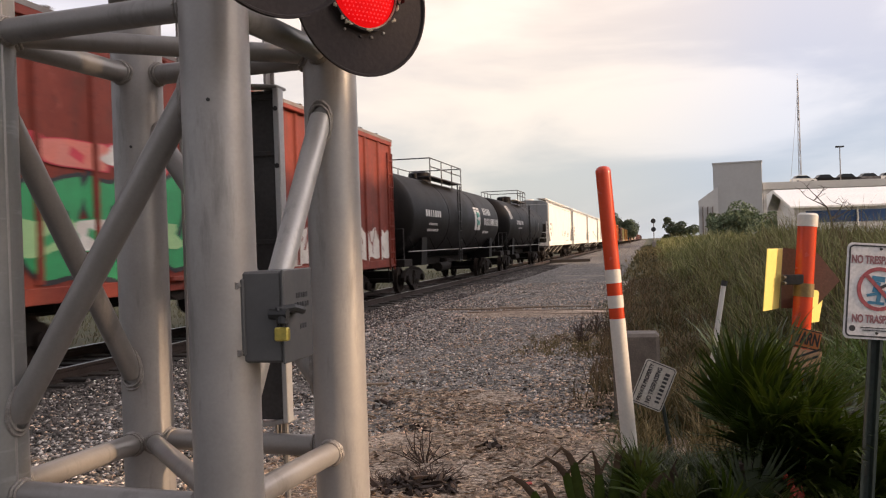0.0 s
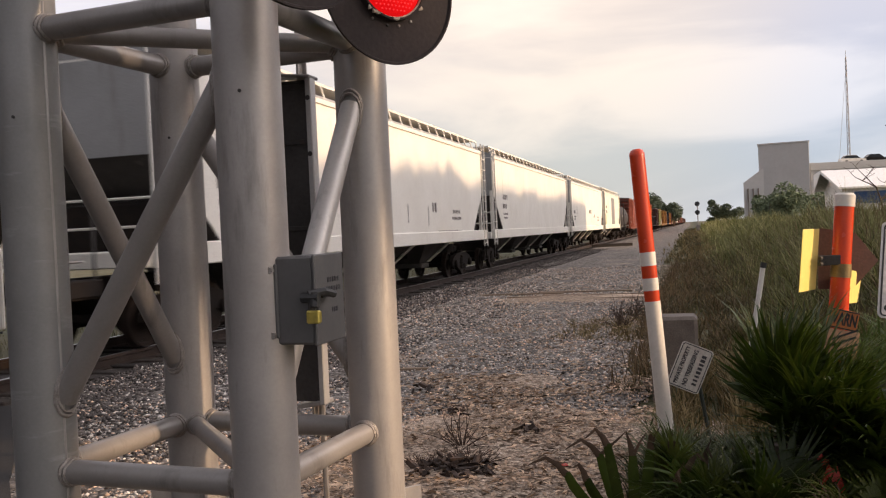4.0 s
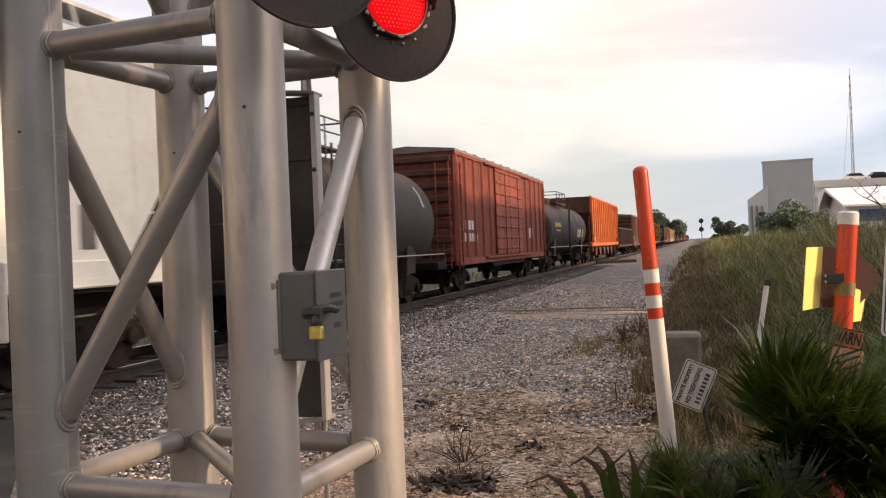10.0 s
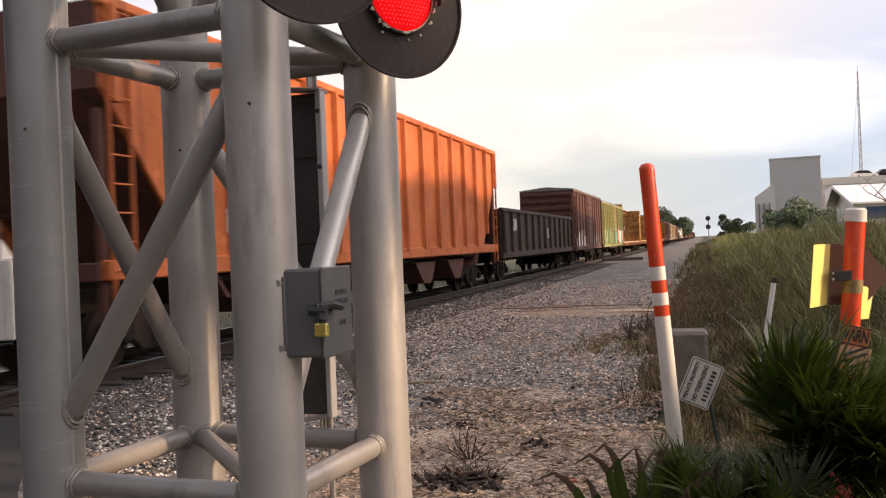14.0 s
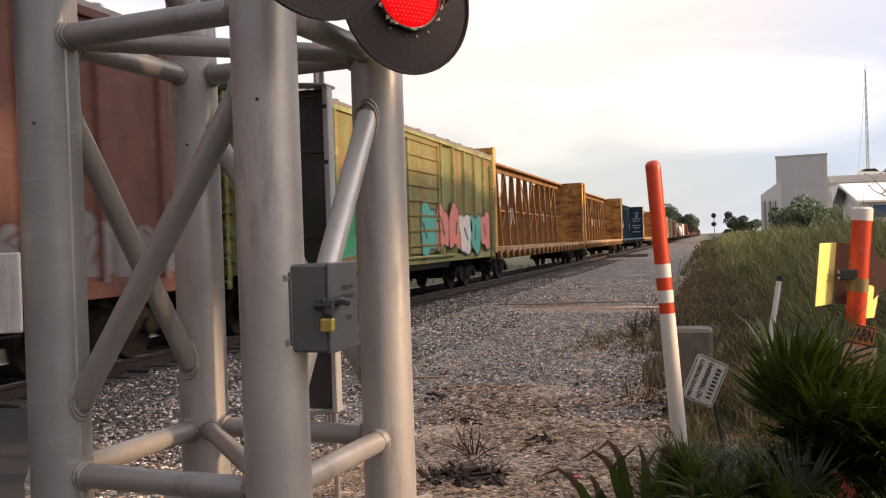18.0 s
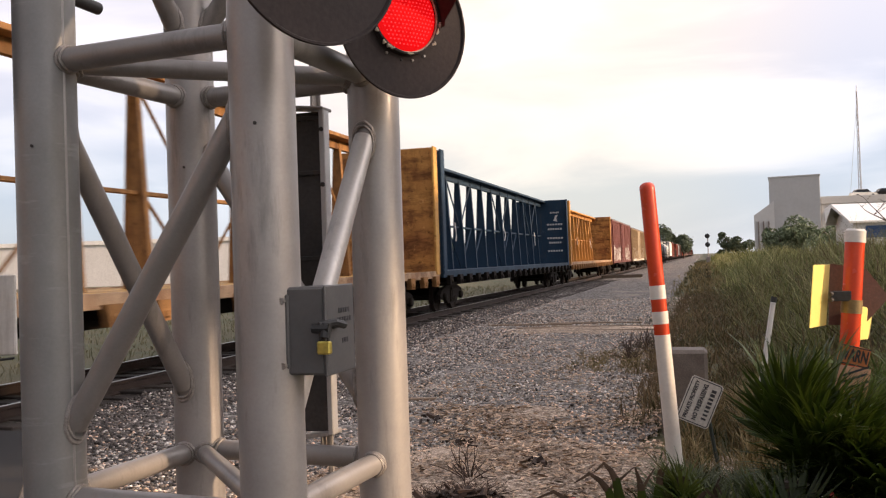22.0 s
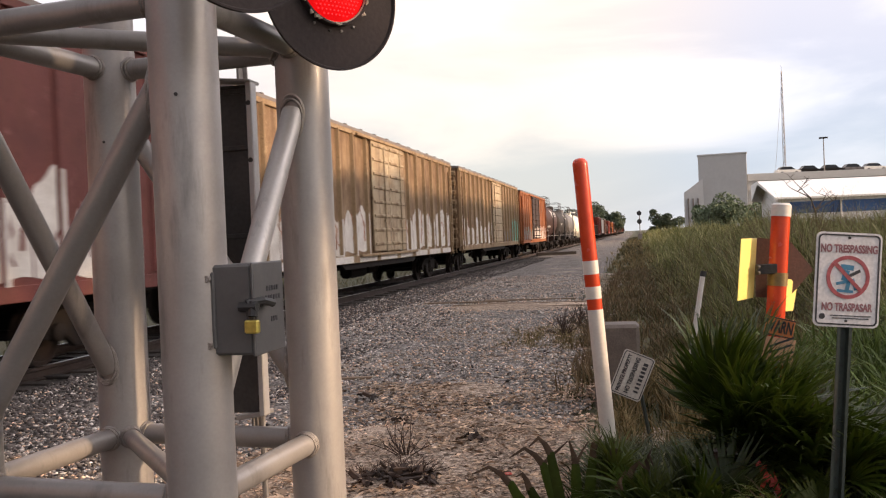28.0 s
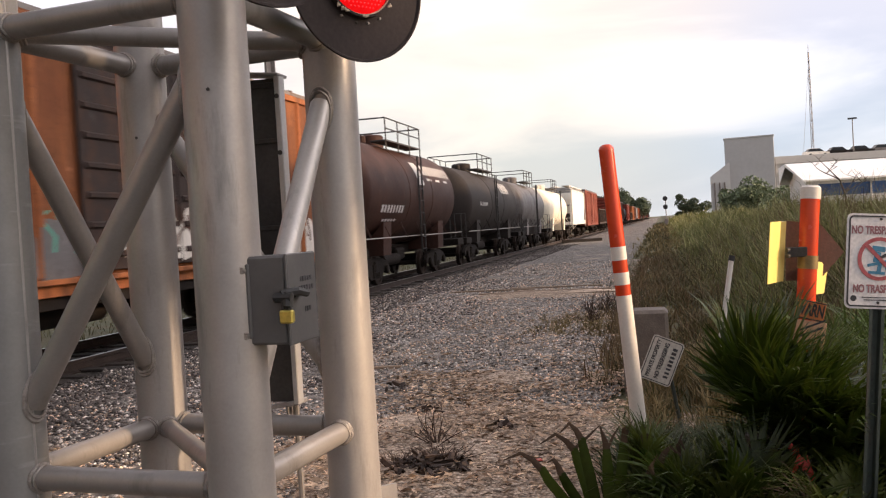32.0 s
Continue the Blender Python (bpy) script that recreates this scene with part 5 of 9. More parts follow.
def tank_car(s0, length, paint, label, radius=1.46, z=2.48, mark=None, platform=0.0, walk_length=3.2, bands=(0.0,), seed=0, mark_rows=()):
    car = new_car("tank_car", label, "tank car", s0, length)
    hl = length / 2
    g = Geo()
    prof = []
    for k in range(9):
        a = math.pi / 2 * k / 8
        prof.append((-hl + 0.62 - 0.62 * math.cos(a), max(0.02, radius * math.sin(a))))
    prof += [(-d, q) for d, q in reversed(prof)]
    g.lathe(prof, 40, (0, 0, z), (0, 1, 0), (0, 0, 1))
    part("tank", g, paint, car)
    for b in bands:
        g = Geo()
        g.lathe([(b * hl - 0.03, radius + 0.002), (b * hl - 0.02, radius + 0.012), (b * hl + 0.02, radius + 0.012), (b * hl + 0.03, radius + 0.002)], 40, (0, 0, z), (0, 1, 0), (0, 0, 1))
        part("seam_band", g, paint, car)
    # manway, platform and railing
    py = platform
    g = Geo()
    g.lathe([(0, 0.42), (0.38, 0.42), (0.42, 0.36), (0.46, 0.1)], 20, (0, py, z + radius - 0.08), (0, 0, 1))
    for dx, dy in ((0.0, -0.75), (0.0, 0.75)):
        g.lathe([(0, 0.12), (0.3, 0.12), (0.34, 0.05)], 10, (dx, py + dy, z + radius - 0.05), (0, 0, 1))
    part("manway", g, paint, car, "domed manway and valves")
    top = z + radius
    g = Geo()
    for sx in (-1, 1):
        g.box((sx * 0.85, py, top - 0.02), (0.5, walk_length, 0.04))
    part("platform", g, steel_dark, car, "dark grated top platform")
    rg = Geo()
    zr = top + 0.62
    hw2 = walk_length / 2
    for sx in (-1, 1):
        for yy in (-hw2, -hw2 / 3, hw2 / 3, hw2):
            rg.tube([(sx * 1.08, py + yy, top - 0.3), (sx * 1.08, py + yy, zr)], 0.022, 6)
        for zz in (zr, zr - 0.3):
            rg.tube([(sx * 1.08, py - hw2, zz), (sx * 1.08, py + hw2, zz)], 0.022, 6)
    for yy in (-hw2, hw2):
        rg.tube([(-1.08, py + yy, zr), (1.08, py + yy, zr)], 0.022, 6)
    part("railing", rg, steel_dark, car, "thin black pipe railing")
    lad = shared("tank_ladder", lambda: ladder_geo(2.9, 0.4), steel_dark)
    for sx in (1, -1):
        part("ladder", lad, None, car, at=Matrix.Translation((sx * 1.5, py, 0.8)) @ Matrix.Rotation(0 if sx > 0 else math.pi, 4, "Z"))
    # saddles and side sills
    for s in (-1, 1):
        g = Geo()
        g.prism([(-1.3, 0.85), (1.3, 0.85), (1.35, 1.75), (0.9, 1.3), (-0.9, 1.3), (-1.35, 1.75)], -0.35, 0.35, lambda u, v, w: (u, s * (hl - 2.2) + w, v))
        part("saddle", g, paint, car)
        g = Geo()
        g.box((0, s * (hl + 0.25), 0.98), (2.9, 0.9, 0.22), 0.02)
        part("end_platform", g, truck_m, car)
        for sx in (-1, 1):
            g = Geo()
            g.tube([(sx * 1.42, s * (hl + 0.6), 1.05), (sx * 1.42, s * (hl + 0.6), 2.0), (sx * 1.0, s * (hl + 0.6), 2.0), (sx * 1.0, s * (hl + 0.6), 1.05)], 0.02, 6)
            part("end_rail", g, steel_dark, car)
    g = Geo()
    g.box((0, 0, 0.92), (0.55, length, 0.3))
    part("centre_sill", g, truck_m, car)
    for sx in (-1, 1):
        part("handrail", Geo().tube([(sx * 1.48, -hl - 0.3, 1.32), (sx * 1.48, hl + 0.3, 1.32)], 0.018, 6), weld, car, "thin grey side handrail")
        for k in range(7):
            yy = -hl + 0.4 + k * (length - 0.8) / 6
            part("handrail_post", Geo().tube([(sx * 1.48, yy, 1.32), (sx * 1.3, yy, 1.75)], 0.014, 6), paint, car)
    g = Geo()
    g.box((0.3, 0.8, 0.78), (0.5, 0.9, 0.36), 0.06)
    g.tube([(0.7, -1.8, 0.66), (0.7, -0.3, 0.66)], 0.17, 12)
    g.lathe([(0, 0.2), (0.35, 0.14), (0.4, 0.2), (0.5, 0.2)], 14, (0, 0, 1.05), (0, 0, -1))
    part("brake_gear", g, truck_m, car, "dark brake tank and outlet valve")
    r = random.Random(seed)
    for y, zz, ln, h, count, m in mark_rows:
        for i in range(count):
            g = Geo()
            w = ln / count
            ww = w * r.uniform(0.42, 0.68)
            yc = y - ln / 2 + (i + 0.5) * w
            pts = []
            out = radius + (0.009 if m is g_teal else 0.004)
            for k in range(5):
                a = math.asin(max(-0.98, min(0.98, (zz + h * (k / 4 - 0.5) - z) / radius)))
                pts += [(math.cos(a) * out, yc - ww / 2, z + math.sin(a) * out), (math.cos(a) * out, yc + ww / 2, z + math.sin(a) * out)]
            g.add(pts, [(2 * k, 2 * k + 1, 2 * k + 3, 2 * k + 2) for k in range(4)])
            part("stencil_bar", g, m, car, "pale stencilled marking", smooth=0)
    add_trucks(car, length + 1.2, 2.5)
    add_couplers(car, length + 2.0, hl)
    return car


def covered_hopper(s0, length, paint, label, height=4.49, bays=4, round_side=False, patch=None, seed=0, mark_rows=()):
    car = new_car("covered_hopper", label, "hopper car", s0, length)
    hl, hw = length / 2, 1.52
    r = random.Random(seed)
    lo = 1.48
    outline = [(-hl + 1.9, lo), (hl - 1.9, lo), (hl - 0.5, 2.75), (hl - 0.5, height - 0.30), (-hl + 0.5, height - 0.30), (-hl + 0.5, 2.75)]
    if round_side:
        outline = [(-hl + 1.5, lo), (hl - 1.5, lo), (hl - 0.55, 2.6), (hl - 0.35, 3.4), (hl - 0.55, height - 0.30), (-hl + 0.55, height - 0.30), (-hl + 0.35, 3.4), (-hl + 0.55, 2.6)]
    g = Geo()
    g.prism(outline, -hw, hw, lambda u, v, w: (w, u, v))
    part("body", g, paint, car)
    g = Geo()
    cross = [(-hw, height - 0.30), (hw, height - 0.30), (hw * 0.94, height - 0.16), (hw * 0.7, height - 0.04), (0, height + 0.0), (-hw * 0.7, height - 0.04), (-hw * 0.94, height - 0.16)]
    g.prism(cross, -hl + 0.5, hl - 0.5, lambda u, v, w: (u, w, v))
    part("roof", g, p_endgrey, car, "grey roof")
    for sx in (-1, 1):
        g = Geo()
        g.box((sx * (hw + 0.012), 0, height - 0.31), (0.05, length - 1.0, 0.1), 0.01)
        part("top_chord", g, paint, car)
        g = Geo()
        g.box((sx * (hw - 0.02), 0, 1.34), (0.12, length - 0.25, 0.34), 0.02)
        part("side_sill", g, paint, car)
    if patch:
        for y0, y1, z0, z1, m in patch:
            g = Geo()
            g.box((hw + 0.004, (y0 + y1) / 2, (z0 + z1) / 2), (0.008, y1 - y0, z1 - z0))
            part("paint_patch", g, m, car, "repainted panel")
    # roof walk on brackets
    g = Geo()
    for sx in (-1, 1):
        g.box((sx * 1.05, 0, height + 0.1), (0.62, length - 0.9, 0.035))
        g.box((sx * 1.37, 0, height + 0.09), (0.03, length - 0.9, 0.055))
    part("roof_walk", g, paint, car, "grated walkway along the roof edge")
    br = shared("walk_bracket_" + paint.name, lambda: Geo().tube([(1.37, 0, 0.08), (1.46, 0, -0.24)], 0.022, 5).tube([(1.40, 0, -0.18), (0.8, 0, 0.08)], 0.018, 5), paint)
    n = int(length / 0.85)
    for i in range(n + 1):
        y = -hl + 0.55 + (length - 1.1) * i / n
        part("walk_bracket", br, None, car, at=(0, y, height))
    g = Geo()
    for i in range(5):
        g.lathe([(0, 0.36), (0.12, 0.36), (0.16, 0.3)], 16, (0, -hl + 2 + i * (length - 4) / 4, height - 0.01), (0, 0, 1))
    part("hatches", g, paint, car, "round roof hatches")
    # slope sheet frames and ends
    for s in (-1, 1):
        g = Geo()
        for sx in (-1, 1):
            g.box((sx * 1.42, s * (hl - 0.42), 2.1), (0.09, 0.1, 1.7))
            g.tube([(sx * 1.4, s * (hl - 0.45), 1.35), (sx * 1.4, s * (hl - 1.7), 1.45)], 0.04, 6)
        g.box((0, s * (hl - 0.3), 1.3), (2.9, 0.55, 0.24), 0.02)
        part("end_frame", g, paint, car)
        g = Geo()
        g.prism([(s * (hl - 0.48), 2.76), (s * (hl - 1.86), 1.5), (s * (hl - 2.05), 1.5), (s * (hl - 0.65), 2.78)][:: s], -1.5, 1.5, lambda u, v, w: (w, u, v))
        part("slope_sheet", g, p_hopperlow, car, "dark slope sheet")
        for zz in (1.75, 2.15):
            part("end_rail", Geo().tube([(-1.42, s * (hl - 0.36), zz), (1.42, s * (hl - 0.36), zz)], 0.02, 6), paint, car)
        g = Geo()
        g.box((0, s * (hl - 0.492), (2.76 + height - 0.33) / 2), (2 * hw - 0.1, 0.012, height - 0.33 - 2.76))
        part("end_sheet", g, p_endgrey, car, "grey end sheet")
        g = Geo()
        g.box((0.2, s * (hl - 1.0), 1.75), (2.3, 0.5, 0.75), 0.05)
        part("air_reservoir", g, truck_m, car, "black brake reservoir on the end platform")
        g = Geo()
        g.box((0, s * (hl - 1.55), 1.6), (2.4, 0.06, 0.9))
        g.tube([(0.4, s * (hl - 0.8), 1.5), (0.4, s * (hl - 1.3), 1.5)], 0.25, 12)
        part("brake_cylinder", g, truck_m, car, "dark brake gear behind the end frame")
        lad = shared(f"hopper_ladder_{height:.1f}_{paint.name}", lambda: ladder_geo(height - 0.95), paint)
        part("ladder", lad, None, car, at=(hw + 0.01, s * (hl - 0.32), 0.95))
        
        g = Geo()
        g.tube([(hw, s * (hl - 0.55), 1.0), (hw, s * (hl - 0.55), 0.5), (hw, s * (hl - 0.15), 0.5), (hw, s * (hl - 0.15), 1.0)], 0.02, 6)
        part("stirrup_step", g, truck_m, car)
    span = (length - 5.4) / bays
    for i in range(bays):
        y = -hl + 2.7 + span * (i + 0.5)
        g = Geo()
        a, b = span * 0.48, 0.35
        g.add([(-1.3, y - a, 1.48), (1.3, y - a, 1.48), (1.3, y + a, 1.48), (-1.3, y + a, 1.48), (-0.5, y - b, 0.55), (0.5, y - b, 0.55), (0.5, y + b, 0.55), (-0.5, y + b, 0.55)],
              [(0, 1, 5, 4), (1, 2, 6, 5), (2, 3, 7, 6), (3, 0, 4, 7), (4, 5, 6, 7), (3, 2, 1, 0)])
        g.box((0, y, 0.5), (1.2, 0.8, 0.14), 0.02)
        part("outlet", g, p_hopperlow, car, "dark sloped bottom outlet")
        # pale strips of the car's paint stand for the outlet slopes that catch sun
        for sx in (-1, 1):
            g = Geo()
            g.add([(sx * 1.34, y + a, 1.48), (sx * 1.34, y + a - 0.34, 1.48), (sx * 0.62, y + b - 0.1, 0.6), (sx * 0.62, y + b + 0.12, 0.6), (sx * 1.28, y + a, 1.46), (sx * 1.28, y + a - 0.34, 1.46), (sx * 0.56, y + b - 0.1, 0.6), (sx * 0.56, y + b + 0.12, 0.6)],
                  [(0, 1, 2, 3), (7, 6, 5, 4), (0, 4, 5, 1), (2, 6, 7, 3), (1, 5, 6, 2), (3, 7, 4, 0)])
            part("outlet_edge", g, paint, car, "sunlit slope of the bottom outlet, laid on as a pale strip")
    g = Geo()
    g.box((0, 0, 0.9), (0.5, length, 0.3))
    part("centre_sill", g, truck_m, car)
    marks(car, hw + 0.004, mark_rows, p_brownmark, "faded stencilled marking", r)
    add_trucks(car, length, 1.75)
    add_couplers(car, length + 1.0, hl)
    return car


p_brownmark = material("stencil_dark", (0.16, 0.13, 0.12), (0.12, 0.1, 0.09), spec=0.2, rough=0.6, scale=8)


def open_hopper(s0, length, paint, label, height=4.70, ribs=14, slope=1.7, seed=0, low=1.42, outlets=5, mark_rows=()):
    """A ribbed open car with sloping ends, or a gondola where slope is 0."""
    car = new_car("hopper_car" if slope else "gondola", label, "hopper car" if slope else "gondola car", s0, length)
    hl, hw = length / 2, 1.5
    r = random.Random(seed)
    t = 0.07
    side = [(-hl + slope + 0.1, low), (hl - slope - 0.1, low), (hl - 0.1, low + slope * 1.15), (hl - 0.1, height), (-hl + 0.1, height), (-hl + 0.1, low + slope * 1.15)] if slope else [(-hl + 0.1, low), (hl - 0.1, low), (hl - 0.1, height), (-hl + 0.1, height)]
    for sx in (-1, 1):
        g = Geo()
        g.prism(side, sx * hw - t / 2, sx * hw + t / 2, lambda u, v, w: (w, u, v))
        part("side_sheet", g, paint, car)
        g = Geo()
        g.box((sx * (hw + 0.03), 0, height - 0.02), (0.16, length - 0.1, 0.14), 0.02)
        part("top_chord", g, paint, car)
        g = Geo()
        g.box((sx * (hw + 0.02), 0, low - 0.08), (0.14, length - 0.1, 0.26), 0.02)
        part("side_sill", g, paint, car)
        for i in range(ribs + 1):
            y = -hl + 0.25 + (length - 0.5) * i / ribs
            zb = low + max(0.0, (abs(y) - (hl - slope - 0.1)) * 1.15)
            g = Geo()
            g.prism([(-0.09, 0), (0.09, 0), (0.05, 0.11), (-0.05, 0.11)], zb, height - 0.05, lambda u, v, w: (sx * (hw + t / 2 + v), y + u, w))
            part("side_post", g, paint, car)
    for s in (-1, 1):
        g = Geo()
        if slope:
            g.prism([(s * (hl - 0.1), height), (s * (hl - 0.1), low + slope * 1.15), (s * (hl - slope - 1.0), low - 0.6), (s * (hl - slope - 1.1), low - 0.6), (s * (hl - 0.18), low + slope * 1.15 + 0.05), (s * (hl - 0.18), height)], -hw, hw, lambda u, v, w: (w, u, v))
            for sx in (-1, 1):
                g.box((sx * 1.4, s * (hl - 0.15), (low + 1.1 + 1.0) / 2 + 0.3), (0.1, 0.1, slope * 1.15 + 0.4))
                g.tube([(sx * 1.4, s * (hl - 0.2), low), (sx * 1.4, s * (hl - slope), low + 0.1)], 0.04, 6)
            g.box((0, s * (hl - 0.2), low - 0.1), (2.9, 0.4, 0.24), 0.02)
        else:
            g.box((0, s * (hl - 0.1), (low + height) / 2), (2 * hw, 0.08, height - low))
            for k in range(4):
                g.box((0, s * (hl - 0.02), low + 0.25 + k * (height - low - 0.4) / 3), (2 * hw, 0.1, 0.1), 0.02)
        # sloped ends are brown, not the car's paint: their shade is in the colour
        part("end_sheet", g, p_brown if slope else paint, car)
        lad = shared(f"open_ladder_{height:.1f}_{paint.name}", lambda: ladder_geo(height - 0.9), paint)
        part("ladder", lad, None, car, at=(hw + 0.05, s * (hl - 0.35), 0.85))
        g = Geo()
        g.tube([(hw, s * (hl - 0.55), 1.0), (hw, s * (hl - 0.55), 0.5), (hw, s * (hl - 0.15), 0.5), (hw, s * (hl - 0.15), 1.0)], 0.02, 6)
        part("stirrup_step", g, truck_m, car)
    g = Geo()
    g.box((0, 0, low - 0.3 if slope else low - 0.02), (2.7, length - 2 * slope - 1.2, 0.08))
    g.box((0, 0, 0.9), (0.5, length, 0.3))
    part("floor", g, truck_m, car)
    if slope:
        span = (length - 2 * slope - 2.4) / outlets
        for i in range(outlets):
            y = -hl + slope + 1.2 + span * (i + 0.5)
            g = Geo()
            g.prism([(y - span * 0.46, low - 0.1), (y + span * 0.3, low - 0.1), (y + span * 0.1, 0.5), (y - span * 0.12, 0.5)], -1.35, 1.35, lambda u, v, w: (w, u, v))
            part("outlet", g, p_brown, car, "dark sloped bottom chute")
    marks(car, hw + 0.05, mark_rows, p_mark, "pale stencilled marking", r)
    add_trucks(car, length, 1.85)
    add_couplers(car, length + 1.0, hl)
    return car


def centerbeam(s0, length, paint, label, height=4.66, cols=14, seed=0, lettered=False, chord=None, sill=None, pocket=None, end=None):
    car = new_car("centerbeam_flatcar", label, "flat car", s0, length)
    hl, hw = length / 2, 1.42
    r = random.Random(seed)
    dz = 1.22
    g = Geo()
    g.box((0, 0, dz - 0.05), (2 * hw, length, 0.1), 0.01)
    part("deck", g, paint, car)
    for sx in (-1, 1):
        g = Geo()
        g.box((sx * (hw + 0.01), 0, dz - 0.08), (0.1, length, 0.20), 0.01)
        part("side_sill", g, sill or paint, car)
    key = f"pocket_{paint.name}"
    pk = shared(key, lambda: Geo().prism([(-0.12, -0.30), (0.12, -0.30), (0.19, -0.02), (-0.19, -0.02)], 0.0, 0.13, lambda u, v, w: (w, u, v)).box((0.09, 0, -0.2), (0.16, 0.14, 0.13), 0.03), pocket or truck_m)
    n = cols + cols // 2
    for i in range(n + 1):
        part("winch_pocket", pk, None, car, at=(hw + 0.02, -hl + 0.5 + (length - 1.0) * i / n, dz - 0.1))
    for s in (-1, 1):
        g = Geo()
        g.box((0, s * (hl - 0.16), (dz + height) / 2 - 0.02), (2 * hw + 0.16, 0.05, height - dz + 0.1), 0.01)
        bk = part("bulkhead", g, end or paint, car, "steel end bulkhead")
        for x in (-1.42, -0.95, -0.48, 0.48, 0.95, 1.42):
            part("bulkhead_post", shared(f"bpost_{paint.name}", lambda: Geo().box((0, 0, 0), (0.12, 0.16, height - dz)), paint), None, bk, at=(x, s * (hl - 0.06), (dz + height) / 2))
        for k in range(5):
            part("bulkhead_rib", shared(f"brib_{paint.name}", lambda: Geo().box((0, 0, 0), (2 * hw, 0.14, 0.1)), paint), None, bk, at=(0, s * (hl - 0.055), dz + 0.3 + k * (height - dz - 0.4) / 4))
        for sx in (-1, 1):
            g = Geo()
            g.box((sx * (hw + 0.05), s * (hl - 0.16), (dz + height) / 2 - 0.02), (0.07, 0.32, height - dz + 0.12), 0.015)
            part("bulkhead_edge", g, paint, bk)
    g = Geo()
    g.box((0, 0, height - 0.06), (0.66, length - 0.3, 0.09), 0.01)
    g.box((0, 0, height - 0.2), (0.12, length - 0.3, 0.24))
    part("top_chord", g, chord or paint, car)
    span = (length - 0.6) / cols
    cp = chord or paint
    half_z = dz + 0.44 * (height - dz)
    g = Geo()
    g.box((0, 0, half_z), (0.10, length - 0.4, 0.07), 0.01)
    part("middle_rail", g, cp, car)

    def column():
        # a tapered web between two flanges
        q = Geo()
        top, ht = height - 0.1, height - 0.1 - dz
        for k in range(6):
            z0, z1 = dz + ht * k / 6, dz + ht * (k + 1) / 6
            w0, w1 = 0.24 - 0.18 * k / 6, 0.24 - 0.18 * (k + 1) / 6
            q.add([(-w0, -0.012, z0), (w0, -0.012, z0), (w0, 0.012, z0), (-w0, 0.012, z0), (-w1, -0.012, z1), (w1, -0.012, z1), (w1, 0.012, z1), (-w1, 0.012, z1)],
                  [(0, 1, 5, 4), (1, 2, 6, 5), (2, 3, 7, 6), (3, 0, 4, 7)])
        for sx in (-1, 1):
            q.add([(sx * x, y, z) for x, z in ((0.24, dz), (0.255, dz), (0.075, top), (0.06, top)) for y in (-0.06, 0.06)],
                  [(0, 1, 3, 2), (2, 3, 5, 4), (4, 5, 7, 6), (6, 7, 1, 0), (0, 2, 4, 6), (1, 7, 5, 3)])
        return q
    col = shared(f"column_{cp.name}_{height}", column, cp)
    for i in range(1, cols):
        part("column", col, None, car, at=(0, -hl + 0.3 + span * i, 0))
    # thin braces zigzag between the columns, above and below the middle rail
    for i in range(1, cols - 1):
        y = -hl + 0.3 + span * i
        for a, b, turn in ((half_z, height - 0.3, i % 2), (dz + 0.08, half_z, (i // 2) % 2)):
            if (i * 5 + turn) % 4 > 1:
                continue
            g = Geo()
            g.tube([(0.06, y + 0.06, b if turn else a), (0.06, y + span - 0.06, a if turn else b)], 0.030, 6)
            part("diagonal", g, cp, car)
    g = Geo()
    g.box((0, 0, 0.9), (0.6, length, 0.4))
    for k in range(9):
        g.box((0, -hl + 2 + k * (length - 4) / 8, 1.0), (2.7, 0.14, 0.24))
    part("centre_sill", g, truck_m, car)
    # loose ends of load straps caught on the middle rail
    for i in range(3):
        g = Geo()
        y = -hl + 2 + (length - 4) * (i + r.random()) / 3
        g.tube([(0.30, y, half_z + 0.12), (0.33, y + r.uniform(-0.1, 0.1), half_z - 0.12 - 0.25 * r.random()), (0.36, y + r.uniform(-0.3, 0.3), half_z - 0.3 - 0.3 * r.random())], 0.02, 5)
        part("strap", g, p_mark, car, "loose pale load strap")
    if lettered:
        for z, w in ((4.0, 0.5), (3.35, 0.9), (3.1, 0.8), (2.6, 0.9), (2.35, 0.7), (1.9, 0.85)):
            for i in range(6):
                g = Geo()
                g.box((0.8 - w / 2 + (i + 0.5) * w / 6, hl - 0.19, z), (w / 6 * 0.65, 0.006, 0.09))
                part("stencil", g, p_mark, car, "white stencilled marking")
        g = Geo()
        g.prism([(0.72, 3.55), (0.95, 3.5), (0.9, 3.7), (1.0, 3.85), (0.85, 3.85), (0.8, 3.7)], hl - 0.19, hl - 0.185, lambda u, v, w: (u, w, v))
        part("emblem", g, p_mark, car, "plain white emblem", smooth=0)
    add_trucks(car, length, 2.3)
    add_couplers(car, length + 0.9, hl)
    return car


def mid(a, b):
    return (a + b) / 2


W = 0.15
c = boxcar(mid(6.4, 23.4), 17.0, p_red, "oxide red boxcar with green and white graffiti", ribs=15, door=(-2.2, 1.0), seed=1)
graffiti(c, 1.51, -8.0, -2.6, 1.15, 2.75, [g_green, g_green, g_green], 11, 4)
graffiti(c, 1.52, -7.6, -3.4, 2.6, 3.0, [g_red, g_pink, g_white], 211, 3, g_red)
graffiti(c, 1.522, -6.9, -3.0, 1.5, 2.0, [g_lime, g_white], 212, 3, g_green)
graffiti(c, 1.57, -2.2, 1.0, 1.15, 2.7, [g_red, g_green], 12, 3)
scrawl(c, 1.5, 1.4, 8.2, 1.15, 2.4, g_white, 13, rib_rows(17.0, 15), 0.05, p_red, 7)
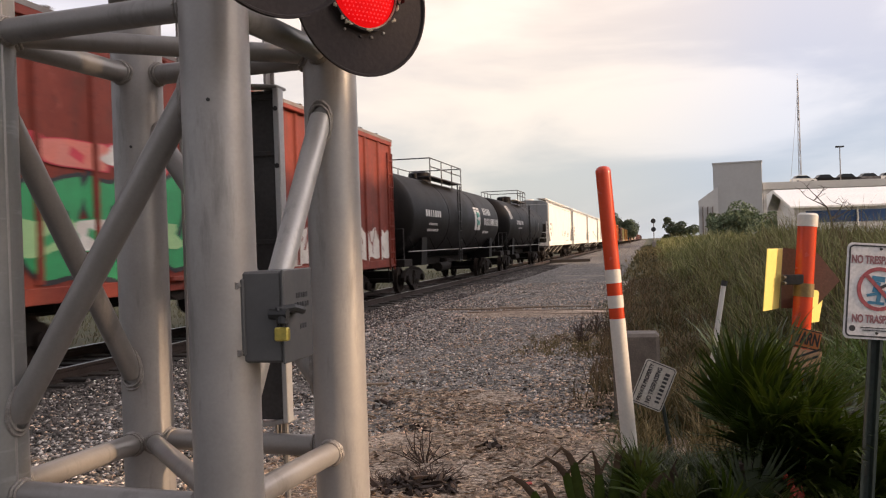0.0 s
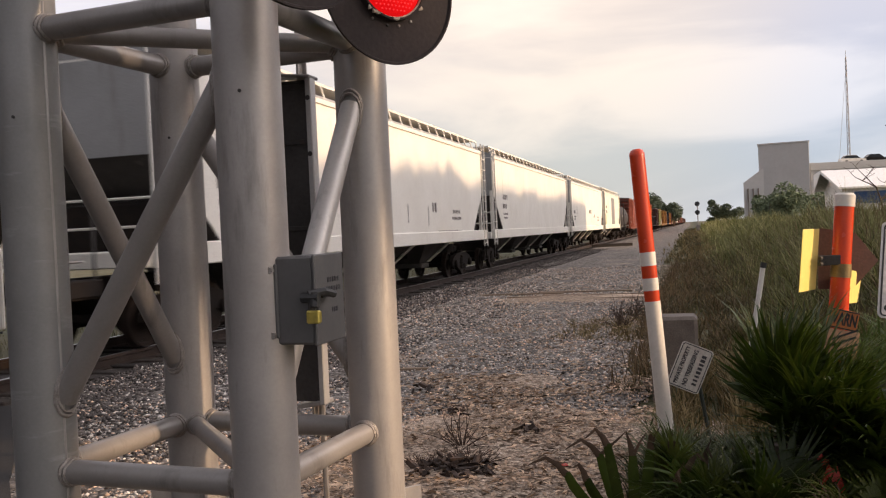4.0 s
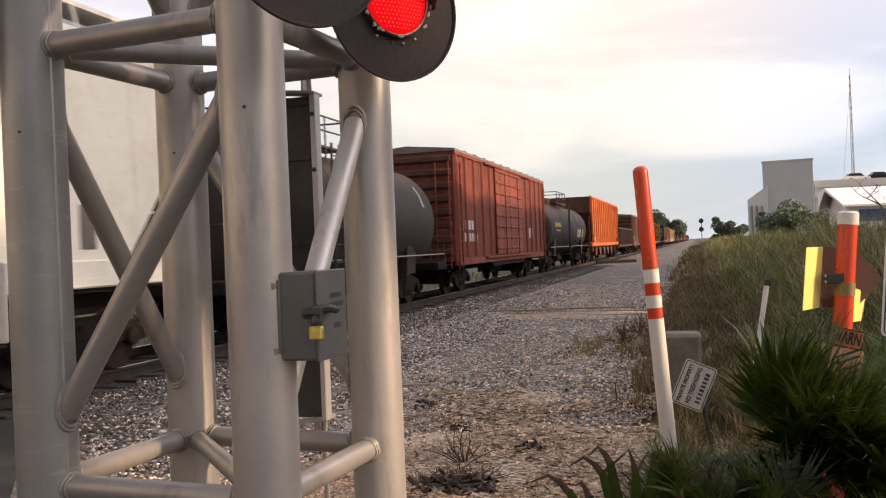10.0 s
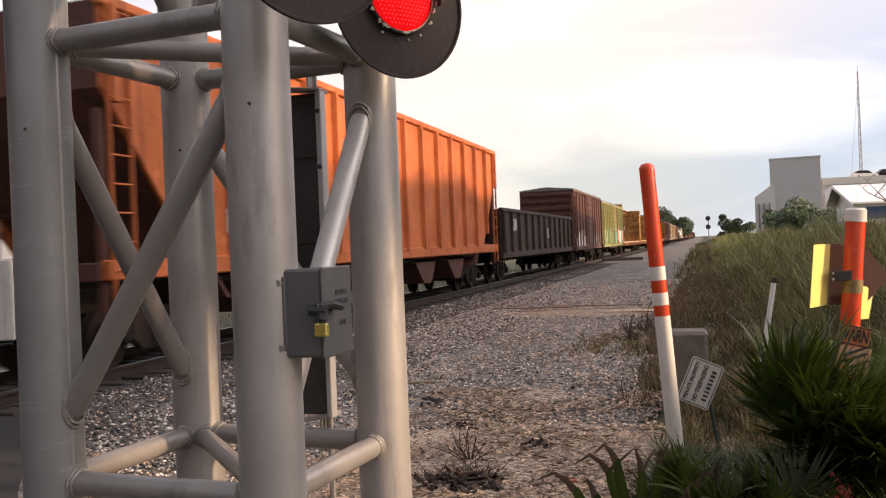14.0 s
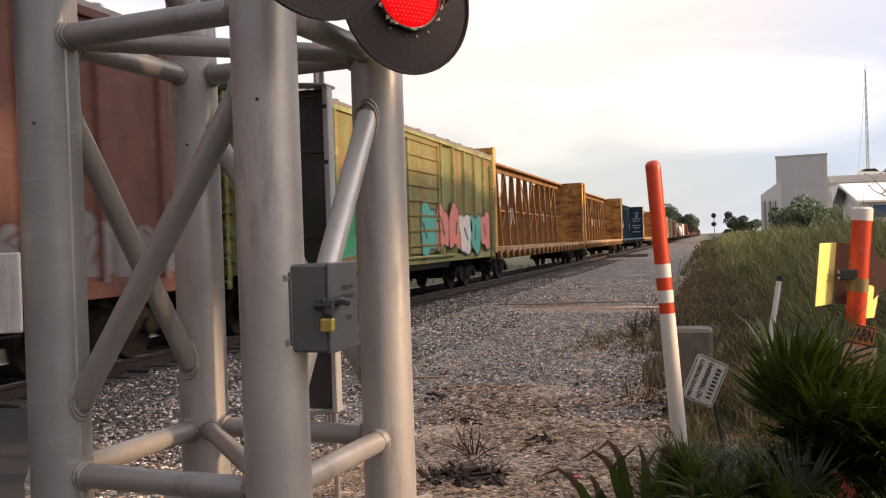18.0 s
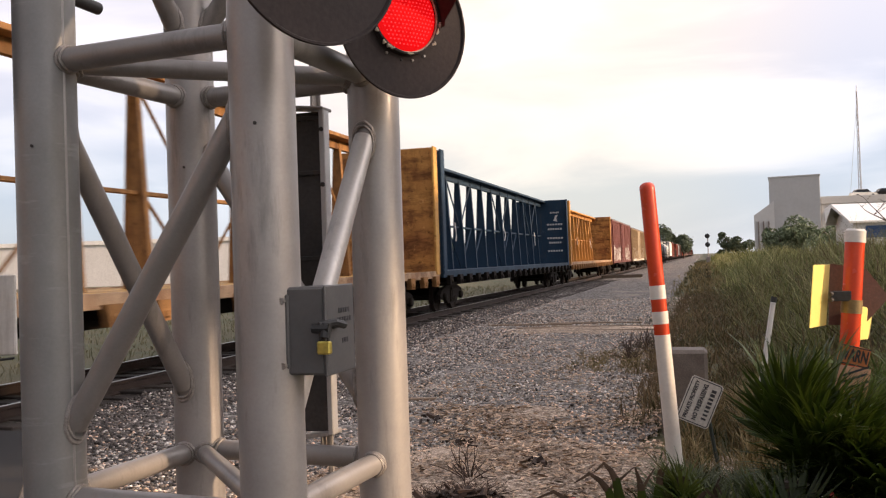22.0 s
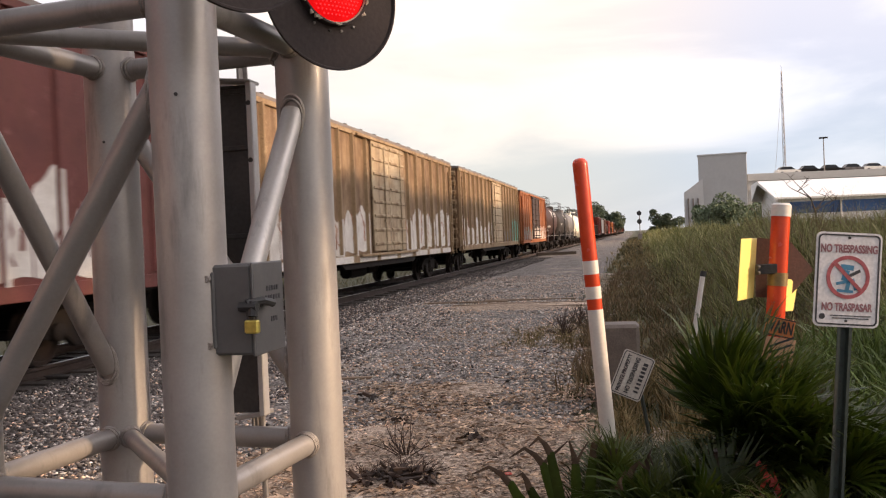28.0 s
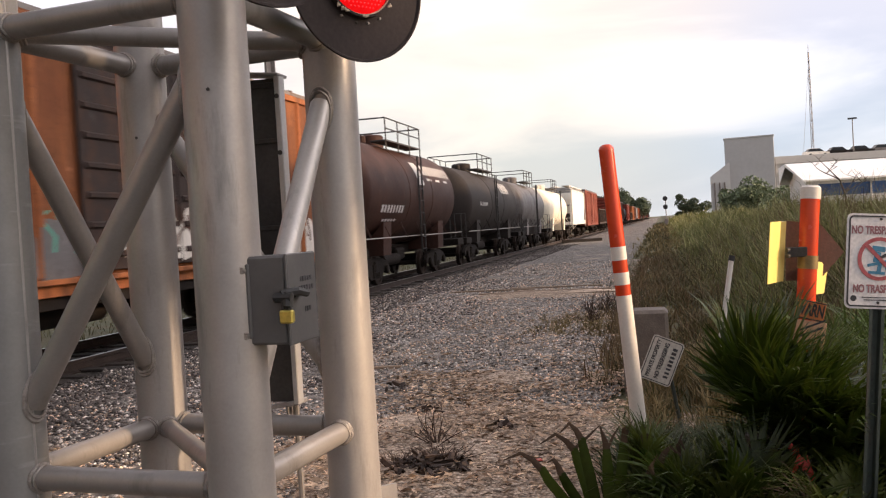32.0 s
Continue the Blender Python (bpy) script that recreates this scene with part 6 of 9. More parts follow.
tank_car(mid(25.0, 42.6), 16.8, p_black, "black tank car with white stencils and a top railing", bands=(-0.35, 0.3), platform=-1.5, walk_length=5.2, seed=2,
         mark_rows=((-5.3, 2.55, 2.2, 0.22, 7, p_mark), (-5.3, 2.2, 1.2, 0.08, 5, p_mark), (-5.2, 2.0, 1.6, 0.08, 6, p_mark), (2.55, 2.55, 2.2, 0.95, 1, p_mark), (2.75, 2.72, 0.9, 0.2, 1, g_teal), (2.75, 2.38, 0.9, 0.2, 1, g_teal), (2.35, 2.55, 0.3, 0.56, 1, g_teal), (4.9, 2.9, 1.9, 0.3, 5, p_mark), (5.8, 2.45, 3.6, 0.3, 11, p_mark), (4.6, 2.0, 1.4, 0.1, 6, p_mark)))
c = tank_car(mid(44.4, 61.0), 15.8, p_black, "black tank car with white stencils and a top railing", radius=1.45, bands=(-0.4, 0.1, 0.45), platform=-0.2, seed=3,
             mark_rows=((-3.6, 2.6, 2.6, 0.22, 9, p_mark), (-3.6, 2.3, 1.4, 0.08, 6, p_mark), (0.5, 2.5, 0.12, 0.55, 1, p_markyel), (4.8, 2.5, 0.12, 0.5, 1, p_mark), (-6.6, 3.1, 0.9, 0.7, 5, p_mark)))
HM = ((-7.7, 2.75, 0.9, 0.2, 4), (-7.8, 2.4, 0.8, 0.2, 4), (-7.7, 2.1, 0.9, 0.09, 6), (-7.7, 1.95, 0.7, 0.08, 4), (-6.6, 2.5, 0.07, 0.6, 1), (1.2, 2.0, 0.05, 0.5, 1), (3.0, 1.95, 0.05, 0.6, 1), (6.0, 2.1, 0.9, 0.12, 5), (6.0, 1.9, 1.1, 0.1, 7), (3.6, 2.2, 0.5, 0.3, 2), (5.2, 1.5, 2.6, 0.08, 14))
covered_hopper(mid(62.2, 82.2), 20.0, p_white, "white covered hopper with four bottom bays", seed=4, mark_rows=HM)
covered_hopper(mid(83.2, 103.5), 20.3, p_white, "white covered hopper with faded stencils", seed=5, mark_rows=HM[:4])
covered_hopper(mid(104.4, 124.4), 20.0, p_white, "white covered hopper with faded stencils and scrawled graffiti", seed=6, mark_rows=HM[1:] + ((0.8, 2.5, 1.6, 0.3, 7),))
covered_hopper(mid(125.4, 141.5), 16.1, p_cream, "cream covered hopper with a grey repainted panel", height=4.54, bays=3, round_side=True, seed=7,
               patch=((-0.9, 2.3, 1.55, 3.95, p_greypatch), (-6.5, -6.2, 1.6, 2.5, p_markyel)), mark_rows=((-5.6, 3.05, 1.0, 0.24, 4), (-5.6, 2.65, 1.2, 0.22, 5), (5.8, 1.9, 0.5, 0.6, 1)))
tank_car(mid(143.0, 154.6), 11.2, p_olive, "short dark grey tank car with yellow conspicuity bars", radius=1.50, z=2.24, bands=(-0.3, 0.3), platform=-1.9, seed=8,
         mark_rows=((-3.6, 2.9, 0.14, 0.55, 1, p_markyel), (-1.0, 2.9, 0.14, 0.55, 1, p_mark), (1.4, 2.9, 0.14, 0.55, 1, p_mark), (4.2, 2.9, 0.14, 0.55, 1, p_mark), (-3.0, 2.4, 1.7, 0.1, 8, p_mark)))
# end_paint darkens the ends as the shade on them does
c = boxcar(mid(156.1, 172.2), 16.1, p_redbrown, "red-brown double-door boxcar with its shaded end in darker paint", ribs=14, door=(-2.6, 2.2), end_paint=p_brown, panel=p_redpanel, rib_depth=0.07, seed=9, height=4.48)
marks(c, 1.512, [(-6.2, 2.2, 1.6, 0.3, 4), (-6.2, 1.8, 1.8, 0.3, 6), (4.5, 2.0, 1.0, 0.5, 3)], p_mark, "white stencilled lettering", random.Random(5))
tank_car(mid(174.0, 190.2), 15.6, p_olive, "dark grey tank car with yellow stencils", radius=1.46, z=2.34, bands=(-0.4, 0.0, 0.4), platform=-1.2, seed=10,
         mark_rows=((-5.0, 2.5, 2.2, 0.22, 8, p_markyel), (3.6, 2.1, 1.6, 0.5, 4, p_mark), (5.4, 2.1, 0.8, 0.5, 1, p_markyel), (-5.0, 2.2, 1.4, 0.08, 6, p_mark)))
open_hopper(mid(191.6, 212.8), 21.2, p_orange, "tall orange ribbed open hopper with rusty streaks", ribs=15, slope=1.9, seed=11, mark_rows=((-7.2, 2.0, 1.2, 0.4, 3), (-7.2, 3.6, 0.8, 0.5, 2)))
open_hopper(mid(213.4, 231.4), 17.8, p_gond, "low black ribbed gondola", height=2.75, ribs=12, slope=0, low=1.15, seed=12, mark_rows=((-6.5, 2.2, 0.8, 0.5, 2), (1.0, 1.9, 0.5, 0.5, 1)))
c = boxcar(mid(232.4, 246.3), 13.9, p_brown, "dark brown boxcar with pale graffiti along the sill", ribs=11, door=(-1.6, 1.4), seed=13, rib_depth=0.07)
scrawl(c, 1.5, -6.6, -1.8, 1.12, 2.2, g_white, 15, rib_rows(13.9, 11), 0.07, p_brown, 6)
scrawl(c, 1.5, 1.6, 6.6, 1.12, 2.0, p_tankgrey, 95, rib_rows(13.9, 11), 0.07, p_brown, 5)
c = boxcar(mid(247.0, 263.8), 16.8, p_green, "yellow-green boxcar with teal and coral graffiti", ribs=14, door=(-1.0, 2.2), seed=14, rib_depth=0.09, door_paint=p_greenpanel, end_paint=p_greenend, height=4.30, panel=p_greenpanel)
graffiti(c, 1.51, -8.0, -0.5, 1.12, 2.4, [g_lime, g_white, g_lime, g_green], 16, 7, g_teal)
graffiti(c, 1.59, 0.4, 7.6, 1.12, 2.5, [g_teal, g_pink, g_pink, g_white], 17, 6, g_dark)
centerbeam(mid(264.2, 286.6), 22.4, p_gold, "rusty golden centerbeam flat car, empty", seed=15, chord=p_goldrust, sill=p_goldsill, pocket=p_goldrust, end=p_goldend)
centerbeam(mid(287.3, 310.4), 23.1, p_gold, "rusty golden centerbeam flat car, empty", seed=16, chord=p_goldrust, sill=p_goldsill, pocket=p_goldrust, end=p_goldend)
centerbeam(mid(310.8, 335.0), 24.2, p_blue, "dark blue centerbeam flat car with a lettered bulkhead", seed=17, lettered=True)
centerbeam(mid(335.8, 358.5), 22.7, p_gold2, "orange-yellow centerbeam flat car, empty", seed=18, sill=p_goldsill, pocket=p_goldrust, end=p_goldend)
c = boxcar(mid(359.1, 378.4), 19.3, p_red2, "faded red boxcar with white graffiti", ribs=18, door=(-1.6, 1.5), seed=19, height=4.5)
scrawl(c, 1.5, -9.2, -1.9, 1.12, 2.7, g_white, 18, rib_rows(19.3, 18), 0.05, p_tankgrey, 8)
graffiti(c, 1.512, -9.5, -8.7, 2.6, 3.7, [g_pink], 180, 1, g_white)
scrawl(c, 1.5, 1.8, 8.2, 1.12, 2.6, g_white, 19, rib_rows(19.3, 18), 0.05, p_red2, 8)
c = boxcar(mid(380.1, 399.1), 19.0, p_tan, "rusty tan boxcar with white graffiti along the sill", ribs=17, door=(-1.2, 2.2), seed=20, door_paint=p_tandoor, rib_depth=0.09, height=4.38, panel=p_tanpanel)
scrawl(c, 1.5, -8.6, -1.5, 1.12, 2.5, g_white, 20, rib_rows(19.0, 17), 0.09, p_rust, 7)
for y in range(-8, 9, 2):
    part("painted_sill", Geo().box((1.543, y + 0.3, 1.03), (0.006, 1.7 - 0.15 * (y % 3), 0.17)), g_white, c, "pale paint sprayed along the sill")
scrawl(c, 1.565, -1.1, 2.1, 1.2, 2.4, g_white, 120, (), 0.09, p_brown, 4)
scrawl(c, 1.5, 2.5, 9.3, 1.12, 2.7, g_white, 21, rib_rows(19.0, 17), 0.09, p_rust, 8)
c = boxcar(mid(400.8, 419.3), 18.5, p_tan, "rusty tan boxcar with white and teal graffiti", ribs=17, door=(-0.8, 2.4), seed=21, door_paint=p_tandoor, rib_depth=0.09, height=4.38, panel=p_tanpanel)
scrawl(c, 1.5, -9.0, -1.2, 1.12, 2.4, g_white, 22, rib_rows(18.5, 17), 0.09, p_rust, 7)
scrawl(c, 1.5, 2.6, 6.0, 1.12, 2.0, p_tankgrey, 122, rib_rows(18.5, 17), 0.09, p_rust, 4)
scrawl(c, 1.5, 6.3, 9.1, 1.12, 2.5, g_teal, 23, rib_rows(18.5, 17), 0.09, g_dark, 3)
c = boxcar(mid(420.7, 436.4), 15.7, p_rust, "rust-orange boxcar with a slatted side and faint graffiti", ribs=14, door=(-1.5, 3.0), seed=22, door_paint=p_gond, height=4.30, panel=p_rustpanel)
scrawl(c, 1.578, -0.7, 2.9, 1.2, 2.2, g_white, 251, (), 0.05, p_brown, 5)
scrawl(c, 1.5, -7.4, -1.2, 1.12, 2.1, p_tankgrey, 24, rib_rows(15.7, 14), 0.05, g_teal, 6)
scrawl(c, 1.5, 3.3, 7.6, 1.12, 2.2, g_white, 25, rib_rows(15.7, 14), 0.05, p_brown, 6)
tank_car(mid(437.8, 448.5), 10.3, p_tankbrown, "brown tank car with pale lettering", radius=1.5, bands=(-0.2, 0.3), platform=0.0, walk_length=3.6, z=2.6, seed=23,
         mark_rows=((2.6, 3.35, 3.4, 0.32, 10, p_mark), (0.35, 3.2, 1.3, 0.7, 1, p_mark), (2.5, 3.05, 3.2, 0.07, 3, p_mark), (-2.6, 2.1, 2.1, 0.2, 8, p_mark), (-2.6, 1.8, 1.3, 0.07, 5, p_mark)))
tank_car(mid(450.0, 462.3), 11.8, p_olive, "dark grey tank car with white lettering", radius=1.48, bands=(-0.2, 0.3), platform=-0.4, seed=24,
         mark_rows=((2.6, 3.2, 2.2, 0.5, 5, p_mark), (-3.0, 2.4, 1.6, 0.16, 8, p_mark)))
tank_car(mid(463.8, 473.6), 9.6, p_tankgrey, "weathered grey tank car with railing", radius=1.42, bands=(0.0,), platform=0, seed=25)
tank_car(mid(475.5, 487.5), 11.6, p_cream, "cream tank car streaked with rust", radius=1.42, bands=(0.0,), platform=0, seed=26)
covered_hopper(mid(489.0, 502.0), 13.0, p_white, "white covered hopper with rounded sides", height=4.3, bays=2, round_side=True, seed=27)
pos = 503.5
fill = random.Random(4)
for kind in "bgbhbtbgbbhb":
    ln = {"b": 16.2, "g": 16.4, "h": 17.0, "t": 15.0}[kind]
    if kind == "b":
        boxcar(pos + ln / 2, ln, fill.choice([p_brown, p_redbrown, p_rust, p_red]), "weathered brown boxcar far down the train", ribs=12, seed=fill.random())
    elif kind == "g":
        open_hopper(pos + ln / 2, ln, p_gond, "dark gondola far down the train", height=2.7, ribs=11, slope=0, low=1.15)
    elif kind == "h":
        covered_hopper(pos + ln / 2, ln, p_tankgrey, "grey covered hopper far down the train", height=4.4, bays=3)
    else:
        tank_car(pos + ln / 2, ln - 1.0, p_black, "black tank car far down the train")
    pos += ln + 1.6



def distant_car(s0, length, paint, height, label):
    """A car at the tail of the train, of few parts."""
    car = new_car("boxcar" if height > 3 else "gondola", label, "freight car", s0, length)
    g = Geo()
    g.box((0, 0, (1.05 + height) / 2), (3.0, length, height - 1.05), 0.03)
    part("body", g, paint, car)
    for sx in (-1, 1):
        g = Geo()
        for i in range(13):
            g.box((sx * 1.53, -length / 2 + 0.2 + i * (length - 0.4) / 12, (1.1 + height) / 2), (0.07, 0.12, height - 1.2))
        tagged(part("side_posts", g, paint, car), kind="stuff")
    part("roof", Geo().prism([(-1.55, height), (1.55, height), (1.55, height + 0.06), (0, height + 0.2), (-1.55, height + 0.06)], -length / 2, length / 2, lambda u, v, w: (u, w, v)), roof_grey, car)
    part("underframe", Geo().box((0, 0, 0.88), (0.6, length + 0.9, 0.36)), truck_m, car)
    add_trucks(car, length + 0.4)


for k in range(16):
    distant_car(pos + 8.2, 16.2, fill.choice([p_brown, p_redbrown, p_tankgrey, p_red, p_gond, p_tan]), fill.choice([4.4, 4.4, 4.5, 2.7]), "weathered freight car at the tail of the train")
    pos += 17.6

# ---- signs and markers beside the line ----
def lean_matrix(base, top):
    """A pose at base whose z axis runs to top."""
    z = (Vector(top) - Vector(base)).normalized()
    x = Vector((0, 1, 0)).cross(z).normalized()
    y = z.cross(x)
    return Matrix.Translation(base) @ Matrix((x, y, z)).transposed().to_4x4()


def panel_matrix(origin, right, up):
    x = Vector(right).normalized()
    z = Vector(up)
    z = (z - x * z.dot(x)).normalized()
    y = z.cross(x)
    return Matrix.Translation(origin) @ Matrix((x, y, z)).transposed().to_4x4()


def text_part(name, body, size, mat, parent, at, width=None, label=""):
    """Lettering in the x-z plane of parent, facing -y."""
    cu = bpy.data.curves.new(name, "FONT")
    cu.body, cu.size, cu.align_x, cu.align_y, cu.extrude, cu.offset = body, size, "CENTER", "CENTER", 0.0006, size * 0.035
    tmp = bpy.data.objects.new(name, cu)
    scene.collection.objects.link(tmp)
    dg = bpy.context.evaluated_depsgraph_get()
    me = bpy.data.meshes.new_from_object(tmp.evaluated_get(dg))
    bpy.data.objects.remove(tmp)
    xs = [v.co.x for v in me.vertices]
    sx = width / (max(xs) - min(xs)) if width else 1.0
    for v in me.vertices:
        v.co = (v.co.x * sx, -v.co.z, v.co.y)
    me.materials.clear()
    me.materials.append(mat)
    ob = new(name, me)
    ob.parent = parent
    ob.matrix_basis = Matrix.Translation(at)
    if label:
        tagged(ob, label)
    return ob


def rounded(w, h, r, n=5):
    pts = []
    for cx, cy, a0 in ((w / 2 - r, h / 2 - r, 0), (-w / 2 + r, h / 2 - r, 90), (-w / 2 + r, -h / 2 + r, 180), (w / 2 - r, -h / 2 + r, 270)):
        for k in range(n):
            a = radians(a0 + 90 * k / (n - 1))
            pts.append((cx + r * math.cos(a), cy + r * math.sin(a)))
    return pts


def frame_geo_2d(w, h, r, t, y0, y1):
    """A rounded border line t wide."""
    o, i = rounded(w, h, r), rounded(w - 2 * t, h - 2 * t, max(r - t, 0.002))
    n = len(o)
    g = Geo()
    v = [(u, y0, q) for u, q in o] + [(u, y0, q) for u, q in i] + [(u, y1, q) for u, q in o] + [(u, y1, q) for u, q in i]
    f = []
    for k in range(n):
        j = (k + 1) % n
        f += [(k, j, n + j, n + k), (2 * n + k, 3 * n + k, 3 * n + j, 2 * n + j), (k, 2 * n + k, 2 * n + j, j), (n + k, n + j, 3 * n + j, 3 * n + k)]
    g.add(v, f)
    return g


def build_marker_one():
    base, top = Vector((-0.281, 6.304, -0.02)), Vector((-0.416, 6.286, 2.118))
    L = (top - base).length
    th = thing("marker_post", "leaning orange and white striped tubular marker post", "marker post", at=lean_matrix(base, top))
    R = 0.051
    cuts = [0.0, 1.108, 1.181, 1.265, 1.349, 1.441, L - 0.05]
    names = [white_plastic, orange, white_plastic, orange, white_plastic, orange]
    for a, b, m in zip(cuts, cuts[1:], names):
        g = Geo()
        rr = R if m is orange else R + 0.0015
        g.lathe([(a, rr), (b, rr)], 32, (0, 0, 0), (0, 0, 1))
        part("tube" if m is orange else "white_band", g, m, th)
    g = Geo()
    g.lathe([(L - 0.05, R + 0.001), (L - 0.03, R), (L - 0.012, R * 0.8), (L - 0.003, R * 0.5), (L, 0.004)], 32, (0, 0, 0), (0, 0, 1))
    part("cap", g, orange, th, "rounded faded orange cap")


build_marker_one()


placard_orange = material("orange_placard", (0.58, 0.19, 0.05), (0.44, 0.13, 0.035), rough=0.5, scale=9)
placard_pale = material("faded_placard", (0.62, 0.36, 0.22), (0.52, 0.28, 0.17), rough=0.5, scale=9)


clamp_m = material("clamp_band", (0.26, 0.19, 0.08), (0.18, 0.12, 0.05), rough=0.45, metal=0.4, scale=12)


def build_marker_two():
    top = Vector((0.806, 5.883, 1.738))
    base = Vector((0.648, 5.83, -0.02))
    L = (top - base).length
    th = thing("marker_post", "orange tubular marker post with a white cap and warning decals", "marker post", at=lean_matrix(base, top))
    R = 0.055
    g = Geo()
    g.lathe([(0.0, R), (L - 0.06, R)], 32, (0, 0, 0), (0, 0, 1))
    part("tube", g, orange, th)
    g = Geo()
    g.lathe([(L - 0.08, R + 0.004), (L - 0.012, R + 0.004), (L, R - 0.008), (L + 0.002, 0.01)], 32, (0, 0, 0), (0, 0, 1))
    part("cap", g, white_plastic, th, "white cap")
    g = Geo()
    g.lathe([(L - 0.50, R + 0.004), (L - 0.42, R + 0.004)], 32, (0, 0, 0), (0, 0, 1))
    part("clamp", g, clamp_m, th, "dull brown-gold clamp band")
    # placards below the signs
    pl = part("placard", Geo().box((0.012, -R - 0.006, 1.02), (0.175, 0.004, 0.115), 0.001, Matrix.Rotation(radians(9), 3, "Y")), placard_orange, th, "tilted orange warning placard")
    rot9 = Matrix.Rotation(radians(9), 3, "Y")
    for dz in (-0.052, 0.052):
        part("placard_edge", Geo().box(Vector((0.015, -R - 0.009, 1.02)) + rot9 @ Vector((0, 0, dz)), (0.172, 0.003, 0.008), 0, rot9), black, pl, "black border")
    tx = text_part("placard_text", "WARN", 0.10, black, pl, (0.012, -R - 0.011, 1.02), 0.16, "black capital letters")
    tx.matrix_basis = Matrix.Translation((0.015, -R - 0.011, 1.02)) @ rot9.to_4x4()
    d = part("placard", Geo().box((0.015, -R - 0.004, 0.875), (0.18, 0.004, 0.165), 0.001, Matrix.Rotation(radians(6), 3, "Y")), placard_pale, th, "faded pale orange placard with dark slanting bars")
    for k in range(4):
        part("placard_bar", Geo().box((0.02 + 0.01 * (k % 2), -R - 0.008, 0.805 + k * 0.042), (0.16, 0.003, 0.012), 0, Matrix.Rotation(radians(-24), 3, "Y")), ink, d)
    return th


build_marker_two()


def build_yellow_signs():
    th = thing("marker_signs", "bent yellow marker plates with a brown plate behind the post", "sign")
    g = Geo()
    g.add([], [])
    m = panel_matrix((0.595, 5.80, 1.352), (0.44, 0.90, -0.012), (0.045, 0.014, 0.362))
    g.box((-0.03, 0, 0), (0.27, 0.004, 0.366), 0.0015)
    part("yellow_plate", g, yellow_sign, th, at=m)
    g = Geo()
    g.prism([(-0.10, -0.105), (0.13, -0.11), (0.17, 0.035), (0.08, 0.085), (-0.10, 0.105)], -0.002, 0.002, lambda u, v, w: (u, w, v))
    part("yellow_plate", g, yellow_sign, th, at=panel_matrix((0.812, 5.91, 1.185), (0.52, 0.85, -0.012), (0.045, 0.014, 0.362)))
    g = Geo()
    g.prism([(-0.18, -0.18), (0.02, -0.18), (0.17, 0.0), (0.03, 0.165), (-0.18, 0.19)], -0.002, 0.002, lambda u, v, w: (u, w, v))
    part("brown_plate", g, brown_back, th, "dark brown back of a plate", at=panel_matrix((0.832, 5.99, 1.335), (0.3, 0.06, -0.02), (0.045, 0.014, 0.362)))
    g = Geo()
    g.box((0.70, 5.83, 1.345), (0.12, 0.03, 0.06), 0.004)
    g.lathe([(0, 0.012), (0.03, 0.012)], 8, (0.655, 5.815, 1.36), (-0.5, -0.8, 0))
    g.lathe([(0, 0.012), (0.03, 0.012)], 8, (0.655, 5.815, 1.325), (-0.5, -0.8, 0))
    part("bracket", g, steel_dark, th, "dark mounting bracket with bolts")


build_yellow_signs()


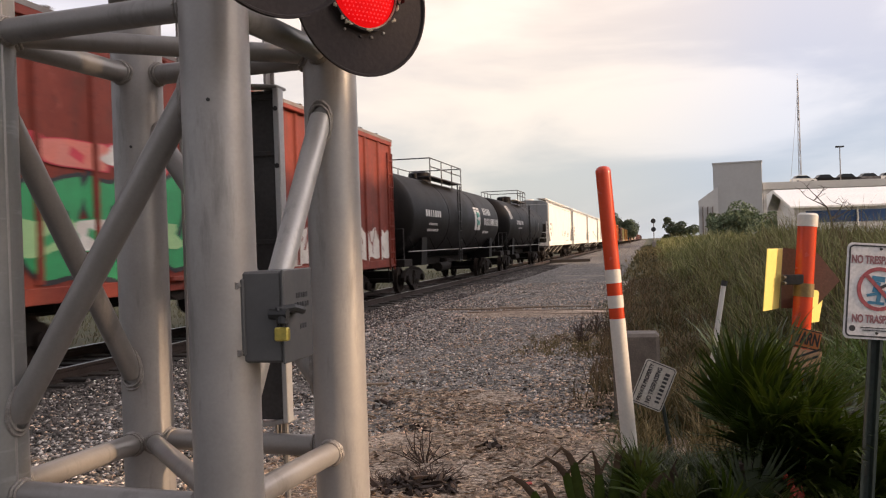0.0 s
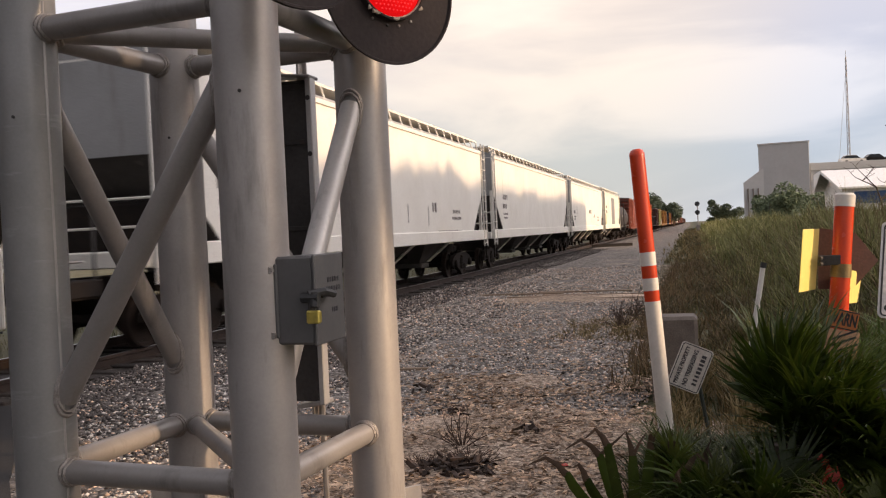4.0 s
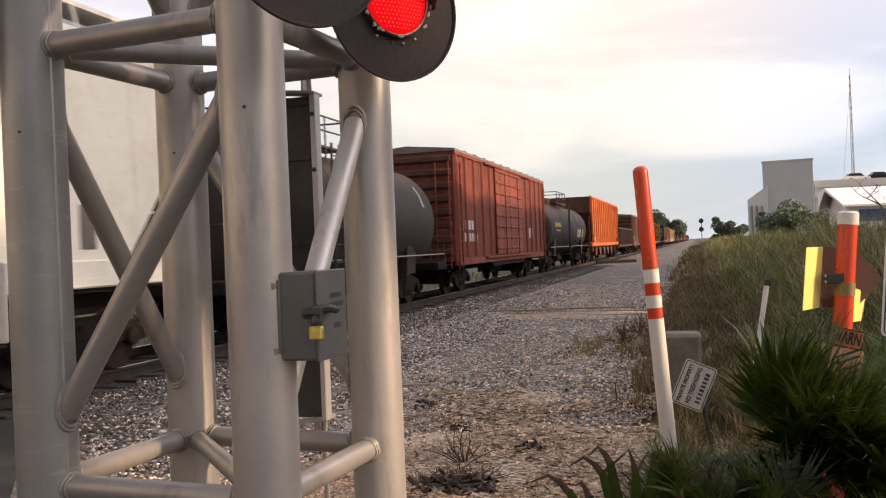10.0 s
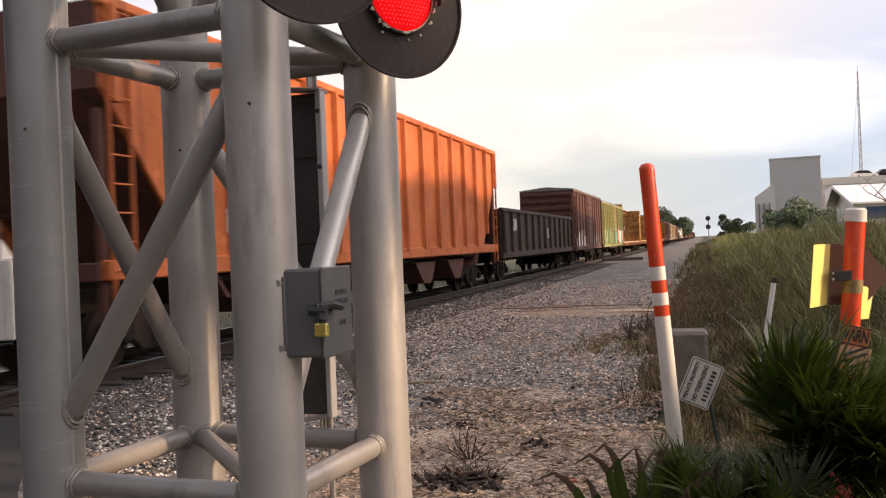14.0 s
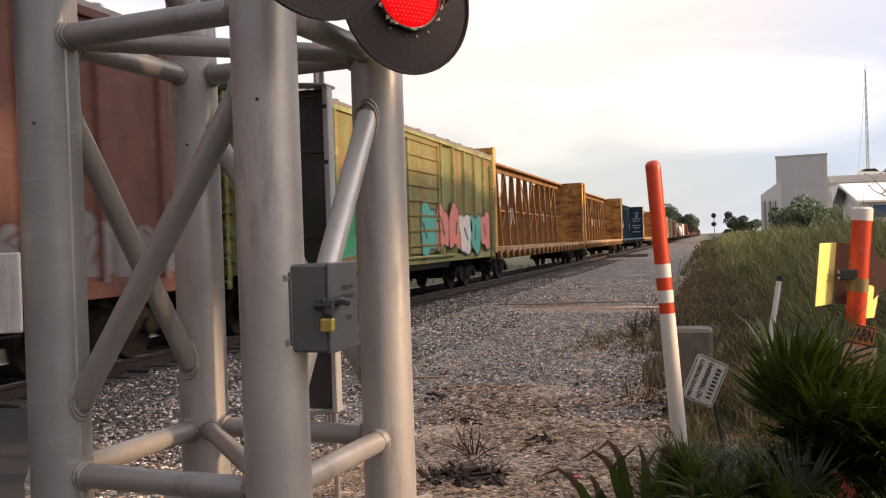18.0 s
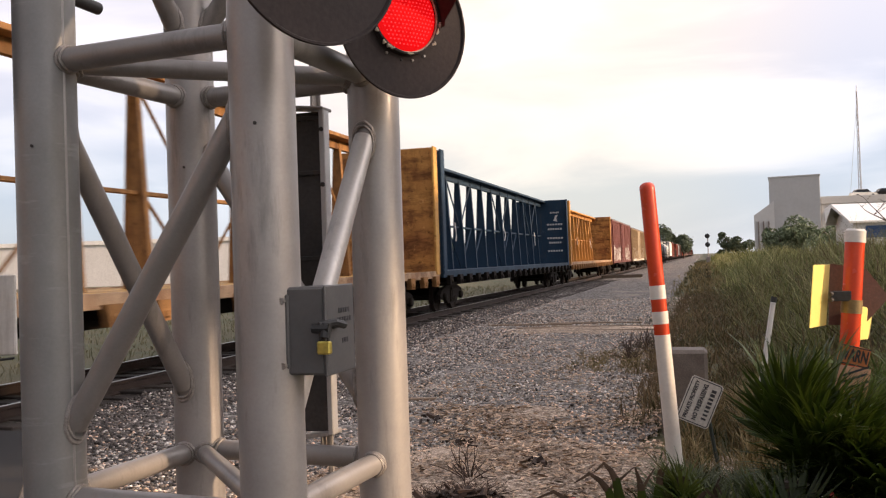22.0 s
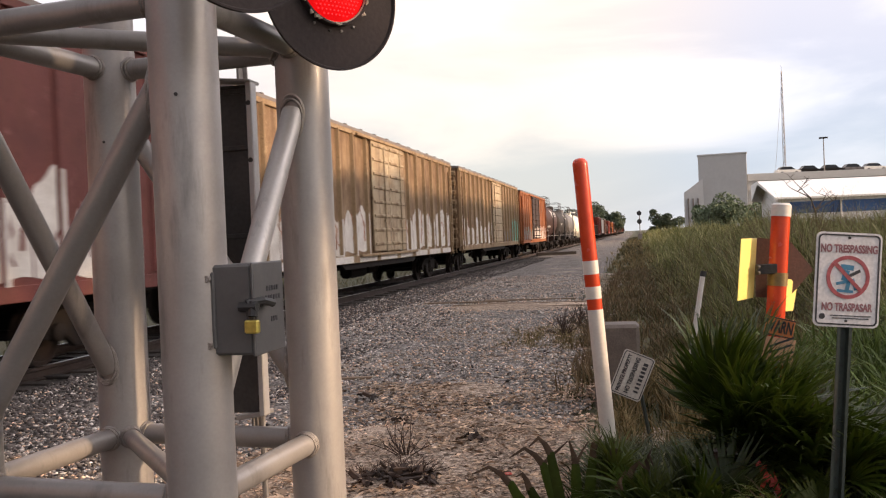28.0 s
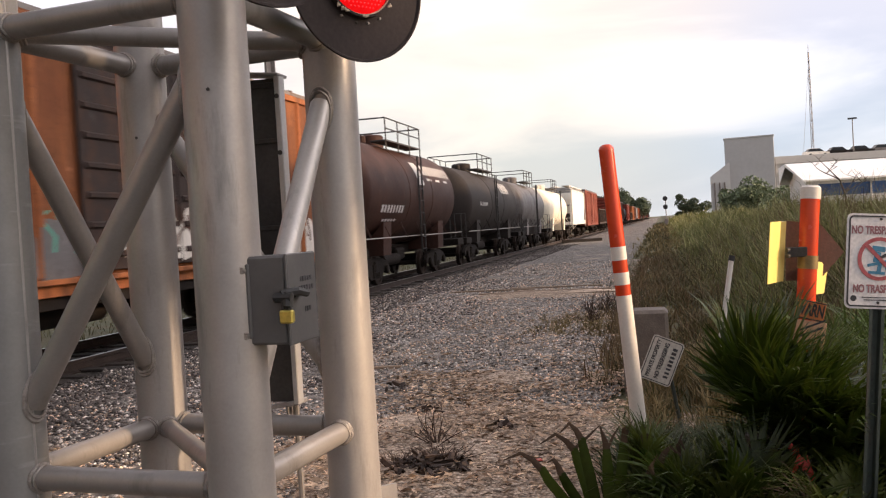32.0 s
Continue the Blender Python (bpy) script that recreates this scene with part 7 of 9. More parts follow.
def build_no_trespassing():
    c = Vector((0.885, 4.616, 1.341))
    m = panel_matrix(c, (0.2925, 0.064, -0.027), (0.026, 0.010, 0.435))
    th = thing("no_trespassing_sign", "white no trespassing sign in two languages on a steel post", "sign", at=m)
    w, h = 0.305, 0.438
    g = Geo()
    g.prism(rounded(w, h, 0.026), -0.0015, 0.0015, lambda u, v, q: (u, q, v))
    plate = part("plate", g, sign_white, th)
    part("border", frame_geo_2d(w - 0.018, h - 0.018, 0.022, 0.007, -0.004, -0.0015), ink, plate, "black border line")
    text_part("top_text", "NO TRESPASSING", 0.05, ink_maroon, plate, (0, -0.0035, 0.142), 0.262, "faded red capital letters")
    text_part("bottom_text", "NO TRASPASAR", 0.05, ink_maroon, plate, (0, -0.0035, -0.128), 0.235, "faded red capital letters")
    ringv = []
    g = Geo()
    n = 40
    for rr in (0.1, 0.083):
        for y in (-0.0045, -0.0015):
            ringv += [(rr * math.cos(2 * math.pi * k / n), y, 0.012 + rr * math.sin(2 * math.pi * k / n)) for k in range(n)]
    f = []
    for k in range(n):
        j = (k + 1) % n
        f += [(k, j, 2 * n + j, 2 * n + k), (k, n + k, n + j, j), (2 * n + k, 2 * n + j, 3 * n + j, 3 * n + k)]
    g.add(ringv, f)
    part("prohibition_ring", g, ink_red, plate, "red prohibition ring")
    g = Geo()
    g.box((0, -0.0048, 0.012), (0.18, 0.002, 0.017), 0, Matrix.Rotation(radians(45), 3, "Y"))
    part("prohibition_bar", g, ink_red, plate, "red diagonal bar")
    for (x, z, a, b, t) in ((-0.005, 0.058, 0.06, 0.024, 5), (-0.012, 0.02, 0.028, 0.05, 12), (0.028, 0.03, 0.062, 0.014, -28), (-0.02, -0.012, 0.07, 0.013, -12), (0.0, -0.03, 0.018, 0.05, 10), (-0.012, -0.052, 0.075, 0.013, 3), (0.03, -0.02, 0.014, 0.055, -18)):
        g = Geo()
        g.box((x, -0.0032, z), (a, 0.002, b), 0, Matrix.Rotation(radians(t), 3, "Y"))
        part("pictogram_shape", g, ink_blue if t != -28 else ink, plate, "plain blue shape")
    for z, ww in ((-0.166, 0.19), (-0.178, 0.17)):
        g = Geo()
        g.box((0.02, -0.0032, z), (ww, 0.002, 0.004))
        part("small_print", g, ink, plate, "unreadable line of print")
    g = Geo()
    g.lathe([(0, 0.014), (0.002, 0.014)], 20, (-0.112, -0.0015, -0.172), (0, -1, 0))
    part("emblem", g, ink, plate, "small round dark mark")
    for z in (0.195, -0.19):
        g = Geo()
        g.lathe([(0, 0.007), (0.005, 0.006)], 6, (0, -0.0015, z), (0, -1, 0))
        part("bolt", g, steel_dark, plate)
    g = Geo()
    g.prism([(-0.034, 0.002), (-0.02, 0.002), (-0.016, 0.026), (0.016, 0.026), (0.02, 0.002), (0.034, 0.002), (0.034, 0.006), (0.024, 0.008), (0.019, 0.031), (-0.019, 0.031), (-0.024, 0.008), (-0.034, 0.006)], -1.38, 0.2, lambda u, v, q: (u, v, q))
    post = part("post", g, post_green, th, "dark green U-channel steel post")
    for k in range(14):
        g = Geo()
        g.lathe([(0, 0.005), (0.001, 0.005)], 8, (0, 0.0255, -0.25 - k * 0.075), (0, -1, 0))
        part("post_hole", g, black, post)


build_no_trespassing()


def build_fallen_sign():
    tl, tr, bl, br = (Vector(p) for p in ((-0.166, 6.784, 0.756), (0.056, 6.831, 0.647), (-0.295, 6.752, 0.455), (-0.097, 6.794, 0.356)))
    c = (tl + tr + bl + br) / 4
    m = panel_matrix(c, (tl - bl), (bl - br))
    th = thing("leaning_sign", "small weathered private property sign leaning askew", "sign", at=m)
    w, h = 0.335, 0.24
    g = Geo()
    g.prism(rounded(w, h, 0.025), -0.0015, 0.0015, lambda u, v, q: (u, q, v))
    plate = part("plate", g, sign_dull, th, "weathered pale plate")
    part("border", frame_geo_2d(w - 0.016, h - 0.016, 0.02, 0.006, -0.004, -0.0015), ink, plate, "black border line")
    text_part("first_line", "PRIVATE PROPERTY", 0.04, ink, plate, (0, -0.0035, 0.065), 0.285, "black capital letters")
    text_part("second_line", "NO TRESPASSING", 0.045, ink, plate, (0, -0.0035, 0.0), 0.27, "black capital letters")
    for i, ww in enumerate((0.02, 0.02, 0.02, 0.028, 0.026, 0.024, 0.03, 0.03)):
        g = Geo()
        g.box((-0.105 + i * 0.03, -0.0032, -0.065), (ww * 0.72, 0.002, 0.034))
        part("name_bar", g, ink, plate, "dark bar in place of a name")
    g = Geo()
    g.box((0.0, 0.02, -0.02), (0.03, 0.02, 0.2))
    g.tube([(0.0, 0.03, 0.02), Vector((0.02, 0.03, -0.12))], 0.012, 8)
    part("stub", g, post_green, th)
    # thin stake that holds it
    g = Geo()
    g.tube([(c.x + 0.03, c.y + 0.04, c.z + 0.05), (c.x + 0.12, c.y + 0.10, 0.0)], 0.014, 8)
    tagged(part("sign_stake", g, post_green), "bent dark steel stake behind a leaning sign", "stake")


build_fallen_sign()


def build_block_and_stakes():
    g = Geo()
    g.box((-0.27, 8.52, 0.36), (0.42, 0.34, 0.80), 0.03)
    ob = tagged(part("concrete_block", g, concrete), "weathered brown concrete block standing in dry weeds", "concrete block")
    th = thing("survey_stake", "thin leaning white stake with a black top in the grass", "stake")
    g = Geo()
    g.tube([(0.322, 8.666, -0.02), (0.435, 8.703, 0.60), (0.535, 8.737, 1.165)], [0.026, 0.025, 0.024], 10)
    part("pole", g, white_plastic, th, "white painted pole")
    g = Geo()
    g.tube([(0.534, 8.737, 1.155), (0.545, 8.741, 1.205)], 0.029, 10)
    part("tip", g, black, th, "black tip")
    for p, q in (((0.49, 4.90, 0.42), (0.56, 4.88, 0.30)), ((0.52, 4.88, 0.40), (0.50, 4.86, 0.20)), ((0.56, 4.90, 0.36), (0.59, 4.88, 0.24)), ((0.59, 5.14, 0.50), (0.63, 5.05, 0.42))):
        g = Geo()
        a, b = Vector(p), Vector(q)
        s = Vector((0.014, 0.006, 0.006))
        g.add([a - s, a + s, b + s * 1.2, b - s, a - s + Vector((0, 0.004, 0)), a + s + Vector((0, 0.004, 0)), b + s * 1.2 + Vector((0, 0.004, 0)), b - s + Vector((0, 0.004, 0))],
              [(0, 1, 2, 3), (7, 6, 5, 4), (0, 4, 5, 1), (1, 5, 6, 2), (2, 6, 7, 3), (3, 7, 4, 0)])
        tagged(part("flagging_strip", g, ribbon_m), "short strip of red flagging tape in the palm", "tape", "red flagging strips")
    g = Geo()
    g.box((-0.93, 5.87, 0.06), (0.05, 0.03, 0.03), 0.008, Matrix.Rotation(0.5, 3, "Z"))
    tagged(part("red_scrap", g, ribbon_m), "small red plastic scrap lying on the gravel", "litter")


ribbon_m = material("red_flagging", (0.62, 0.05, 0.03), (0.5, 0.04, 0.03), rough=0.45, scale=20)
build_block_and_stakes()


# ---- plants ----
def blade(g, pts, widths, up=(0, 0, 1), fold=0.25):
    """A leaf strip along pts with a slight fold down its middle."""
    o = len(g.v)
    v, f = [], []
    pts = [Vector(p) for p in pts]
    for i, p in enumerate(pts):
        d = (pts[min(i + 1, len(pts) - 1)] - pts[max(i - 1, 0)]).normalized()
        s = d.cross(Vector(up))
        s = s.normalized() if s.length > 1e-4 else Vector((1, 0, 0))
        n = s.cross(d)
        w = widths[i]
        v += [p - s * w, p - n * w * fold, p + s * w]
    for i in range(len(pts) - 1):
        a = i * 3
        f += [(a, a + 1, a + 4, a + 3), (a + 1, a + 2, a + 5, a + 4)]
    g.add(v, f)


def fan_mesh(name, seed, mat, leaflets=20, size=0.62, petiole=0.45, droop=0.5, width=0.013, spread=80, fold=0.5):
    """A fan palm leaf: stalk along +x, leaflets spread at its end, the blade folded up along the rib."""
    r = random.Random(seed)
    g = Geo()
    blade(g, [(0, 0, 0), (petiole * 0.5, 0, 0.03), (petiole, 0, 0.0)], [0.013, 0.010, 0.009])
    for k in range(leaflets):
        q = 2 * k / (leaflets - 1) - 1
        a = radians(spread * q + r.uniform(-2.5, 2.5))
        L = size * (0.62 + 0.38 * math.cos(a * 0.95)) * r.uniform(0.88, 1.06)
        d = Vector((math.cos(a), math.sin(a) * math.cos(fold), abs(math.sin(a)) * math.sin(fold)))
        start = Vector((petiole - 0.02 + 0.16 * size * (1 - abs(q)), 0, -0.02 * (1 - abs(q))))
        dr = droop * r.uniform(0.4, 1.5)
        bend = Vector((0, r.uniform(-0.1, 0.1), 0))
        pts, ws = [], []
        for i in range(6):
            t = i / 5
            pts.append(start + d * L * t + bend * L * t * t + Vector((0, 0, 0.06 * L * t - dr * L * t ** 3.0)))
            ws.append(width * (0.55, 1.0, 1.05, 0.85, 0.5, 0.06)[i])
        blade(g, pts, ws, up=(0, -math.sin(a) * math.sin(fold), 1))
    return g.mesh(name, mat, smooth=60)


FANS = [fan_mesh("palm_leaf", 31, leaf_m, 26, 0.72, 0.42, 0.18, 0.019), fan_mesh("palm_leaf", 32, leaf_m, 28, 0.80, 0.46, 0.28, 0.018, 66, 0.7), fan_mesh("palm_leaf", 33, leaf_m, 26, 0.64, 0.36, 0.5, 0.018, 90, 0.35), fan_mesh("palm_leaf", 34, leaf_light, 22, 0.6, 0.36, 0.35, 0.015, 75, 0.6), fan_mesh("palm_leaf", 35, leaf_dead, 18, 0.55, 0.4, 1.0, 0.009)]


def palm(base, leaves, seed, scale=1.0, label="dark green fan palm with long narrow leaflets", fans=(0, 0, 1, 1, 2)):
    """leaves: rows of (turn from +x in degrees, lift in degrees)."""
    r = random.Random(seed)
    th = thing("fan_palm", label, "palm", "palms at the sign posts", at=base)
    g = Geo()
    g.tube([(0, 0, -0.05 - base[2]), (0, 0, 0.0), (0, 0, 0.1)], [0.09, 0.10, 0.05], 10)
    part("trunk", g, bark, th, "short fibrous trunk")
    for k, (az, el) in enumerate(leaves):
        me = FANS[r.choice(fans)]
        m = Matrix.Rotation(radians(az + r.uniform(-7, 7)), 4, "Z") @ Matrix.Rotation(-radians(el + r.uniform(-6, 6)), 4, "Y") @ Matrix.Rotation(r.uniform(-0.6, 0.6), 4, "X") @ Matrix.Scale(scale * r.uniform(0.86, 1.1), 4)
        part("palm_leaf", me, None, th, at=Matrix.Translation((0, 0, 0.04)) @ m)
    return th


def spiral(count, low, high, start=0.0):
    """Leaves round a stem, the young upright ones last."""
    return [((start + 137.5 * k) % 360, low + (high - low) * (k + 0.5) / count) for k in range(count)]


palm((0.345, 5.36, 0.26), [(95, 80), (60, 80), (110, 84), (20, 78), (75, 72), (340, 76), (300, 74), (110, 70), (45, 66), (270, 62), (320, 60), (15, 58), (290, 70), (70, 60), (350, 48), (285, 40), (310, 28)], 1, 0.64, fans=(1, 1, 0))
palm((0.50, 5.36, 0.32), [(0, 20), (12, 8), (350, 2), (25, 30), (335, 14), (5, 40), (345, 30), (320, 4), (20, -6), (0, -14), (330, -8), (310, 20), (295, 34), (40, 48), (275, 24), (290, 5), (70, 60), (260, 46), (355, 55), (30, 18), (230, 30), (305, -10)], 12, 0.66, fans=(0, 1, 0, 2))
palm((0.84, 5.2, 0.2), spiral(18, -8, 44, 40) + [(0, 30), (20, 18), (340, 12), (250, 30), (290, 25), (270, 45), (230, 20)], 3, 0.64)
palm((1.3, 5.6, 0.12), spiral(16, 0, 50, 80), 5, 0.58)
palm((-0.02, 4.85, 0.02), spiral(15, 15, 78, 20), 9, 0.48, "small fan palm with light green leaves", (3, 3, 2))
palm((0.26, 4.75, 0.02), spiral(15, 10, 66, 60), 2, 0.5, "small fan palm with lighter green leaves", (3, 0, 2))
palm((0.70, 4.55, 0.03), spiral(14, 2, 48, 10), 4, 0.56, "low fan palm with drooping dark leaves", (2, 3, 4, 0))


def arching_blades(base, count, seed, reach, mat, label):
    """A tuft of long thin blades that rise and bow over."""
    r = random.Random(seed)
    th = thing("grass_tuft", label, "grass tuft", "arching tufts at the palms", at=base)
    for k in range(count):
        a = r.uniform(0, 6.283)
        L, up = reach * r.uniform(0.5, 1.0), r.uniform(0.35, 0.9)
        d = Vector((math.cos(a), math.sin(a), 0))
        pts = [d * L * t * (0.5 + 0.5 * t) + Vector((0, 0, L * up * (1.7 * t - 1.25 * t ** 2.2))) for t in (0, 0.2, 0.4, 0.6, 0.8, 1.0)]
        g = Geo()
        blade(g, pts, [0.004, 0.006, 0.006, 0.005, 0.004, 0.001])
        part("blade", g, mat, th)


palm((-0.20, 5.02, 0.14), [(180, 70), (150, 76), (200, 60), (120, 72), (230, 52), (90, 66), (165, 40), (250, 62)], 14, 0.42, "small fan palm with pale striped leaves at a post", (3,))
arching_blades((0.02, 5.5, 0.0), 30, 15, 0.5, straw_m, "tuft of bowed dry straw-coloured blades")
arching_blades((0.18, 4.62, 0.0), 34, 5, 0.62, leaf_light, "tuft of long light green bowed blades")
arching_blades((0.48, 4.55, 0.0), 30, 6, 0.6, straw_m, "tuft of bowed dry straw-coloured blades")
arching_blades((-0.12, 4.6, 0.0), 26, 7, 0.5, leaf_light, "tuft of long light green bowed blades")
arching_blades((0.75, 4.7, 0.0), 26, 8, 0.66, straw_m, "tuft of bowed dry straw-coloured blades")
arching_blades((-0.24, 5.9, 0.0), 24, 9, 0.5, leaf_light, "tuft of long light green bowed blades")


def build_yucca():
    th = thing("cut_palm", "stubby palm with dark cut leaf stalks and withered tips", "palm", at=(-0.42, 4.9, 0.0))
    r = random.Random(8)
    stalks = [(-0.36, -0.2, 0.60, -0.28), (-0.14, -0.04, 0.80, -0.16), (-0.20, 0.06, 0.66, -0.26), (0.0, 0.0, 0.68, -0.04), (0.10, 0.02, 0.73, 0.02), (0.20, 0.05, 0.66, 0.10), (0.30, -0.02, 0.58, 0.16), (0.40, 0.08, 0.60, 0.06), (0.24, -0.12, 0.48, 0.04), (-0.26, -0.1, 0.5, -0.1)]
    for x, y, h, tip in stalks:
        g = Geo()
        hh = h * 0.58
        tip *= 0.45
        blade(g, [(x * 0.35, y * 0.4, -0.02), (x * 0.6, y * 0.7, hh * 0.45), (x * 0.8, y, hh * 0.8), (x * 0.9, y, hh)], [0.030, 0.029, 0.027, 0.020], up=(0, 1, 0))
        lf = part("leaf_stalk", g, leaf_m, th, "stiff dark green leaf stalk")
        g = Geo()
        e = Vector((x * 0.9, y, hh - 0.01))
        blade(g, [e, e + Vector((tip * 0.35, 0, 0.05)), e + Vector((tip * 0.8, -0.02, 0.09)), e + Vector((tip * 1.5, -0.03, 0.09 + r.uniform(-0.06, 0.05)))], [0.020, 0.015, 0.010, 0.003], up=(0, 1, 0))
        part("withered_tip", g, leaf_dead, lf, "dry brown curled tip")
        if r.random() < 0.5:
            g = Geo()
            blade(g, [e, e + Vector((-tip * 0.5 + 0.03, 0, 0.08)), e + Vector((-tip * 0.7 + 0.06, 0, 0.13))], [0.01, 0.006, 0.002], up=(0, 1, 0))
            part("withered_tip", g, leaf_dead, lf, "dry brown curled tip")


build_yucca()


def build_twigs(pos, size, seed, n=26, label="dry leafless brown weed on the gravel"):
    flat = 0.35 if "heap" in label else 1.0
    r = random.Random(seed)
    th = thing("dry_weed", label, "weed", "dry weeds on the gravel", at=pos)
    for k in range(n):
        a, L = r.uniform(0, 6.28), size * r.uniform(0.4, 1.0)
        el = r.uniform(0.3, 1.45) * flat
        p = Vector((0, 0, -0.01))
        pts = [p]
        d = Vector((math.cos(a) * math.cos(el), math.sin(a) * math.cos(el), math.sin(el)))
        for i in range(4):
            d = (d + Vector((r.uniform(-0.35, 0.35), r.uniform(-0.35, 0.35), r.uniform(-0.1, 0.3) * flat))).normalized()
            p = p + d * L / 4
            pts.append(p)
        g = Geo()
        g.tube(pts, [0.006, 0.005, 0.004, 0.003, 0.0015], 5)
        q = pts[2]
        for _ in range(2):
            e = Vector((r.uniform(-1, 1), r.uniform(-1, 1), r.uniform(0, 1))).normalized()
            g.tube([q, q + e * L * 0.16, q + e * L * 0.3 + Vector((0, 0, 0.02))], [0.003, 0.0025, 0.001], 4)
        part("twig", g, twig_m, th)


build_twigs((-1.74, 6.35, 0.03), 0.36, 1, 14)
build_twigs((-1.60, 5.95, 0.02), 0.34, 2, 40, "low heap of dry brown twigs on the gravel")
build_twigs((-1.85, 5.85, 0.02), 0.30, 3, 36, "low heap of dry brown twigs on the gravel")
build_twigs((-1.2, 13.9, 0.03), 0.6, 4, 30, "brown dead weed at the gravel edge")
build_twigs((-0.8, 14.6, 0.03), 0.6, 5, 30, "brown dead weed at the gravel edge")
build_twigs((-1.05, 15.5, 0.03), 0.55, 6, 26, "brown dead weed at the gravel edge")



def build_bark_heap(pos, count, reach, seed):
    """Curled slabs of dark bark and rotten wood in a low pile."""
    r = random.Random(seed)
    th = thing("bark_heap", "low pile of dark rotten bark on bare earth", "debris", "heaps of bark on the earth", at=pos)
    for k in range(count):
        a, q = r.uniform(0, 6.28), reach * r.random() ** 0.7
        L, w, curl = r.uniform(0.02, 0.075), r.uniform(0.010, 0.028), r.uniform(0.2, 1.2)
        v = []
        for z in (0.0, 0.008):
            for i in range(5):
                u = i / 2 - 1
                for j in (-1, 0, 1):
                    v.append((u * L + r.uniform(-0.008, 0.008), j * w * (1.1 - 0.3 * abs(u)), z + curl * w * (0.8 - j * j) + r.uniform(-0.005, 0.005)))
        f = []
        for i in range(4):
            for j in range(2):
                n = i * 3 + j
                f += [(n, n + 3, n + 4, n + 1), (n + 15, n + 16, n + 19, n + 18)]
            n = i * 3
            f += [(n, n + 15, n + 18, n + 3), (n + 2, n + 5, n + 20, n + 17)]
        f += [(0, 1, 16, 15), (1, 2, 17, 16), (12, 27, 28, 13), (13, 28, 29, 14)]
        g = Geo()
        g.add(v, f)
        h = 0.10 * (1 - q / reach) * r.random()
        part("bark_slab", g, bark_dark if k % 5 else twig_m, th, at=Matrix.Translation((math.cos(a) * q * 1.2, math.sin(a) * q, h)) @ Matrix.Rotation(r.uniform(-1.6, 1.6), 4, "Z") @ Matrix.Rotation(r.uniform(-0.6, 0.6), 4, "Y") @ Matrix.Rotation(r.uniform(-0.9, 0.9), 4, "X"))


bark_dark = material("rotten_bark", (0.030, 0.019, 0.014), (0.060, 0.038, 0.026), rough=0.95, scale=12, fine=70, bump=0.5, spread=0.4)
build_bark_heap((-1.64, 5.74, 0.05), 95, 0.25, 1)
build_bark_heap((-1.38, 6.84, 0.05), 9, 0.12, 2)
build_bark_heap((-2.15, 7.55, 0.04), 7, 0.16, 3)
build_bark_heap((-2.75, 8.5, 0.04), 6, 0.16, 4)

# loose boards, an old tie and litter on the yard
for k, (x, y, l, w, h, a, mt, nm, lb) in enumerate(((-3.3, 20.1, 1.9, 0.12, 0.04, 0.1, plank_m, "plank", "weathered tan board lying on the gravel"), (-2.2, 20.4, 2.6, 0.1, 0.035, -0.06, plank_m, "plank", "weathered tan board lying on the gravel"),
                                               (-2.6, 21.4, 2.2, 0.12, 0.04, 0.02, plank_m, "plank", "weathered tan board lying on the gravel"), (-5.85, 66, 3.0, 0.3, 0.22, 0.35, tie_m, "old_tie", "discarded dark timber tie beside the track"),
                                               (-4.1, 21.0, 2.0, 0.1, 0.04, 0.03, plank_m, "plank", "weathered tan board lying on the gravel"), (-3.0, 19.7, 1.6, 0.14, 0.04, -0.1, plank_m, "plank", "weathered tan board lying on the gravel"), (-1.7, 19.3, 1.5, 0.1, 0.04, 0.05, plank_m, "plank", "weathered tan board lying on the gravel"), (-3.3, 9.9, 0.42, 0.07, 0.03, 0.2, plank_m, "plank", "short splintered board lying on the gravel"), (-1.35, 6.9, 0.3, 0.05, 0.03, -0.3, twig_m, "stick", "short dark stick on the gravel"),
                                               (-1.1, 6.1, 0.5, 0.03, 0.025, 0.12, plank_m, "stick", "thin pale stick on the gravel"), (-1.5, 5.75, 0.6, 0.025, 0.02, -0.1, plank_m, "stick", "thin pale stick on the gravel"), (-0.9, 6.5, 0.4, 0.03, 0.02, -0.15, twig_m, "stick", "short dark stick on the gravel"))):
    g = Geo()
    g.box((0, 0, 0), (l, w, h), 0.006)
    tagged(part(nm, g, mt, at=Matrix.Translation((x, y, h / 2 + 0.025)) @ Matrix.Rotation(a, 4, "Z")), lb, nm.replace("_", " "))


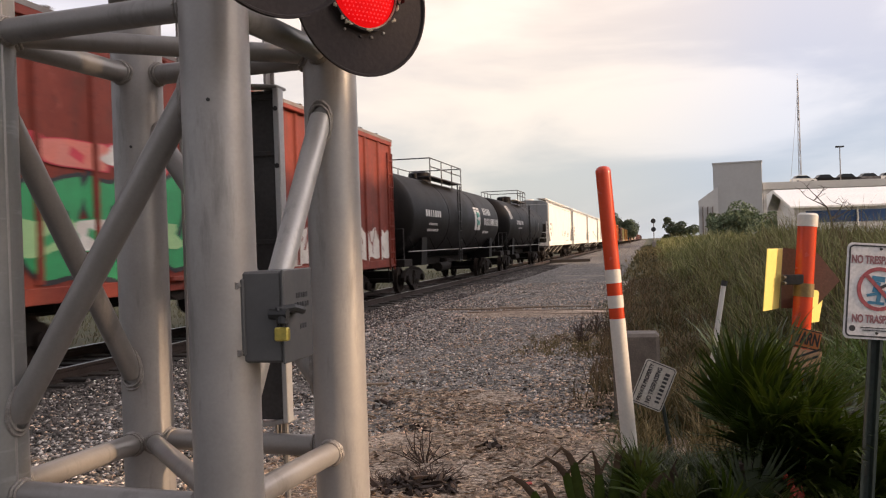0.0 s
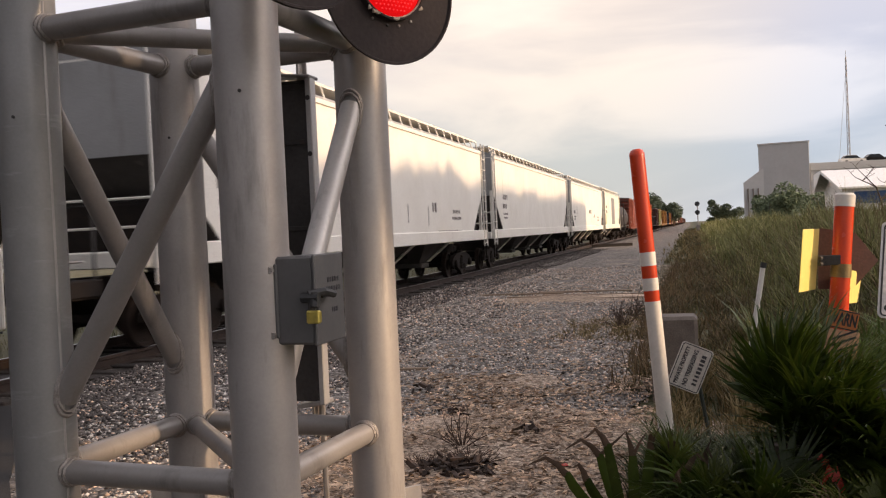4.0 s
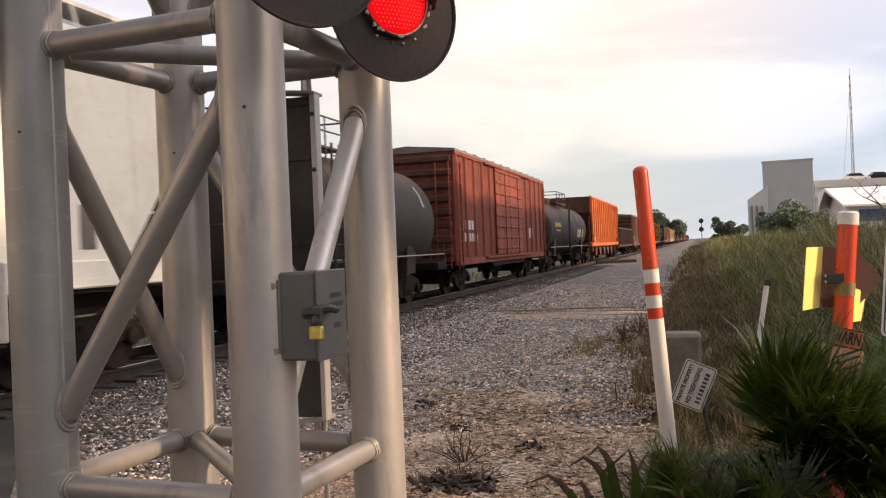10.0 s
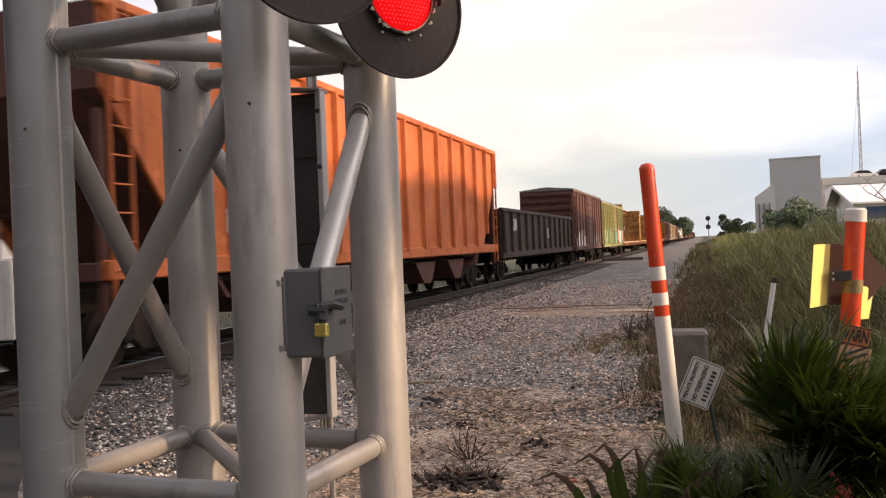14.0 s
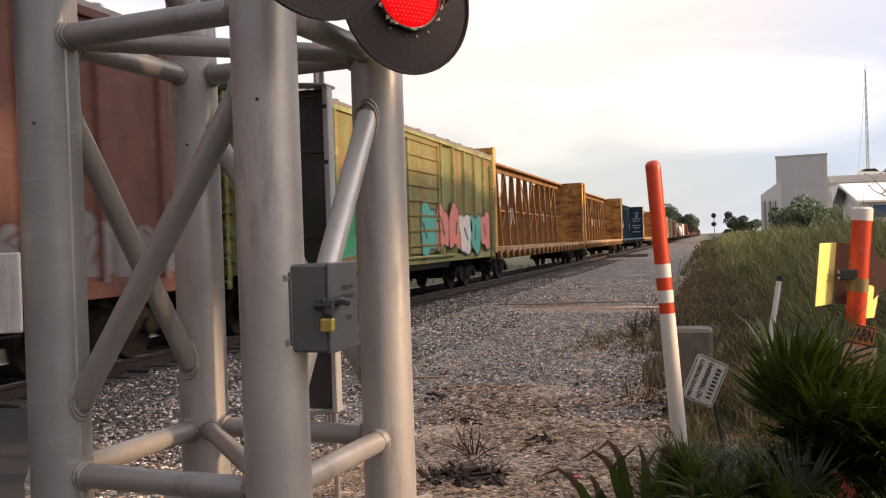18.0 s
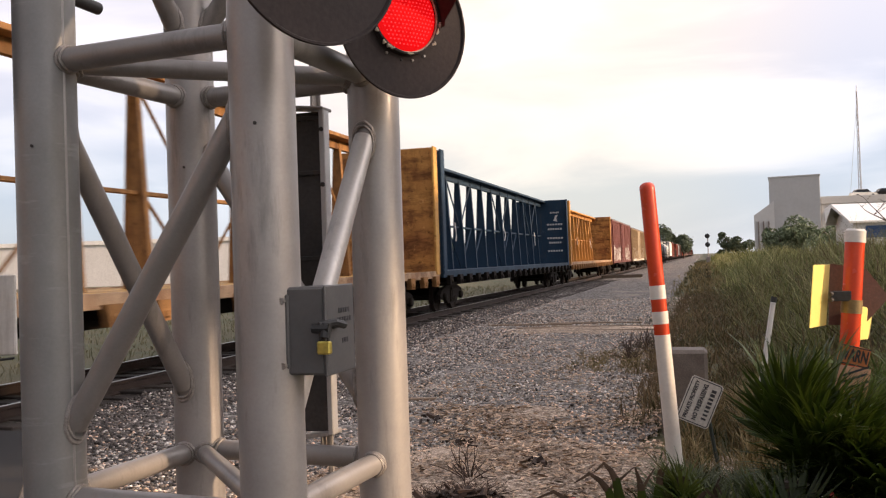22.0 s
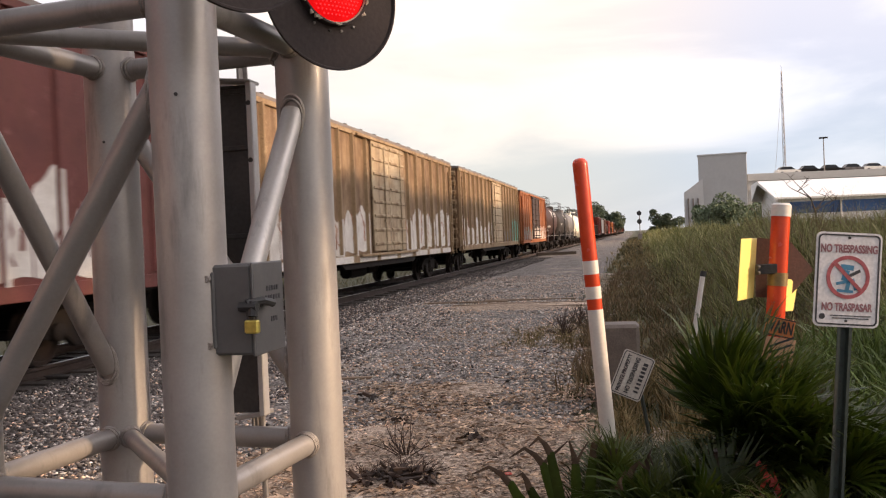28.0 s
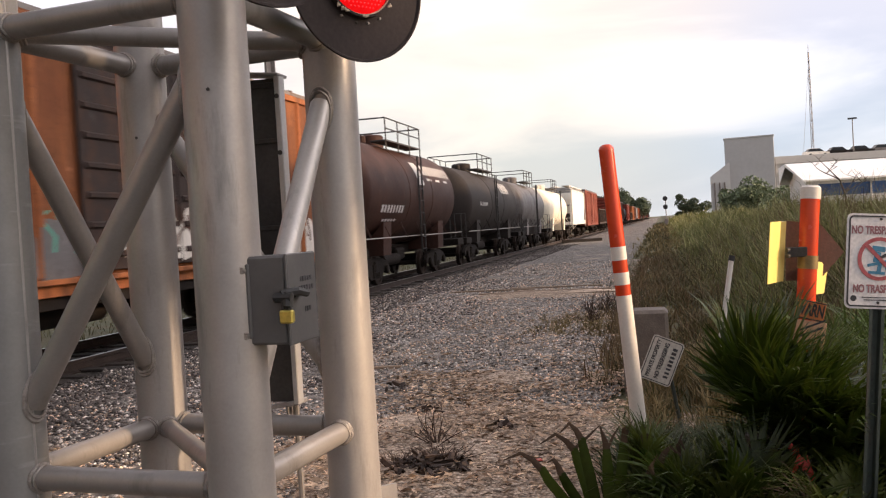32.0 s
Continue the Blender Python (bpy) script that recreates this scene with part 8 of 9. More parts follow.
def grass(name, count, seed, xr, yr, hr, wr, mat, label, ypow=1.0, xfun=None, lean=0.35, keep=None):
    """Blades of grass as joined thin triangles with a bend."""
    r = np.random.default_rng(seed)
    x = r.uniform(*xr, count)
    y = yr[0] + (yr[1] - yr[0]) * r.uniform(0, 1, count) ** ypow
    # clumps
    gx, gy = np.floor(x * 2.2), np.floor(y * 2.2)
    jx, jy = np.sin(gx * 12.9898 + gy * 78.233) * 43758.5453, np.sin(gx * 39.346 + gy * 11.135) * 24634.6345
    cx, cy = (gx + jx - np.floor(jx)) / 2.2, (gy + jy - np.floor(jy)) / 2.2
    x += (cx - x) * 0.5 + r.normal(0, 0.06, count)
    y += (cy - y) * 0.5 + r.normal(0, 0.06, count)
    if keep is not None:
        k = keep(x, y, r)
        x, y = x[k], y[k]
    n = len(x)
    grow = xfun(x, y) if xfun is not None else np.ones(n)
    patch = 0.8 + 0.35 * np.sin(x * 1.3 + 0.7 * y) * np.cos(y * 0.9 - x * 0.4)
    h = (hr[0] + (hr[1] - hr[0]) * r.uniform(0, 1, n) ** 1.3) * grow * patch
    w = r.uniform(*wr, n)
    a, b = r.uniform(0, 6.283, n), r.uniform(0, 6.283, n)
    ln = h * r.uniform(0.05, lean, n) * 1.6
    z = bank(x, y) - 0.03
    ox, oy = np.cos(a) * w, np.sin(a) * w
    lx, ly = np.cos(b) * ln, np.sin(b) * ln
    v = np.empty((n, 7, 3), np.float32)
    v[:, 0] = np.stack([x - ox, y - oy, z], -1)
    v[:, 1] = np.stack([x + ox, y + oy, z], -1)
    v[:, 2] = np.stack([x - ox * 0.9 + lx * 0.25, y - oy * 0.9 + ly * 0.25, z + h * 0.5], -1)
    v[:, 3] = np.stack([x + ox * 0.9 + lx * 0.25, y + oy * 0.9 + ly * 0.25, z + h * 0.5], -1)
    v[:, 4] = np.stack([x - ox * 0.6 + lx * 0.62, y - oy * 0.6 + ly * 0.62, z + h * 0.82], -1)
    v[:, 5] = np.stack([x + ox * 0.6 + lx * 0.62, y + oy * 0.6 + ly * 0.62, z + h * 0.82], -1)
    v[:, 6] = np.stack([x + lx * 1.1, y + ly * 1.1, z + h * 0.97], -1)
    t = np.array([(0, 1, 3), (0, 3, 2), (2, 3, 5), (2, 5, 4), (4, 5, 6)])
    f = (t[None] + (np.arange(n) * 7)[:, None, None]).reshape(-1, 3)
    tagged(new(name, bulk(name, v.reshape(-1, 3), f, [mat])), label, "grass", kind="stuff")


def litter(name, count, seed, xr, yr, size, label):
    """Flat scraps of dead leaf and straw lying on the ground."""
    q = np.random.default_rng(seed)
    x, y = q.uniform(*xr, count), q.uniform(*yr, count)
    k = np.sin(x * 3.1 + y * 1.7) + np.sin(y * 4.3 - x * 2.2) + q.normal(0, 0.7, count) > -0.2
    x, y = x[k], y[k]
    n = len(x)
    a = q.uniform(0, 6.283, n)
    ln, w = q.uniform(*size, n), q.uniform(0.004, 0.012, n)
    dx, dy = np.cos(a) * ln, np.sin(a) * ln
    sx, sy = -np.sin(a) * w, np.cos(a) * w
    z = 0.062 + q.uniform(0, 0.012, n)
    t = q.normal(0, 0.006, (4, n))
    v = np.stack([np.stack([x - dx, y - dy, z + t[0]], -1), np.stack([x + sx, y + sy, z + 0.004 + t[1]], -1), np.stack([x + dx, y + dy, z + t[2]], -1), np.stack([x - sx, y - sy, z + 0.004 + t[3]], -1)], 1)
    tagged(new(name, bulk(name, v.reshape(-1, 3), np.arange(4 * n).reshape(n, 4), [litter_m])), label, "litter", kind="stuff")


litter("leaf_litter", 12000, 61, (-2.9, -0.2), (4.4, 9.4), (0.012, 0.06), "dead leaf scraps and straw strewn on the ground")
litter("leaf_litter", 2500, 62, (-3.2, -0.5), (8.0, 15.0), (0.012, 0.05), "dead leaf scraps and straw strewn on the ground")


def rise(x, y):
    return np.clip((x + 0.05) / 1.5, 0.16, 1.0)


grass_seed = material("pale_seed_grass", (0.30, 0.29, 0.12), (0.38, 0.33, 0.17), rough=0.8, scale=0.9, fine=9, bump=0, island=0.4, translucent=0.3)
grass_far = material("dull_verge_grass", (0.15, 0.135, 0.065), (0.20, 0.175, 0.10), rough=0.8, scale=0.5, fine=9, bump=0, island=0.4, translucent=0.2)
weed_dark = material("dark_weeds", (0.055, 0.062, 0.020), (0.10, 0.078, 0.034), rough=0.75, scale=0.8, fine=9, bump=0, island=0.5, translucent=0.2)


def foot(x, y):
    """Low at the foot of the bank, full height on top, in uneven drifts."""
    drift = 0.78 + 0.3 * np.sin(x * 2.1 + y * 0.55) * np.sin(y * 1.3 - x * 0.8) + 0.16 * np.sin(x * 5.3 + y * 3.7)
    return np.clip((x + 0.1) / 1.7, 0.14, 1.0) * np.clip(drift, 0.45, 1.2)


def ragged(width):
    return lambda x, y, r: x > -1.55 + width * r.random(len(x)) ** 0.6 + 0.35 * np.sin(y * 0.8) + 0.25 * np.sin(y * 2.3)


grass("tall_grass", 30000, 1, (-0.2, 7.5), (8.5, 30), (0.45, 1.2), (0.003, 0.009), grass_m, "tall green grass on the bank", 1.2, foot, 0.75)
grass("tall_grass", 16000, 2, (-0.2, 12.0), (28, 75), (0.6, 1.2), (0.008, 0.018), grass_m, "tall green grass on the bank", 1.3, foot, 0.6)
grass("tall_grass", 9000, 3, (-0.3, 16.0), (70, 190), (0.6, 1.25), (0.02, 0.045), grass_m, "tall green grass far along the bank", 1.2, foot, 0.5)
grass("seed_grass", 7000, 21, (0.3, 7.5), (8.5, 34), (0.8, 1.38), (0.003, 0.006), grass_seed, "pale seed heads over the tall grass", 1.2, foot, 0.6)
grass("seed_grass", 4000, 22, (0.3, 12.0), (34, 120), (0.8, 1.4), (0.008, 0.02), grass_seed, "pale seed heads over the tall grass", 1.2, foot, 0.6)
grass("bank_weeds", 16000, 23, (-0.9, 2.6), (8.6, 34), (0.2, 0.6), (0.005, 0.013), weed_dark, "dark tangled weeds at the foot of the bank", 1.2, lambda x, y: np.clip(0.55 + 0.3 * x, 0.25, 1.1), 0.9)
grass("edge_weeds", 12000, 24, (-1.9, 0.4), (15.5, 60), (0.06, 0.26), (0.006, 0.014), weed_dark, "low dark weeds creeping over the gravel edge", 1.5, None, 1.0, ragged(1.3))
grass("edge_weeds", 6000, 25, (-1.9, 0.4), (55, 190), (0.15, 0.4), (0.02, 0.05), weed_dark, "low dark weeds far along the gravel edge", 1.3, None, 0.9, ragged(1.1))
grass("brown_grass", 13000, 14, (-1.3, 1.5), (9.4, 40), (0.10, 0.34), (0.004, 0.009), grass_brown, "brown dead grass at the foot of the bank", 1.3, lambda x, y: np.clip(1.2 - 0.4 * np.abs(x - 0.2), 0.3, 1.1), 0.8, ragged(1.6))
grass("brown_grass", 5000, 26, (-1.6, 1.2), (38, 150), (0.15, 0.5), (0.015, 0.035), grass_brown, "brown dead grass far along the bank", 1.3, None, 0.8, ragged(1.4))
grass("brown_grass", 3600, 15, (-2.0, -0.6), (12.4, 15.4), (0.03, 0.15), (0.004, 0.008), grass_brown, "patch of brown dead weeds on the gravel", 1.0, None, 0.8)
grass("dry_grass", 9000, 4, (-0.9, 1.2), (9.0, 34), (0.15, 0.45), (0.003, 0.007), grass_dry, "low dry brown grass at the foot of the bank", 1.2)
grass("dry_grass", 3500, 5, (0.0, 6.0), (8, 30), (0.7, 1.3), (0.003, 0.006), grass_dry, "dry seed stalks among the grass", 1.2, rise)
weed_fresh = material("fresh_weeds", (0.10, 0.15, 0.032), (0.13, 0.16, 0.04), rough=0.6, scale=1.5, fine=9, bump=0, island=0.5, translucent=0.3)
weed_green = material("green_weeds", (0.038, 0.054, 0.014), (0.062, 0.070, 0.021), rough=0.6, scale=1.5, fine=9, bump=0, island=0.5, translucent=0.25)
grass("low_weeds", 14000, 6, (-0.5, 3.2), (3.6, 9.0), (0.08, 0.42), (0.004, 0.010), weed_green, "dark green weeds round the sign posts", 1.0, None, 0.6, lambda x, y, r: (x > -0.25 - 0.3 * r.random(len(x))))
grass("brown_grass", 5000, 31, (-0.35, 0.8), (6.3, 9.2), (0.12, 0.6), (0.003, 0.008), grass_brown, "brown dead weeds between the posts", 1.0, None, 0.6)
grass("low_weeds", 7000, 32, (-0.25, 0.55), (4.9, 6.4), (0.15, 0.5), (0.004, 0.009), weed_green, "dark green weeds under the palms", 1.0, None, 0.7)
grass("low_weeds", 3500, 33, (0.95, 2.4), (5.8, 8.0), (0.3, 0.8), (0.006, 0.014), weed_fresh, "fresh light green weeds behind the palms", 1.0, None, 0.6)
grass("low_weeds", 5000, 7, (0.4, 4.2), (6.4, 10.5), (0.2, 0.6), (0.004, 0.010), grass_m, "green grass behind the palms", 1.0, None, 0.45)
grass("dry_grass", 2600, 8, (-2.4, -0.2), (4.6, 8.2), (0.03, 0.12), (0.002, 0.004), grass_dry, "thin dry straw on bare earth", 1.0, None, 1.6)
grass("track_grass", 9000, 9, (-24, -11.2), (6, 60), (0.10, 0.3), (0.008, 0.016), grass_far, "short dull grass beyond the track", 1.2, None, 0.5)


def tree(name, pos, height, radius, n, seed, label, leaf=0.35, trunk=0.25, flat=0.8, mat=None, mid=0.62):
    r = np.random.default_rng(seed)
    th = thing(name, label, "tree" if height > 3.5 else "bush", at=pos)
    g = Geo()
    g.tube([(0, 0, -0.1), (0.05 * height, 0, height * 0.4), (0.02 * height, 0.03 * height, height * 0.75)], [trunk, trunk * 0.75, trunk * 0.3], 8)
    for k in range(6):
        a = k * 1.05 + r.uniform(0, 0.5)
        g.tube([(0.03 * height, 0, height * 0.35), (math.cos(a) * radius * 0.4, math.sin(a) * radius * 0.4, height * 0.6), (math.cos(a) * radius * 0.8, math.sin(a) * radius * 0.8, height * 0.75)], [trunk * 0.5, trunk * 0.3, trunk * 0.1], 6)
    part("trunk", g, bark, th)
    clumps = 16
    cc = np.stack([r.normal(0, radius * 0.5, clumps), r.normal(0, radius * 0.5, clumps), height * mid + r.normal(0, 1, clumps) * height * 0.16], -1)
    cr = radius * r.uniform(0.25, 0.5, clumps)
    idx = r.integers(0, clumps, n)
    d = r.normal(0, 1, (n, 3))
    d /= np.linalg.norm(d, axis=1)[:, None]
    p = cc[idx] + d * (cr[idx] * r.uniform(0.5, 1.05, n) ** 0.5)[:, None] * np.array([1, 1, flat])
    u = r.normal(0, 1, (n, 3))
    u /= np.linalg.norm(u, axis=1)[:, None]
    w = np.cross(u, r.normal(0, 1, (n, 3)))
    w /= np.linalg.norm(w, axis=1)[:, None]
    s = (leaf * r.uniform(0.6, 1.4, n))[:, None]
    v = np.stack([p - u * s, p + w * s * 0.5, p + u * s, p - w * s * 0.5], 1)
    f = np.arange(4 * n).reshape(n, 4)
    part("crown", bulk("crown", v.reshape(-1, 3), f, [mat or far_leaf]), None, th, "uneven leafy crown")


mid_leaf = material("hazy_foliage", (0.12, 0.16, 0.085), (0.16, 0.19, 0.11), rough=0.8, scale=0.8, fine=4, bump=0, island=0.4)
tree("tree", (-6.6, 322, 0), 10.4, 4.6, 6200, 1, "dark leafy tree far down the line", 0.32, mid=0.55)
tree("tree", (-13.0, 328, 0), 13.0, 5.0, 5000, 2, "dark leafy tree far down the line", 0.32, mid=0.58)
tree("tree", (-20.0, 318, 0), 11.4, 5.0, 4000, 3, "dark leafy tree far down the line", 0.32, mid=0.55)
tree("tree", (7.0, 209, 0), 6.4, 2.9, 5600, 4, "round dark tree beside the line", 0.24, mid=0.55)
tree("bush", (4.4, 212, 0), 3.2, 1.3, 1800, 5, "dark bush beside the line", 0.2, mid=0.48)
tree("tree", (7.2, 92, 0), 3.7, 1.7, 2600, 6, "leafy tree in front of a grey building", 0.16, mat=mid_leaf)
tree("tree", (9.4, 93, 0), 4.5, 3.0, 4200, 7, "leafy tree in front of a grey building", 0.16, mat=mid_leaf)
tree("tree", (13.2, 96, 0), 4.4, 2.6, 3200, 8, "leafy tree in front of a grey building", 0.16, mat=mid_leaf)
tree("tree", (-40, 330, 0), 9, 7, 1800, 9, "far dark tree beyond the track", 0.7)
tree("tree", (-75, 260, 0), 8, 8, 1800, 10, "far dark tree beyond the track", 0.7)


def bare_tree(pos, seed):
    r = random.Random(seed)
    th = thing("bare_tree", "thin leafless tree in front of a white shed", "tree", at=pos)

    def limb(p, d, L, rad, depth):
        pts, q, dd = [p], p, d
        for i in range(3):
            dd = (dd + Vector((r.uniform(-0.18, 0.18), r.uniform(-0.1, 0.1), r.uniform(-0.05, 0.12)))).normalized()
            q = q + dd * L / 3
            pts.append(q)
        g = Geo()
        g.tube(pts, [rad, rad * 0.85, rad * 0.7, rad * 0.5], 6)
        part("trunk" if depth == 0 else "branch", g, bark, th)
        if depth < 3:
            for k in range(3 if depth else 4):
                s = -1 if k % 2 else 1
                limb(pts[2 + (k % 2)], Vector((s * r.uniform(0.5, 1.1), r.uniform(-0.5, 0.5), r.uniform(0.3, 0.9))).normalized(), L * 0.55, rad * 0.5, depth + 1)
    limb(Vector((0, 0, -0.1)), Vector((-0.06, 0, 1)), 2.6, 0.09, 0)


def shade_tree(pos, clumps, seed, leaf=0.42, label="dense leafy tree out of view, added to shade the line"):
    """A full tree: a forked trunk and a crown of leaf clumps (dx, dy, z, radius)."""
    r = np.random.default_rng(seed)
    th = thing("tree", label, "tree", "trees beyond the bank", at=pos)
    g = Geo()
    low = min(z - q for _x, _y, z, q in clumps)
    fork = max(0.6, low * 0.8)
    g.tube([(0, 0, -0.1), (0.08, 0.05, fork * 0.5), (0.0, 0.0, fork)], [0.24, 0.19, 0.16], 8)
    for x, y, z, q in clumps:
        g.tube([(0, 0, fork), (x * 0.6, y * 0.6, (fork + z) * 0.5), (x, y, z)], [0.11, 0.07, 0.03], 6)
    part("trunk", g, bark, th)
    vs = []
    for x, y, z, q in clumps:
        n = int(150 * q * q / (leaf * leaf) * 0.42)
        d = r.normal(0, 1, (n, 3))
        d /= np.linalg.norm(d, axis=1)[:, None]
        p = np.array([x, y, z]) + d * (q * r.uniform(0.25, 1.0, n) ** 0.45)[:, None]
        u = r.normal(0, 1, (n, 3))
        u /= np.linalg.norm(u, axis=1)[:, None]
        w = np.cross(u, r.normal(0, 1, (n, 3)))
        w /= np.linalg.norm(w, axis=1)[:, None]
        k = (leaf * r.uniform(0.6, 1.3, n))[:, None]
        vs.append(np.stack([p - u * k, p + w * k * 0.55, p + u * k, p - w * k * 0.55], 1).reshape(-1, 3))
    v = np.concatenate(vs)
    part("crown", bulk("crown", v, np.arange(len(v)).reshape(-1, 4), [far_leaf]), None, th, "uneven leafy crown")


# unseen trees added beyond the bank, shaped to cast shade across the line
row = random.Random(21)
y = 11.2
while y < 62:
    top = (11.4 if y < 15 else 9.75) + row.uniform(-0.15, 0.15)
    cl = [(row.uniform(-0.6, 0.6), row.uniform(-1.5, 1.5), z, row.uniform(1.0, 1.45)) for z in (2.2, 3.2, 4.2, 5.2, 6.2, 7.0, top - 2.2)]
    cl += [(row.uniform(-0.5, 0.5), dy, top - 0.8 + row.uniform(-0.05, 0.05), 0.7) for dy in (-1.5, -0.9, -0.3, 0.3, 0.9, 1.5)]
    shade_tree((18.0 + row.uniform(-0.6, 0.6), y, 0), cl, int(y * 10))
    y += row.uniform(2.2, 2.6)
# more unseen trees, their clumps set to shade or dapple tower and gravel
shade_tree((17.6, 3.6, 0), [(0, -1.2, 5.6, 1.25), (0.2, 0.0, 5.4, 1.2), (0, 0.62, 5.85, 0.72), (0, 1.15, 6.9, 0.75), (0.1, 0.4, 7.3, 0.8), (-0.2, -0.6, 4.0, 1.3), (0, 0.7, 3.6, 1.2)], 71, 0.3, "broad leafy tree out of view, added to shade the tower")
shade_tree((18.6, 6.3, 0), [(0, -0.2, 7.2, 0.5), (0.1, 0.3, 7.9, 0.6), (0, -0.25, 8.2, 0.5), (0, -0.5, 4.95, 0.45), (0, 0.4, 4.1, 0.9), (0.2, -0.5, 3.9, 0.9)], 72, 0.22, "thin leafy tree out of view, its gap left to light a tower leg")
shade_tree((17.8, 8.2, 0), [(0, -0.9, 3.6, 1.2), (0, 0.2, 4.3, 1.0), (0, 1.1, 4.6, 1.1)], 73, 0.3, "low bushy tree out of view, added to shade the gravel")
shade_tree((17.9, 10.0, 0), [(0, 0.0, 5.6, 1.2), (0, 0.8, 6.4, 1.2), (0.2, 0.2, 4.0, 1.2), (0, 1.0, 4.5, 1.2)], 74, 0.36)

bare_tree((12.3, 64.4, 0.9), 3)


# ---- far buildings ----
def build_parking_block():
    th = thing("grey_building", "tall blank grey building with a parking deck on its flank", "building")
    d = Vector((0.9767, 0.2143, 0))
    ang = math.atan2(d.y, d.x)
    rot = Matrix.Rotation(ang, 3, "Z")
    g = Geo()
    c = Vector((16.45, 172.6, 0))
    rot2 = Matrix.Rotation(-0.0925, 3, "Z")
    g.box((c.x, c.y, 7.3), (8.45, 10, 15.0), 0.05, rot2)
    part("stair_tower", g, wall_grey, th)
    g = Geo()
    g.box((c.x, c.y, 14.87), (8.7, 10.2, 0.3), 0.05, rot2)
    part("parapet_cap", g, wall_grey, th)
    q = Vector((20.5, 168.8, 0)) + d * 26 + Vector((-d.y, d.x, 0)) * 14
    g = Geo()
    g.box((q.x, q.y, 5.4), (52, 28, 10.9), 0.05, rot)
    part("deck_block", g, wall_grey, th)
    g = Geo()
    q2 = Vector((20.5, 168.8, 0)) + d * 26
    g.box((q2.x - 0.05, q2.y - 0.1, 10.4), (52, 0.4, 1.3), 0.02, rot)
    part("parapet", g, wall_grey, th)
    # dark panels on the solid block stand in for the shaded open storey
    for k in range(6):
        p = Vector((20.5, 168.5, 0)) + d * (4.0 + k * 8.0)
        g = Geo()
        g.box((p.x, p.y, 7.6), (6.4, 0.5, 1.3), 0, rot)
        part("deck_opening", g, car_glass, th, "dark panel for the shaded open storey of the parking deck")
    # sloping lean-to
    g = Geo()
    a = Vector((12.1, 167.0, 0))
    g.prism([(0.4, 0), (0.4, 10.6), (-3.2, 8.1), (-3.2, 0)][::-1], 0, 12, lambda u, v, w: (a.x + d.x * u + 0.07 * w, a.y + d.y * u + w, v))
    part("lean_to", g, wall_grey, th, "sloping grey side wing")
    for k in range(3):
        g = Geo()
        p = a + d * (-0.6 - k * 0.9)
        g.box((p.x - 0.05, p.y - 0.2, 3.5), (0.15, 0.25, 7.0), 0, rot)
        part("wall_joint", g, roof_grey, th)


build_parking_block()


def parked_car(pos, ang, paint, label):
    th = thing("parked_car", label, "car", "cars on the parking deck", at=Matrix.Translation(pos) @ Matrix.Rotation(ang, 4, "Z"))
    g = Geo()
    g.prism([(-2.2, 0.3), (2.2, 0.3), (2.2, 0.75), (1.3, 0.95), (-2.1, 1.0), (-2.2, 0.8)], -0.88, 0.88, lambda u, v, w: (u, w, v))
    part("body", g, paint, th)
    g = Geo()
    g.prism([(-1.9, 0.96), (1.2, 0.94), (0.5, 1.5), (-1.3, 1.52)], -0.76, 0.76, lambda u, v, w: (u, w, v))
    part("cabin", g, car_glass, th, "dark glazed car cabin")
    g = Geo()
    g.prism([(-1.35, 1.5), (0.55, 1.48), (0.35, 1.56), (-1.2, 1.58)], -0.74, 0.74, lambda u, v, w: (u, w, v))
    part("roof", g, paint, th)
    for x in (-1.35, 1.35):
        for y in (-0.85, 0.85):
            g = Geo()
            g.lathe([(-0.1, 0.32), (0.1, 0.32)], 14, (x, y, 0.32), (0, 1, 0))
            part("wheel", g, black, th)


for x, y, p, l in ((28.5, 175.6, p_white, "pale car parked on the roof deck"), (32.6, 176.5, p_black, "dark car parked on the roof deck"), (36.6, 177.4, p_black, "dark car parked on the roof deck"), (40.6, 178.3, p_tankgrey, "grey car parked on the roof deck"), (44.4, 179.1, p_white, "pale car parked on the roof deck")):
    parked_car((x, y, 10.85), 0.216, p, l)


